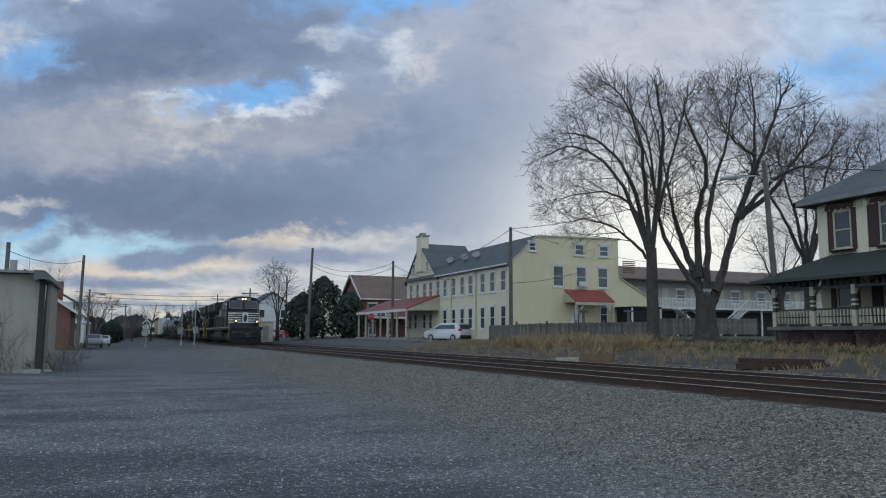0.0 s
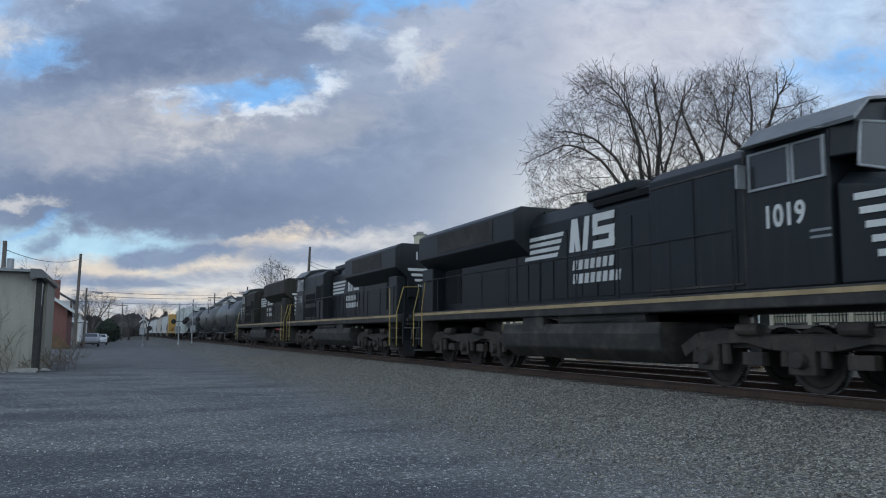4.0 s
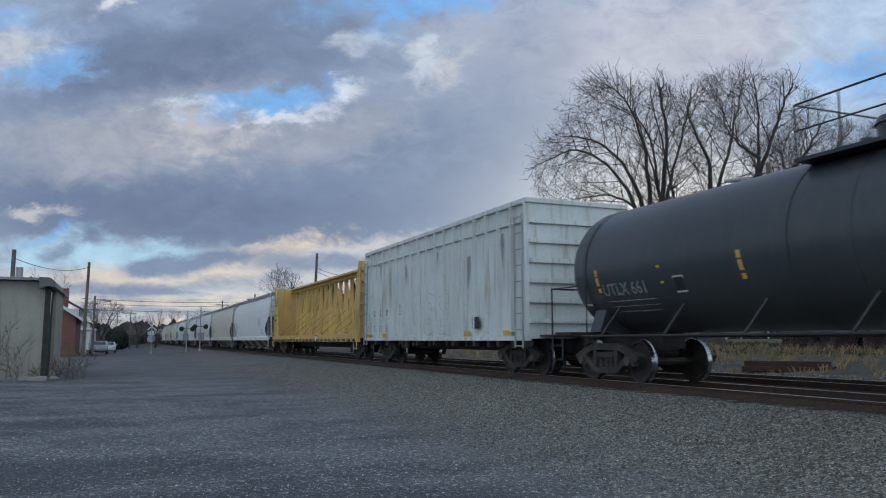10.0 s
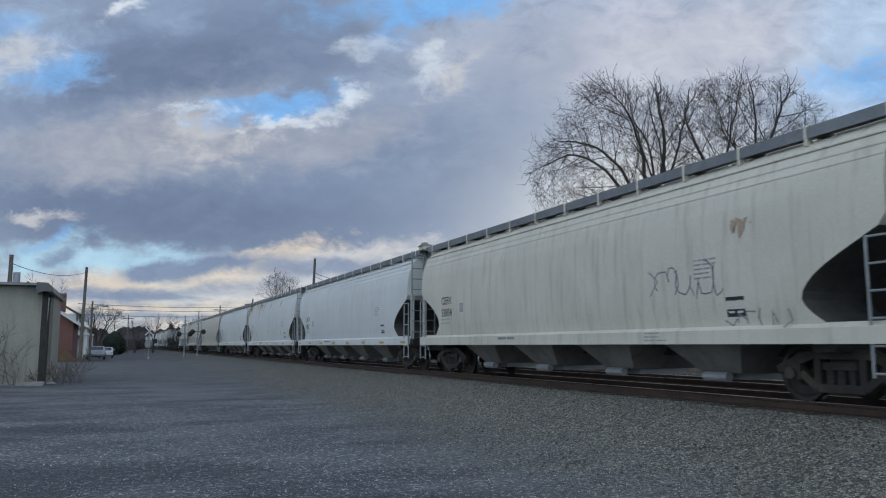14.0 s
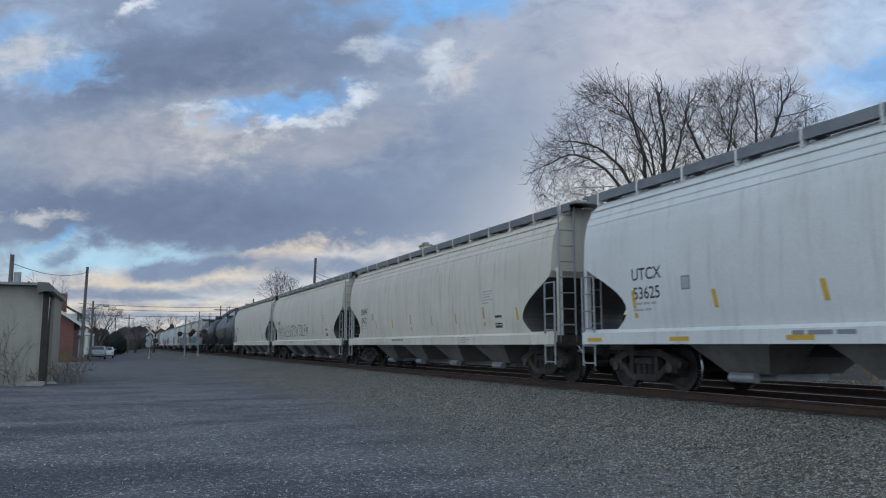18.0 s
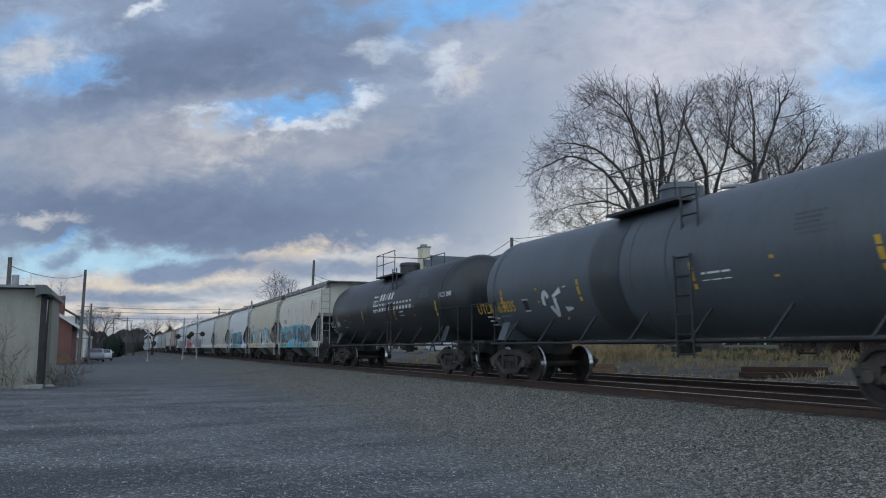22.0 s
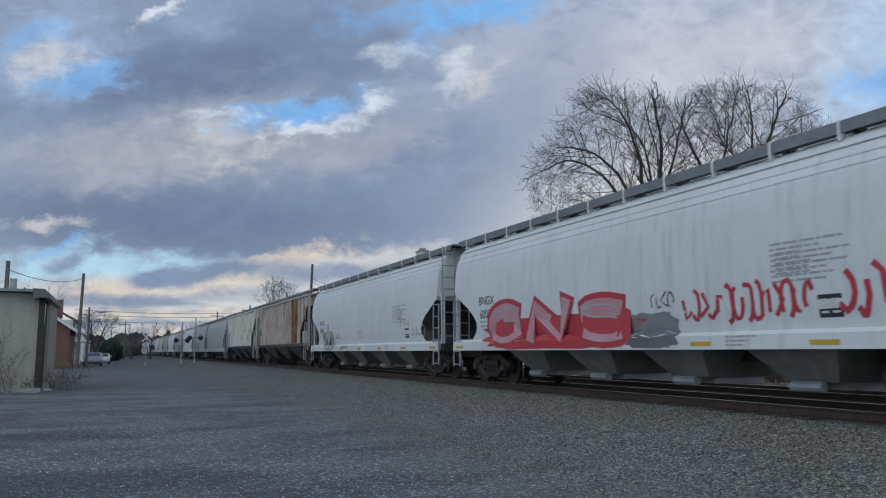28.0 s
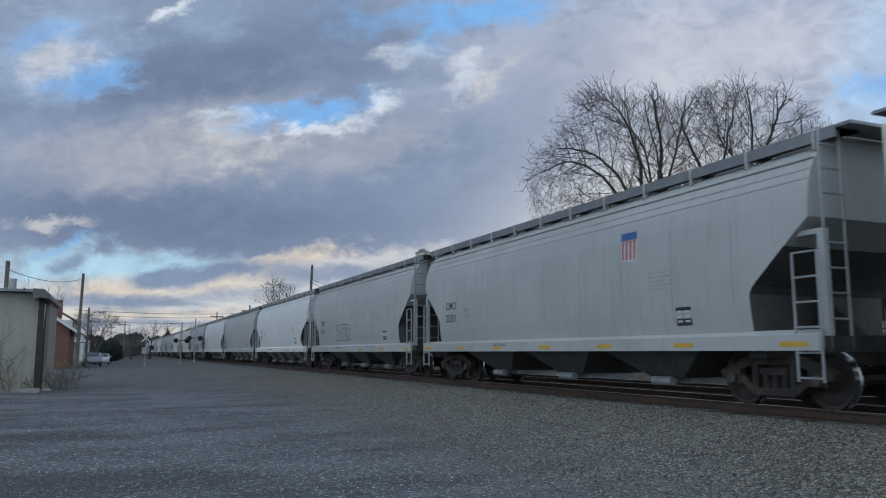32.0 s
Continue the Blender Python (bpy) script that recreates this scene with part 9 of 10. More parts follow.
# ---- vehicles ----
def vehicle(name, label, at, turn, paint, kind):
    """A parked car with its nose towards +y."""
    t = thing(name, label, "car", at, turn)
    if kind == "suv":
        L, W, H = 4.5, 0.92, 1.68
        side = [(-2.2, 0.45), (-2.25, 0.75), (-2.2, 1.02), (-2.02, 1.12), (-1.85, 1.58), (-1.5, 1.68), (0.2, 1.66), (0.75, 1.5), (1.2, 1.08), (2.0, 0.95), (2.22, 0.75), (2.25, 0.4), (1.9, 0.28), (-2.0, 0.28)]
    else:
        L, W, H = 4.7, 0.90, 1.45
        side = [(-2.3, 0.42), (-2.35, 0.7), (-2.25, 0.98), (-1.6, 1.05), (-1.0, 1.40), (-0.5, 1.45), (0.3, 1.43), (1.1, 1.02), (2.1, 0.88), (2.32, 0.65), (2.3, 0.36), (1.9, 0.26), (-2.0, 0.26)]
    rings = [[(x * W * (1.0 if z < 1.05 else 1.0 - (z - 1.05) * 0.34), y, z) for y, z in side] for x in (-1, -0.9, 0.9, 1)]
    rings[0] = [(x * 0.98, y * 0.985, z) for x, y, z in rings[0]]
    rings[3] = [(x * 0.98, y * 0.985, z) for x, y, z in rings[3]]
    part("body", Shape().loft(rings), M[paint], t, bevel=0.03, smooth=50)
    for s in (-1, 1):
        for y in (-1.35, 1.35):
            w = part("tyre", Shape().tube((s * (W - 0.2), y, 0.34), (s * (W + 0.01), y, 0.34), 0.34, None, 20), M["tyre"], t, bevel=0.03)
            part("rim", Shape().tube((s * (W + 0.0), y, 0.34), (s * (W + 0.02), y, 0.34), 0.22, None, 14), M["galv"], w)
        xw = s * (W * 0.905)
        part("side_glass", Shape().add([(xw + s * 0.045, -1.55 if kind == "suv" else -1.0, 1.14), (xw + s * 0.045, 1.05 if kind == "suv" else 0.85, 1.12), (xw - s * 0.05, 0.4, 1.5 if kind == "suv" else 1.36), (xw - s * 0.05, -1.45 if kind == "suv" else -0.65, 1.52 if kind == "suv" else 1.36)], [(0, 1, 2, 3)]), M["pane"], t)
        part("tail_light", Shape().box(s * 0.86 - 0.09, -2.27, 0.95, s * 0.86 + 0.09, -2.0, 1.15), M["tail_red"], t, bevel=0.02)
        part("headlight", Shape().box(s * 0.7 - 0.14, 2.05, 0.68, s * 0.7 + 0.14, 2.27, 0.82), M["lamp_off"], t, bevel=0.02)
        part("mirror", Shape().box(s * 1.0 - 0.08, 0.75, 1.05, s * 1.0 + 0.08, 0.85, 1.18), M[paint], t)
    if kind == "suv":
        part("rear_glass", Shape().add([(-0.72, -2.06, 1.14), (0.72, -2.06, 1.14), (0.62, -1.89, 1.54), (-0.62, -1.89, 1.54)], [(0, 1, 2, 3)]), M["pane"], t)
    else:
        part("windscreen", Shape().add([(-0.7, 1.12, 1.05), (0.7, 1.12, 1.05), (0.62, 0.42, 1.40), (-0.62, 0.42, 1.40)], [(0, 1, 2, 3)]), M["pane"], t)
    part("bumper", Shape().box(-W * 0.95, -2.3, 0.3, W * 0.95, -2.1, 0.6).box(-W * 0.95, 2.1, 0.3, W * 0.95, 2.3, 0.55), M["tyre"], t, bevel=0.03)
    part("number_plate", Shape().box(-0.26, -2.31, 0.78, 0.26, -2.27, 0.92), M["white_paint"], t)


vehicle("parked_suv", "white sport-utility car parked beside the yellow house", (27.9, 64.4, 1.0), 25, "car_white", "suv")
vehicle("parked_sedan", "silver saloon car parked along the road", (-2.1, 93.0, 0.0), 180, "car_silver", "sedan")
vehicle("parked_sedan", "white saloon car parked along the road", (-1.4, 114.0, -0.15), 180, "car_white", "sedan")
vehicle("parked_sedan", "red car parked beyond the tracks", (24.6, 128.0, 0.9), 70, "car_red", "sedan")
vehicle("parked_sedan", "white car parked beyond the red car", (22.2, 126.0, 0.9), 75, "car_white", "sedan")
# ---- trees: tapered trunks, limbs and twigs grown outwards ----
def grow(s, rng, p, d, length, r, level, top, spread=1.0, rise=0.03):
    """One branch of low brush and all that springs from it."""
    n = 4 if level < 2 else 3 if level < 4 else 2
    step = length / n
    kids = []
    for i in range(n):
        wob = 0.12 if level < 2 else 0.16
        d = (d + Vector((rng.uniform(-wob, wob), rng.uniform(-wob, wob), rng.uniform(-wob * 0.6, wob * 0.6) + (rise * 1.6 if 0 < level < 3 else -0.01)))).normalized()
        q = p + d * step
        r1 = r * (1 - 0.42 / n) if level < top else r * 0.75
        s.tube(p, q, r, r1, 4 if level < 4 else 3, caps=False)
        p, r = q, r1
        kids.append((p.copy(), d.copy(), r, (i + 1) / n))
    if level >= top:
        return
    for i, (kp, kd, kr, f) in enumerate(kids):
        for c in range(1 if i < n - 1 else 2):
            side = Vector((rng.uniform(-1, 1), rng.uniform(-1, 1), rng.uniform(-0.25, 0.5))).normalized()
            side = (side - kd * side.dot(kd)).normalized()
            a = rng.uniform(0.45, 0.95) * spread * (0.7 if i == n - 1 else 1.15)
            nd = (kd * math.cos(a) + side * math.sin(a)).normalized()
            grow(s, rng, kp, nd, length * rng.uniform(0.58, 0.84), max(0.008, kr * rng.uniform(0.42, 0.66)), level + 1, top, spread, rise)


TWIG = ((5, 0.07, 0.016), (4, 0.10, 0.010), (3, 0.13, 0.0065), (2, 0.15, 0.0045))


def sprout(s, rng, p, d, length, r, level, inside, last):
    """A side branch that curves upwards, thins out and bears ever finer twigs; it ends at the crown's edge."""
    n, wob, least = TWIG[min(level, 3)]
    r = max(r, least)
    turn = rng.uniform(0, 6.283)
    for i in range(n):
        d = (d + Vector((rng.uniform(-wob, wob), rng.uniform(-wob, wob), rng.uniform(-wob, wob) + (0.03 if level < 2 else 0.0)))).normalized()
        q = p + d * (length / n)
        if inside(q) > 1.12 + rng.uniform(-0.35, 0.12):
            return
        r1 = max(0.0035, r * (1 - 0.62 / n))
        s.tube(p, q, r, r1, 5 if level == 0 else 4 if level == 1 else 3, caps=False)
        p, r = q, r1
        if level >= last:
            continue
        f = (i + 1) / n
        for c in range(2 if i == n - 1 or rng.random() < 0.15 else 1):
            turn += 2.4 + rng.uniform(-0.5, 0.5)
            u = d.orthogonal().normalized()
            w = d.cross(u)
            side = u * math.cos(turn) + w * math.sin(turn)
            a = rng.uniform(0.6, 1.1) * (0.6 if i == n - 1 else 1.0)
            nd = (d * math.cos(a) + side * math.sin(a)).normalized()
            sprout(s, rng, p, nd, length * rng.uniform(0.40, 0.68) * (1.1 - 0.35 * f), r * 0.55, level + 1, inside, last)


def smooth_course(pts, n):
    """Points along a soft curve through a few given ones."""
    pts = [pts[0]] + list(pts) + [pts[-1]]
    out = []
    for a, b, c, e in zip(pts, pts[1:], pts[2:], pts[3:]):
        for i in range(n):
            t = i / n
            out.append(0.5 * ((2 * b) + (c - a) * t + (2 * a - 5 * b + 4 * c - e) * t * t + (3 * b - a - 3 * c + e) * t ** 3))
    return out + [pts[-1]]


def bare_tree(at, label, seed, limbs, trunk, r, crown, last=3, size=2.6, face=40.0):
    """A bare winter tree. limbs: start radius, depth lean, then (across, height) along each limb; crown: across, height and their reaches."""
    rng = random.Random(seed)
    t = thing("bare_tree", label, "tree", at, group="bare trees")
    ca, sa = math.cos(radians(face)), -math.sin(radians(face))
    def spot(u, w, z):
        return Vector((u * ca - w * sa, u * sa + w * ca, z))
    def inside(q):
        u, w = q.x * ca + q.y * sa, q.y * ca - q.x * sa
        k = noise.noise((u * 0.45, w * 0.45, q.z * 0.45 + seed)) * 0.30
        return ((u - crown[0]) / crown[2]) ** 2 + (w / (crown[2] * 0.85)) ** 2 + ((q.z - crown[1]) / crown[3]) ** 2 + k
    s = Shape()
    tall = limbs[0][2][1] + 0.2 if trunk is None else trunk
    s.loft([[(q * math.cos(a) * (1 + 0.08 * math.sin(3 * a + seed)), q * math.sin(a), z) for a in [2 * math.pi * i / 14 for i in range(14)]] for z, q in ((-0.3, r * 1.7), (0.15, r * 1.3), (0.7, r * 1.05), (tall * 0.55, r * 0.95), (tall, r * 0.85))], caps=False)
    part("trunk", s, M["bark"], t, smooth=50, fix=False)
    c = Shape()
    for r0, lean, *line in limbs:
        line = [spot(u, lean * i * 0.8, z) for i, (u, z) in enumerate(line)]
        pts = smooth_course(line, 6)
        n = len(pts) - 1
        turn = rng.uniform(0, 6.283)
        for i, (p, q) in enumerate(zip(pts, pts[1:])):
            q += Vector((rng.uniform(-0.07, 0.07), rng.uniform(-0.07, 0.07), rng.uniform(-0.05, 0.05)))
            f = (i + 1) / n
            ra, rb = 0.88 * r0 * (1 - 0.92 * (i / n) ** 0.75), 0.88 * r0 * (1 - 0.92 * f ** 0.75)
            c.tube(p, q, ra, rb, 8 if ra > 0.12 else 6, caps=False)
            if f < 0.22:
                continue
            d = (q - p).normalized()
            for b in range(2 if f > 0.45 and i % 2 else 1):
                turn += 2.4 + rng.uniform(-0.6, 0.6)
                u = d.orthogonal().normalized()
                w = d.cross(u)
                side = u * math.cos(turn) + w * math.sin(turn)
                a = rng.uniform(0.6, 1.15)
                sprout(c, rng, q, (d * math.cos(a) + side * math.sin(a)).normalized(), size * rng.uniform(0.7, 1.25) * (1.15 - 0.45 * f), min(0.032, rb * 0.5), 0, inside, last)
        for b in range(3):
            sprout(c, rng, pts[-1], (d + Vector((rng.uniform(-0.6, 0.6), rng.uniform(-0.6, 0.6), rng.uniform(-0.3, 0.4)))).normalized(), size * 0.8, 0.014, 1, inside, last)
    part("crown", c, M["bark"], t, "dense crown of bare branches and twigs", fix=False)
    return t


bare_tree((28.4, 36.0, 1.35), "tall bare tree with arching low branches", 3, [
    (0.20, 0.3, (-0.1, 4.7), (-0.8, 7.4), (-2.5, 8.8), (-5.5, 8.6)), (0.19, -0.5, (-0.2, 5.2), (-1.8, 9.5), (-4.3, 11.4), (-6.8, 10.5)),
    (0.20, 0.6, (-0.1, 5.2), (-1.4, 10.1), (-3.6, 12.4), (-5.8, 13.0)), (0.20, -0.4, (-0.1, 5.2), (-0.4, 11.0), (-1.3, 14.1), (-2.2, 15.0)),
    (0.22, 0.3, (0.0, 5.0), (0.8, 11.1), (0.6, 14.4), (0.8, 16.0)), (0.18, -0.7, (0.0, 5.6), (1.0, 9.3), (1.9, 12.7), (2.4, 14.6)),
    (0.13, 0.8, (-0.1, 4.6), (-1.7, 6.4), (-3.7, 7.3), (-5.7, 7.2)), (0.12, -0.8, (0.3, 8.6), (-0.4, 12.6), (-3.2, 14.3))], 5.3, 0.34, (-1.9, 10.2, 5.8, 6.2))
bare_tree((31.3, 34.9, 1.35), "broad bare tree forking low into several limbs", 8, [
    (0.36, 0.3, (-0.1, 1.9), (-0.6, 4.0), (-1.4, 6.5), (-1.9, 9.2), (-3.0, 15.6)), (0.24, -0.6, (-0.2, 2.6), (-2.2, 6.0), (-2.7, 9.2), (-4.0, 14.4)),
    (0.28, 0.5, (-0.3, 3.6), (-0.3, 7.1), (0.3, 10.3), (-0.8, 14.0), (-0.2, 15.4)), (0.26, -0.4, (0.1, 3.0), (0.4, 7.8), (1.4, 11.4), (2.2, 15.0)),
    (0.40, 0.2, (0.2, 1.9), (0.9, 3.6), (1.9, 7.1), (3.0, 10.8), (3.0, 15.4)), (0.22, -0.5, (1.9, 7.0), (3.2, 10.3), (4.3, 13.4), (4.9, 14.8)),
    (0.24, 0.7, (2.0, 7.0), (3.9, 8.7), (5.8, 11.4), (6.8, 13.2)), (0.18, -0.6, (2.0, 7.2), (4.2, 9.3), (6.2, 10.0), (7.6, 11.6)),
    (0.14, 0.8, (3.0, 10.6), (1.5, 12.3), (1.1, 14.6))], 2.6, 0.60, (1.6, 10.2, 6.3, 6.2))


def spread_limbs(rng, fork, tall, wide, count, r):
    """Limbs that fan out evenly from a fork."""
    out = []
    for i in range(count):
        u = wide * (2 * (i + 0.5) / count - 1)
        out.append((r, rng.uniform(-0.8, 0.8), (0.0, fork), (u * 0.35, fork + (tall - fork) * 0.35), (u * 0.8, fork + (tall - fork) * 0.7), (u, tall - abs(u) * 0.45)))
    return out


for i, (at, label, fork, tall, wide, count, r, last, size) in enumerate((
        ((43.0, 38.0, 1.5), "bare tree behind the porch house", 4.6, 14.8, 4.6, 5, 0.20, 3, 2.2),
        ((55.0, 40.0, 1.6), "bare tree rising over the roof", 6.0, 16.6, 4.0, 4, 0.18, 3, 2.0),
        ((66.0, 62.0, 1.8), "bare tree beside the white block", 3.5, 12.0, 4.0, 4, 0.2, 2, 2.6),
        ((52.0, 84.0, 1.8), "bare tree behind the white block", 4.0, 13.0, 4.0, 4, 0.2, 2, 2.6),
        ((20.8, 108.0, 0.8), "bare tree beside the dark evergreens", 2.6, 10.5, 3.6, 4, 0.14, 2, 2.2),
        ((-3.0, 140.0, -0.3), "rounded bare tree at the end of the road", 1.8, 8.2, 4.2, 5, 0.16, 2, 2.4),
        ((7.0, 175.0, -0.2), "slender bare tree far up the line", 2.2, 8.0, 2.6, 3, 0.13, 1, 2.2),
        ((11.5, 190.0, -0.2), "slender bare tree far up the line", 2.2, 8.6, 2.6, 3, 0.13, 1, 2.2),
        ((4.0, 210.0, -0.2), "slender bare tree far up the line", 2.2, 8.2, 2.8, 3, 0.13, 1, 2.2),
        ((16.0, 170.0, -0.2), "slender bare tree far up the line", 2.2, 7.6, 2.6, 3, 0.13, 1, 2.2))):
    bare_tree(at, label, 15 + 6 * i, spread_limbs(random.Random(70 + i), fork, tall, wide, count, r), fork + 0.3, r * 1.7, (0.0, (tall + fork) * 0.52, wide + 1.0, (tall - fork) * 0.56), last, size)


def evergreen(at, tall, wide, seed, label):
    rng = random.Random(seed)
    t = thing("evergreen_tree", label, "tree", at, group="evergreen trees")
    part("trunk", Shape().tube((0, 0, -0.2), (0, 0, tall * 0.8), 0.22, 0.05, 8), M["bark"], t)
    s = Shape()
    for i in range(2600):
        f = rng.random() ** 0.8
        z = tall * (0.06 + 0.94 * f)
        rad = wide * (1 - f ** 2.6) ** 0.8 * (0.55 + 0.45 * min(1.0, f * 3.5)) * rng.uniform(0.4, 1.08) * (0.82 + 0.45 * noise.noise((f * 6, seed, (i % 11) * 0.9)))
        a = rng.uniform(0, 6.283)
        x, y = rad * math.cos(a), rad * math.sin(a)
        q = rng.uniform(0.14, 0.42)
        ox, oy = math.cos(a), math.sin(a)
        s.add([(x, y, z), (x + q * (ox - oy * 0.5), y + q * (oy + ox * 0.5), z - q * rng.uniform(0.0, 0.6)), (x + q * (ox + oy * 0.5), y + q * (oy - ox * 0.5), z - q * rng.uniform(0.0, 0.7)), (x + q * 0.3 * ox, y + q * 0.3 * oy, z + q * 0.6)], [(0, 1, 3), (0, 3, 2), (1, 2, 3)])
    part("crown", s, M["needle"], t, "dark green needles in ragged clumps", fix=False)


evergreen((25.5, 101.0, 0.9), 8.4, 4.0, 1, "tall dark evergreen tree beside the brick house")
evergreen((23.4, 104.0, 0.8), 6.4, 3.4, 2, "dark evergreen tree beside the crossing street")
evergreen((27.5, 95.0, 0.9), 6.0, 2.6, 3, "lower dark evergreen beside the brick house")
evergreen((-0.6, 150.0, -0.3), 4.2, 2.4, 4, "rounded dark evergreen at the road's end")


def tuft_field(name, label, material, count, area, size, seed, blades=7):
    """Grass as one mesh of thin leaning blades."""
    rng = random.Random(seed)
    s = Shape()
    for _ in range(count):
        x, y = area(rng)
        z = ground_height(x, y) - 0.02
        h = rng.uniform(*size)
        for b in range(blades):
            a, l = rng.uniform(0, 6.283), rng.uniform(0.15, 0.7) * h
            bx, by = x + rng.uniform(-0.12, 0.12), y + rng.uniform(-0.12, 0.12)
            w = 0.008 + 0.012 * rng.random()
            ca, sa = math.cos(a), math.sin(a)
            s.add([(bx - w * sa, by + w * ca, z), (bx + w * sa, by - w * ca, z), (bx + l * 0.4 * ca, by + l * 0.4 * sa, z + h * 0.65), (bx + l * ca, by + l * sa, z + h)], [(0, 1, 2), (2, 1, 3)])
    return solo(name, s, material, label, "grass", kind="stuff", fix=False)


tuft_field("tall_dry_grass", "tall tan dead grass along the bank", M["dry_grass"], 320, lambda r: (r.gauss(23.3, 0.9), 30 + 14 * r.random()), (0.25, 0.85), 1)
tuft_field("dry_grass", "short dry grass and weeds on the bank", M["dry_grass"], 1500, lambda r: (18.5 + 9 * r.random() ** 0.7, r.uniform(12, 56)), (0.08, 0.35), 2, 6)
tuft_field("yard_grass", "short dull green grass in the yards", M["green_grass"], 2600, lambda r: (r.uniform(23.0, 34.0), r.uniform(14, 49)), (0.06, 0.2), 3, 6)
tuft_field("track_weeds", "low dry weeds beside the ballast", M["dry_grass"], 260, lambda r: (r.uniform(17.3, 19.0), r.uniform(10, 60)), (0.05, 0.2), 4, 5)


def brushwood(name, label, at, wide, deep, tall, count, seed):
    rng = random.Random(seed)
    s = Shape()
    for _ in range(count):
        p = Vector((at[0] + rng.uniform(-wide, wide), at[1] + rng.uniform(-deep, deep), at[2]))
        d = Vector((rng.uniform(-0.4, 0.4), rng.uniform(-0.4, 0.4), 1)).normalized()
        grow(s, rng, p, d, tall * rng.uniform(0.2, 0.42), rng.uniform(0.008, 0.016), 3, 5, 1.0, 0.06)
    return solo(name, s, M["brush"], label, "bush", "bushes", fix=False)


brushwood("bare_bush", "bare brown brush growing against the shed", (-4.6, 33.3, 0.0), 1.6, 0.3, 3.2, 14, 1)
brushwood("bare_bush", "low brown brush at the shed's corner", (-1.9, 33.6, 0.0), 0.7, 0.6, 1.5, 16, 2)
brushwood("bare_bush", "low weeds at the foot of the shed", (-3.6, 33.2, 0.0), 1.6, 0.3, 1.0, 16, 3)
brushwood("bare_bush", "thin branches showing over the shed roof", (-4.5, 46.0, 3.4), 1.8, 1.0, 2.4, 6, 4)
brushwood("bare_bush", "low shrub beside the porch skirting", (25.2, 21.0, 1.05), 0.3, 3.5, 0.9, 22, 5)
brushwood("bare_bush", "dark shrub at the foot of the tree", (26.2, 33.6, 1.1), 0.9, 0.8, 1.0, 22, 6)


def far_woods():
    """A low uneven belt of leafless woods round the horizon."""
    rng = random.Random(9)
    s = Shape()
    n = 260
    for belt, (rad, lo, hi) in enumerate(((330, 3.5, 8.0), (520, 8.0, 15.0))):
        for i in range(n):
            a = 2 * math.pi * (i + 0.5 * belt) / n
            h = lo + (hi - lo) * (0.5 + 0.5 * noise.noise((math.cos(a) * 7, math.sin(a) * 7, belt * 5.0)))
            w = 2 * math.pi * rad / n
            x, y = rad * math.sin(a), rad * math.cos(a)
            for k in range(7):
                bx, by = x + rng.uniform(-w, w) * 0.7, y + rng.uniform(-9, 9)
                hh, ww = h * rng.uniform(0.7, 1.15), w * rng.uniform(0.25, 0.6)
                ring = []
                for j in range(7):
                    b = 2 * math.pi * j / 7
                    ring.append((bx + ww * math.cos(b), by + ww * math.sin(b)))
                base = len(s.v)
                s.loft([[(px, py, -1.0) for px, py in ring], [(px + rng.uniform(-1, 1) * ww * 0.2, py, hh * rng.uniform(0.5, 0.75)) for px, py in ring], [(bx + (px - bx) * 0.6, by + (py - by) * 0.6, hh * rng.uniform(0.8, 1.0)) for px, py in ring], [(bx + (px - bx) * 0.15, by + (py - by) * 0.15, hh * rng.uniform(0.95, 1.1)) for px, py in ring]])
    return solo("far_woods", s, M["far_wood"], "grey-brown leafless woods along the horizon", "woods", kind="stuff", fix=False)


far_woods()


def far_house(x, y, w, d, h, wall, roof, label):
    t = thing("far_house", label, "house", (x, y, ground_height(x, y)), group="far houses")
    part("wall", Shape().box(-w / 2, -d / 2, -0.5, w / 2, d / 2, h).prism([(-w / 2, h), (w / 2, h), (0, h + w * 0.32)], -d / 2, d / 2), M[wall], t)
    part("roof", Shape().prism([(-w / 2 - 0.4, h - 0.2), (0, h + w * 0.36), (w / 2 + 0.4, h - 0.2), (w / 2 + 0.4, h - 0.35), (0, h + w * 0.32), (-w / 2 - 0.4, h - 0.35)], -d / 2 - 0.3, d / 2 + 0.3), M[roof], t)
    for i in range(2):
        for z in (1.0, 3.6):
            if z + 1.3 < h:
                win = part("window", Shape().box(-w / 4 + i * w / 2 - 0.45, -d / 2 - 0.03, z, -w / 4 + i * w / 2 + 0.45, -d / 2 + 0.02, z + 1.4), M["pane"], t)
        for j in range(2):
            part("window", Shape().box(-w / 2 - 0.03, -d / 4 + j * d / 2 - 0.45, 1.0 + 2.6 * i, -w / 2 + 0.02, -d / 4 + j * d / 2 + 0.45, 2.4 + 2.6 * i), M["pane"], t)


far_house(27.0, 150.0, 8, 10, 5.6, "white_paint", "slate_roof", "white house beyond the crossing street")
far_house(34.0, 133.0, 9, 10, 5.4, "stucco_cream", "brown_roof", "cream house beyond the evergreens")
far_house(23.0, 172.0, 9, 9, 5.4, "white_paint", "slate_roof", "white house far up the line")
far_house(-9.0, 132.0, 8, 9, 4.8, "stucco_cream", "slate_roof", "pale house along the road")
far_house(-10.0, 170.0, 9, 10, 5.0, "white_paint", "brown_roof", "white house near the road's end")

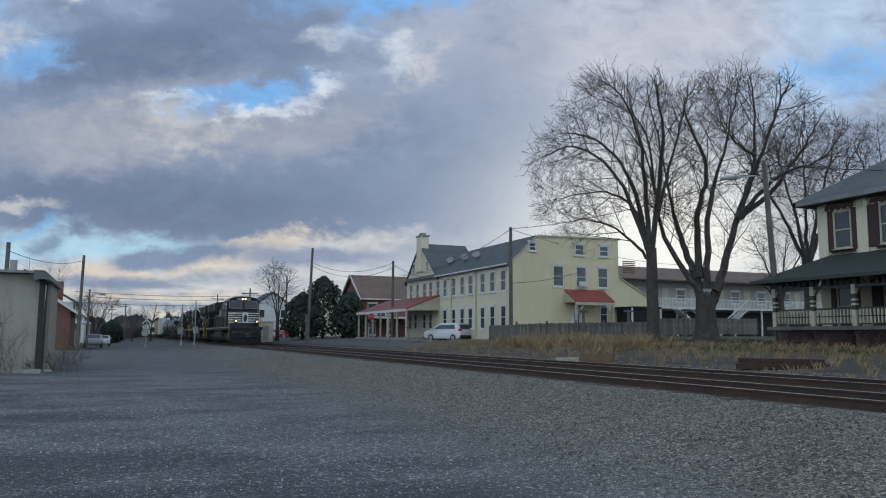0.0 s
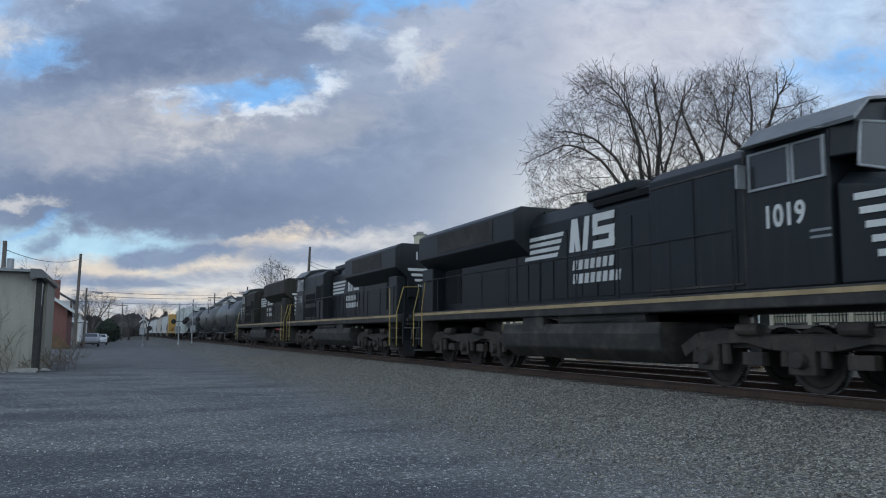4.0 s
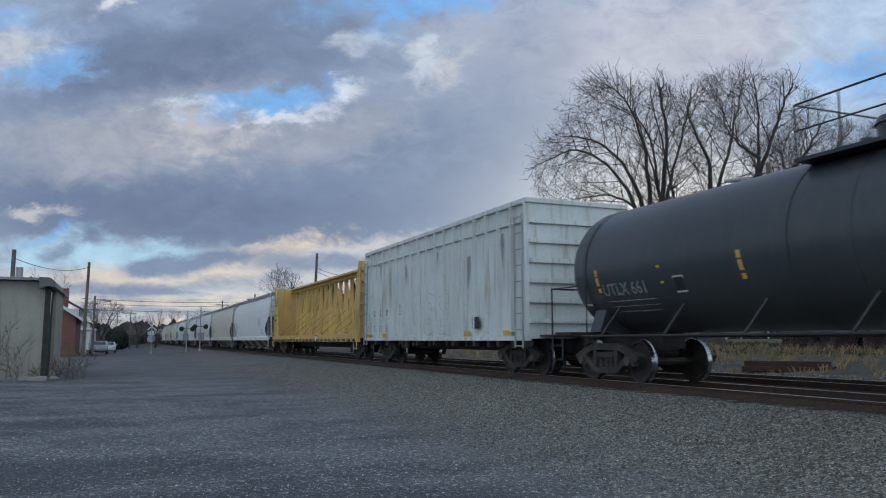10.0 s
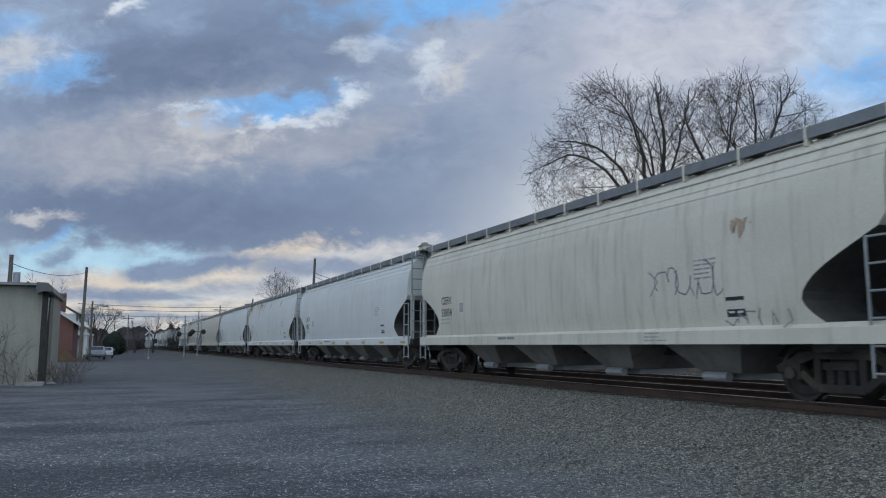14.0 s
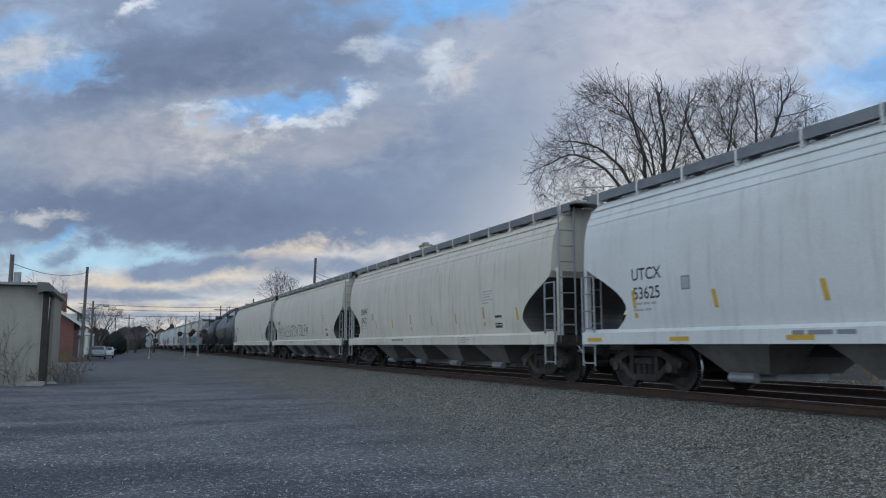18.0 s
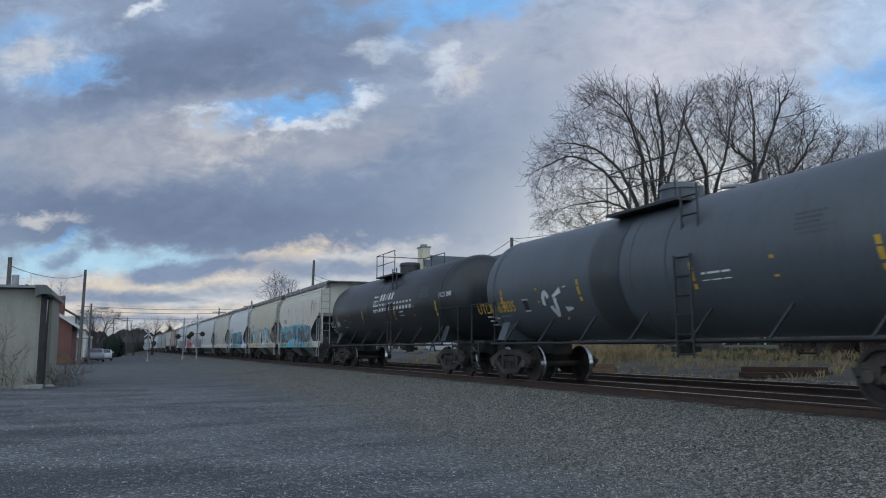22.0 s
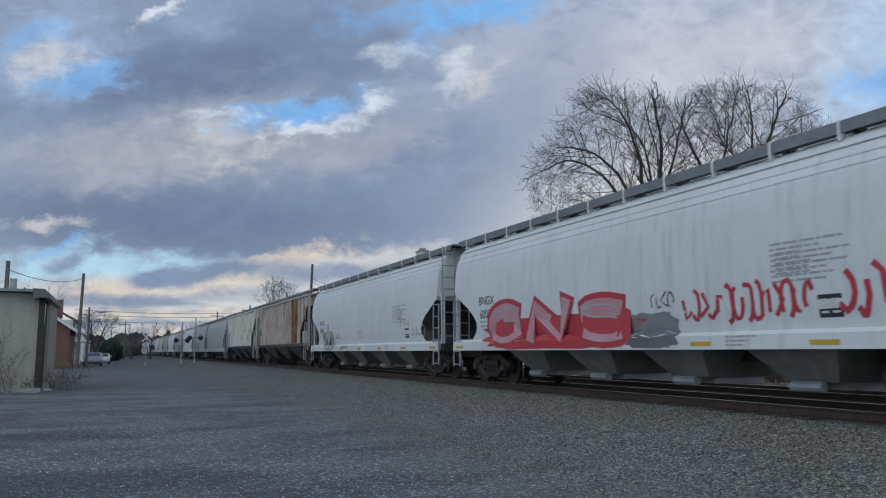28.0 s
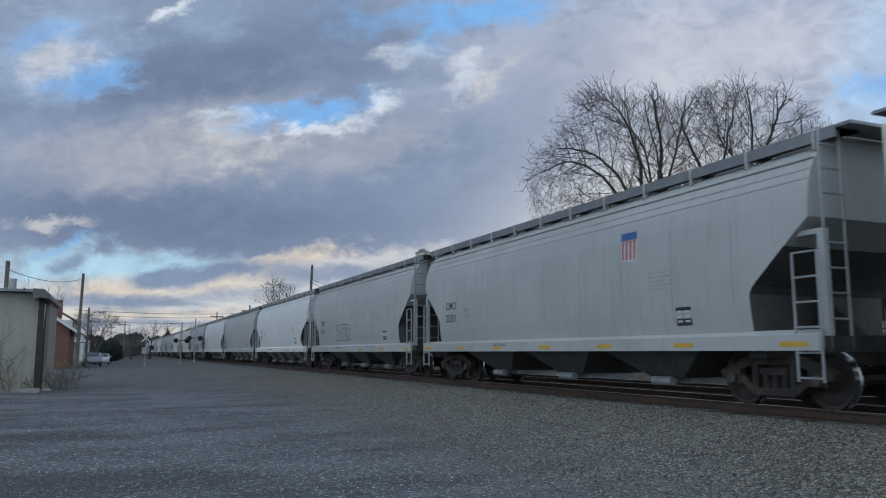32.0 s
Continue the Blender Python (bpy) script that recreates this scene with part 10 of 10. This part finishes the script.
kiosk = thing("equipment_hut", "grey steel signal equipment hut beside the tracks", "hut", (18.6, 106.0, 0.6))
part("wall", Shape().box(-1.0, -1.5, 0.0, 1.0, 1.5, 2.6), M["trim_cream"], kiosk, bevel=0.02)
part("roof", Shape().box(-1.1, -1.6, 2.6, 1.1, 1.6, 2.72), M["galv"], kiosk)
part("door", Shape().box(-0.4, -1.53, 0.1, 0.4, -1.5, 2.1), M["walk_grey"], kiosk)


# ---- timber left beside the line ----
def timber(at, turn, n, label, mat, L=2.6, rows=1):
    t = thing("timber_pile", label, "timber", at, turn, "timber piles")
    rng = random.Random(int(at[1] * 7))
    for k in range(n):
        lay, i = k // 3, k % 3
        o = part("beam", Shape().box(-0.11, -L / 2, 0.0, 0.11, L / 2, 0.17), M[mat], t, bevel=0.015)
        o.matrix_basis = pose(0.25 * i - 0.25 + 0.1 * lay, rng.uniform(-0.12, 0.12), 0.171 * lay, 0, 0, rng.uniform(-3, 3))


timber((19.5, 18.4, 0.52), 42, 5, "stack of old rust-brown sleepers on the ballast", "old_sleeper", 2.5)
timber((18.4, 27.0, 0.48), 48, 4, "short stack of brown boards on the ground", "new_lumber", 1.3)
timber((17.9, 27.9, 0.46), -70, 1, "single pale plank on the ground", "trim_cream", 1.6)


def rubble(at, w, label, seed, mat="concrete"):
    rng = random.Random(seed)
    s = Shape()
    for _ in range(26):
        c = (at[0] + rng.gauss(0, w / 2), at[1] + rng.gauss(0, w / 3), at[2] + rng.uniform(0.0, 0.08))
        q = rng.uniform(0.05, 0.22)
        s.block(c, (q * rng.uniform(0.8, 2.4), q * rng.uniform(0.8, 1.6), q * 0.6))
    return solo("rubble_heap", s, M[mat], label, "rubble", "rubble heaps", kind="stuff", bevel=0.01)


rubble((-3.0, 32.6, 0.03), 1.0, "pale broken concrete at the shed's foot", 1)
rubble((24.2, 61.0, 1.0), 1.6, "heap of dark soil beside the street", 2, "ballast")

# ---- loose stone on the lot and beside the track ----
stones("lot_gravel", "small grey stones lying on the lot", M["lot_stone"], 26000, lambda r: (lambda y: (r.uniform(-0.28, 0.95) * y, y))(3.0 + 25 * r.random() ** 1.6), (0.004, 0.012), 1)
stones("ballast_stones", "coarse grey ballast beside the sleepers", M["ballast"], 42000, lambda r: (lambda y: (4.4 + 5.4 * r.random() ** 0.62, y))(3.5 + 42 * r.random() ** 1.5), (0.009, 0.021), 2)
stones("far_ballast", "coarse grey ballast beyond the tracks", M["ballast"], 6000, lambda r: (r.uniform(16.3, 19.0), 8 + 36 * r.random()), (0.02, 0.04), 3)


def motions():
    for car, at15, turn in TRAIN:
        walk(car, [(t, pose(NEAR_TRACK, at15 - SPEED * (t - 15.0), RAIL_TOP, 0, 0, turn)) for t in (0.0, 8.0, 16.0, 24.0, 32.0)])
    walk(clouds, [(t, pose(1.15 * (t - 16.0), -0.48 * (t - 16.0), 0)) for t in (0.0, 16.0, 32.0)])


motions()
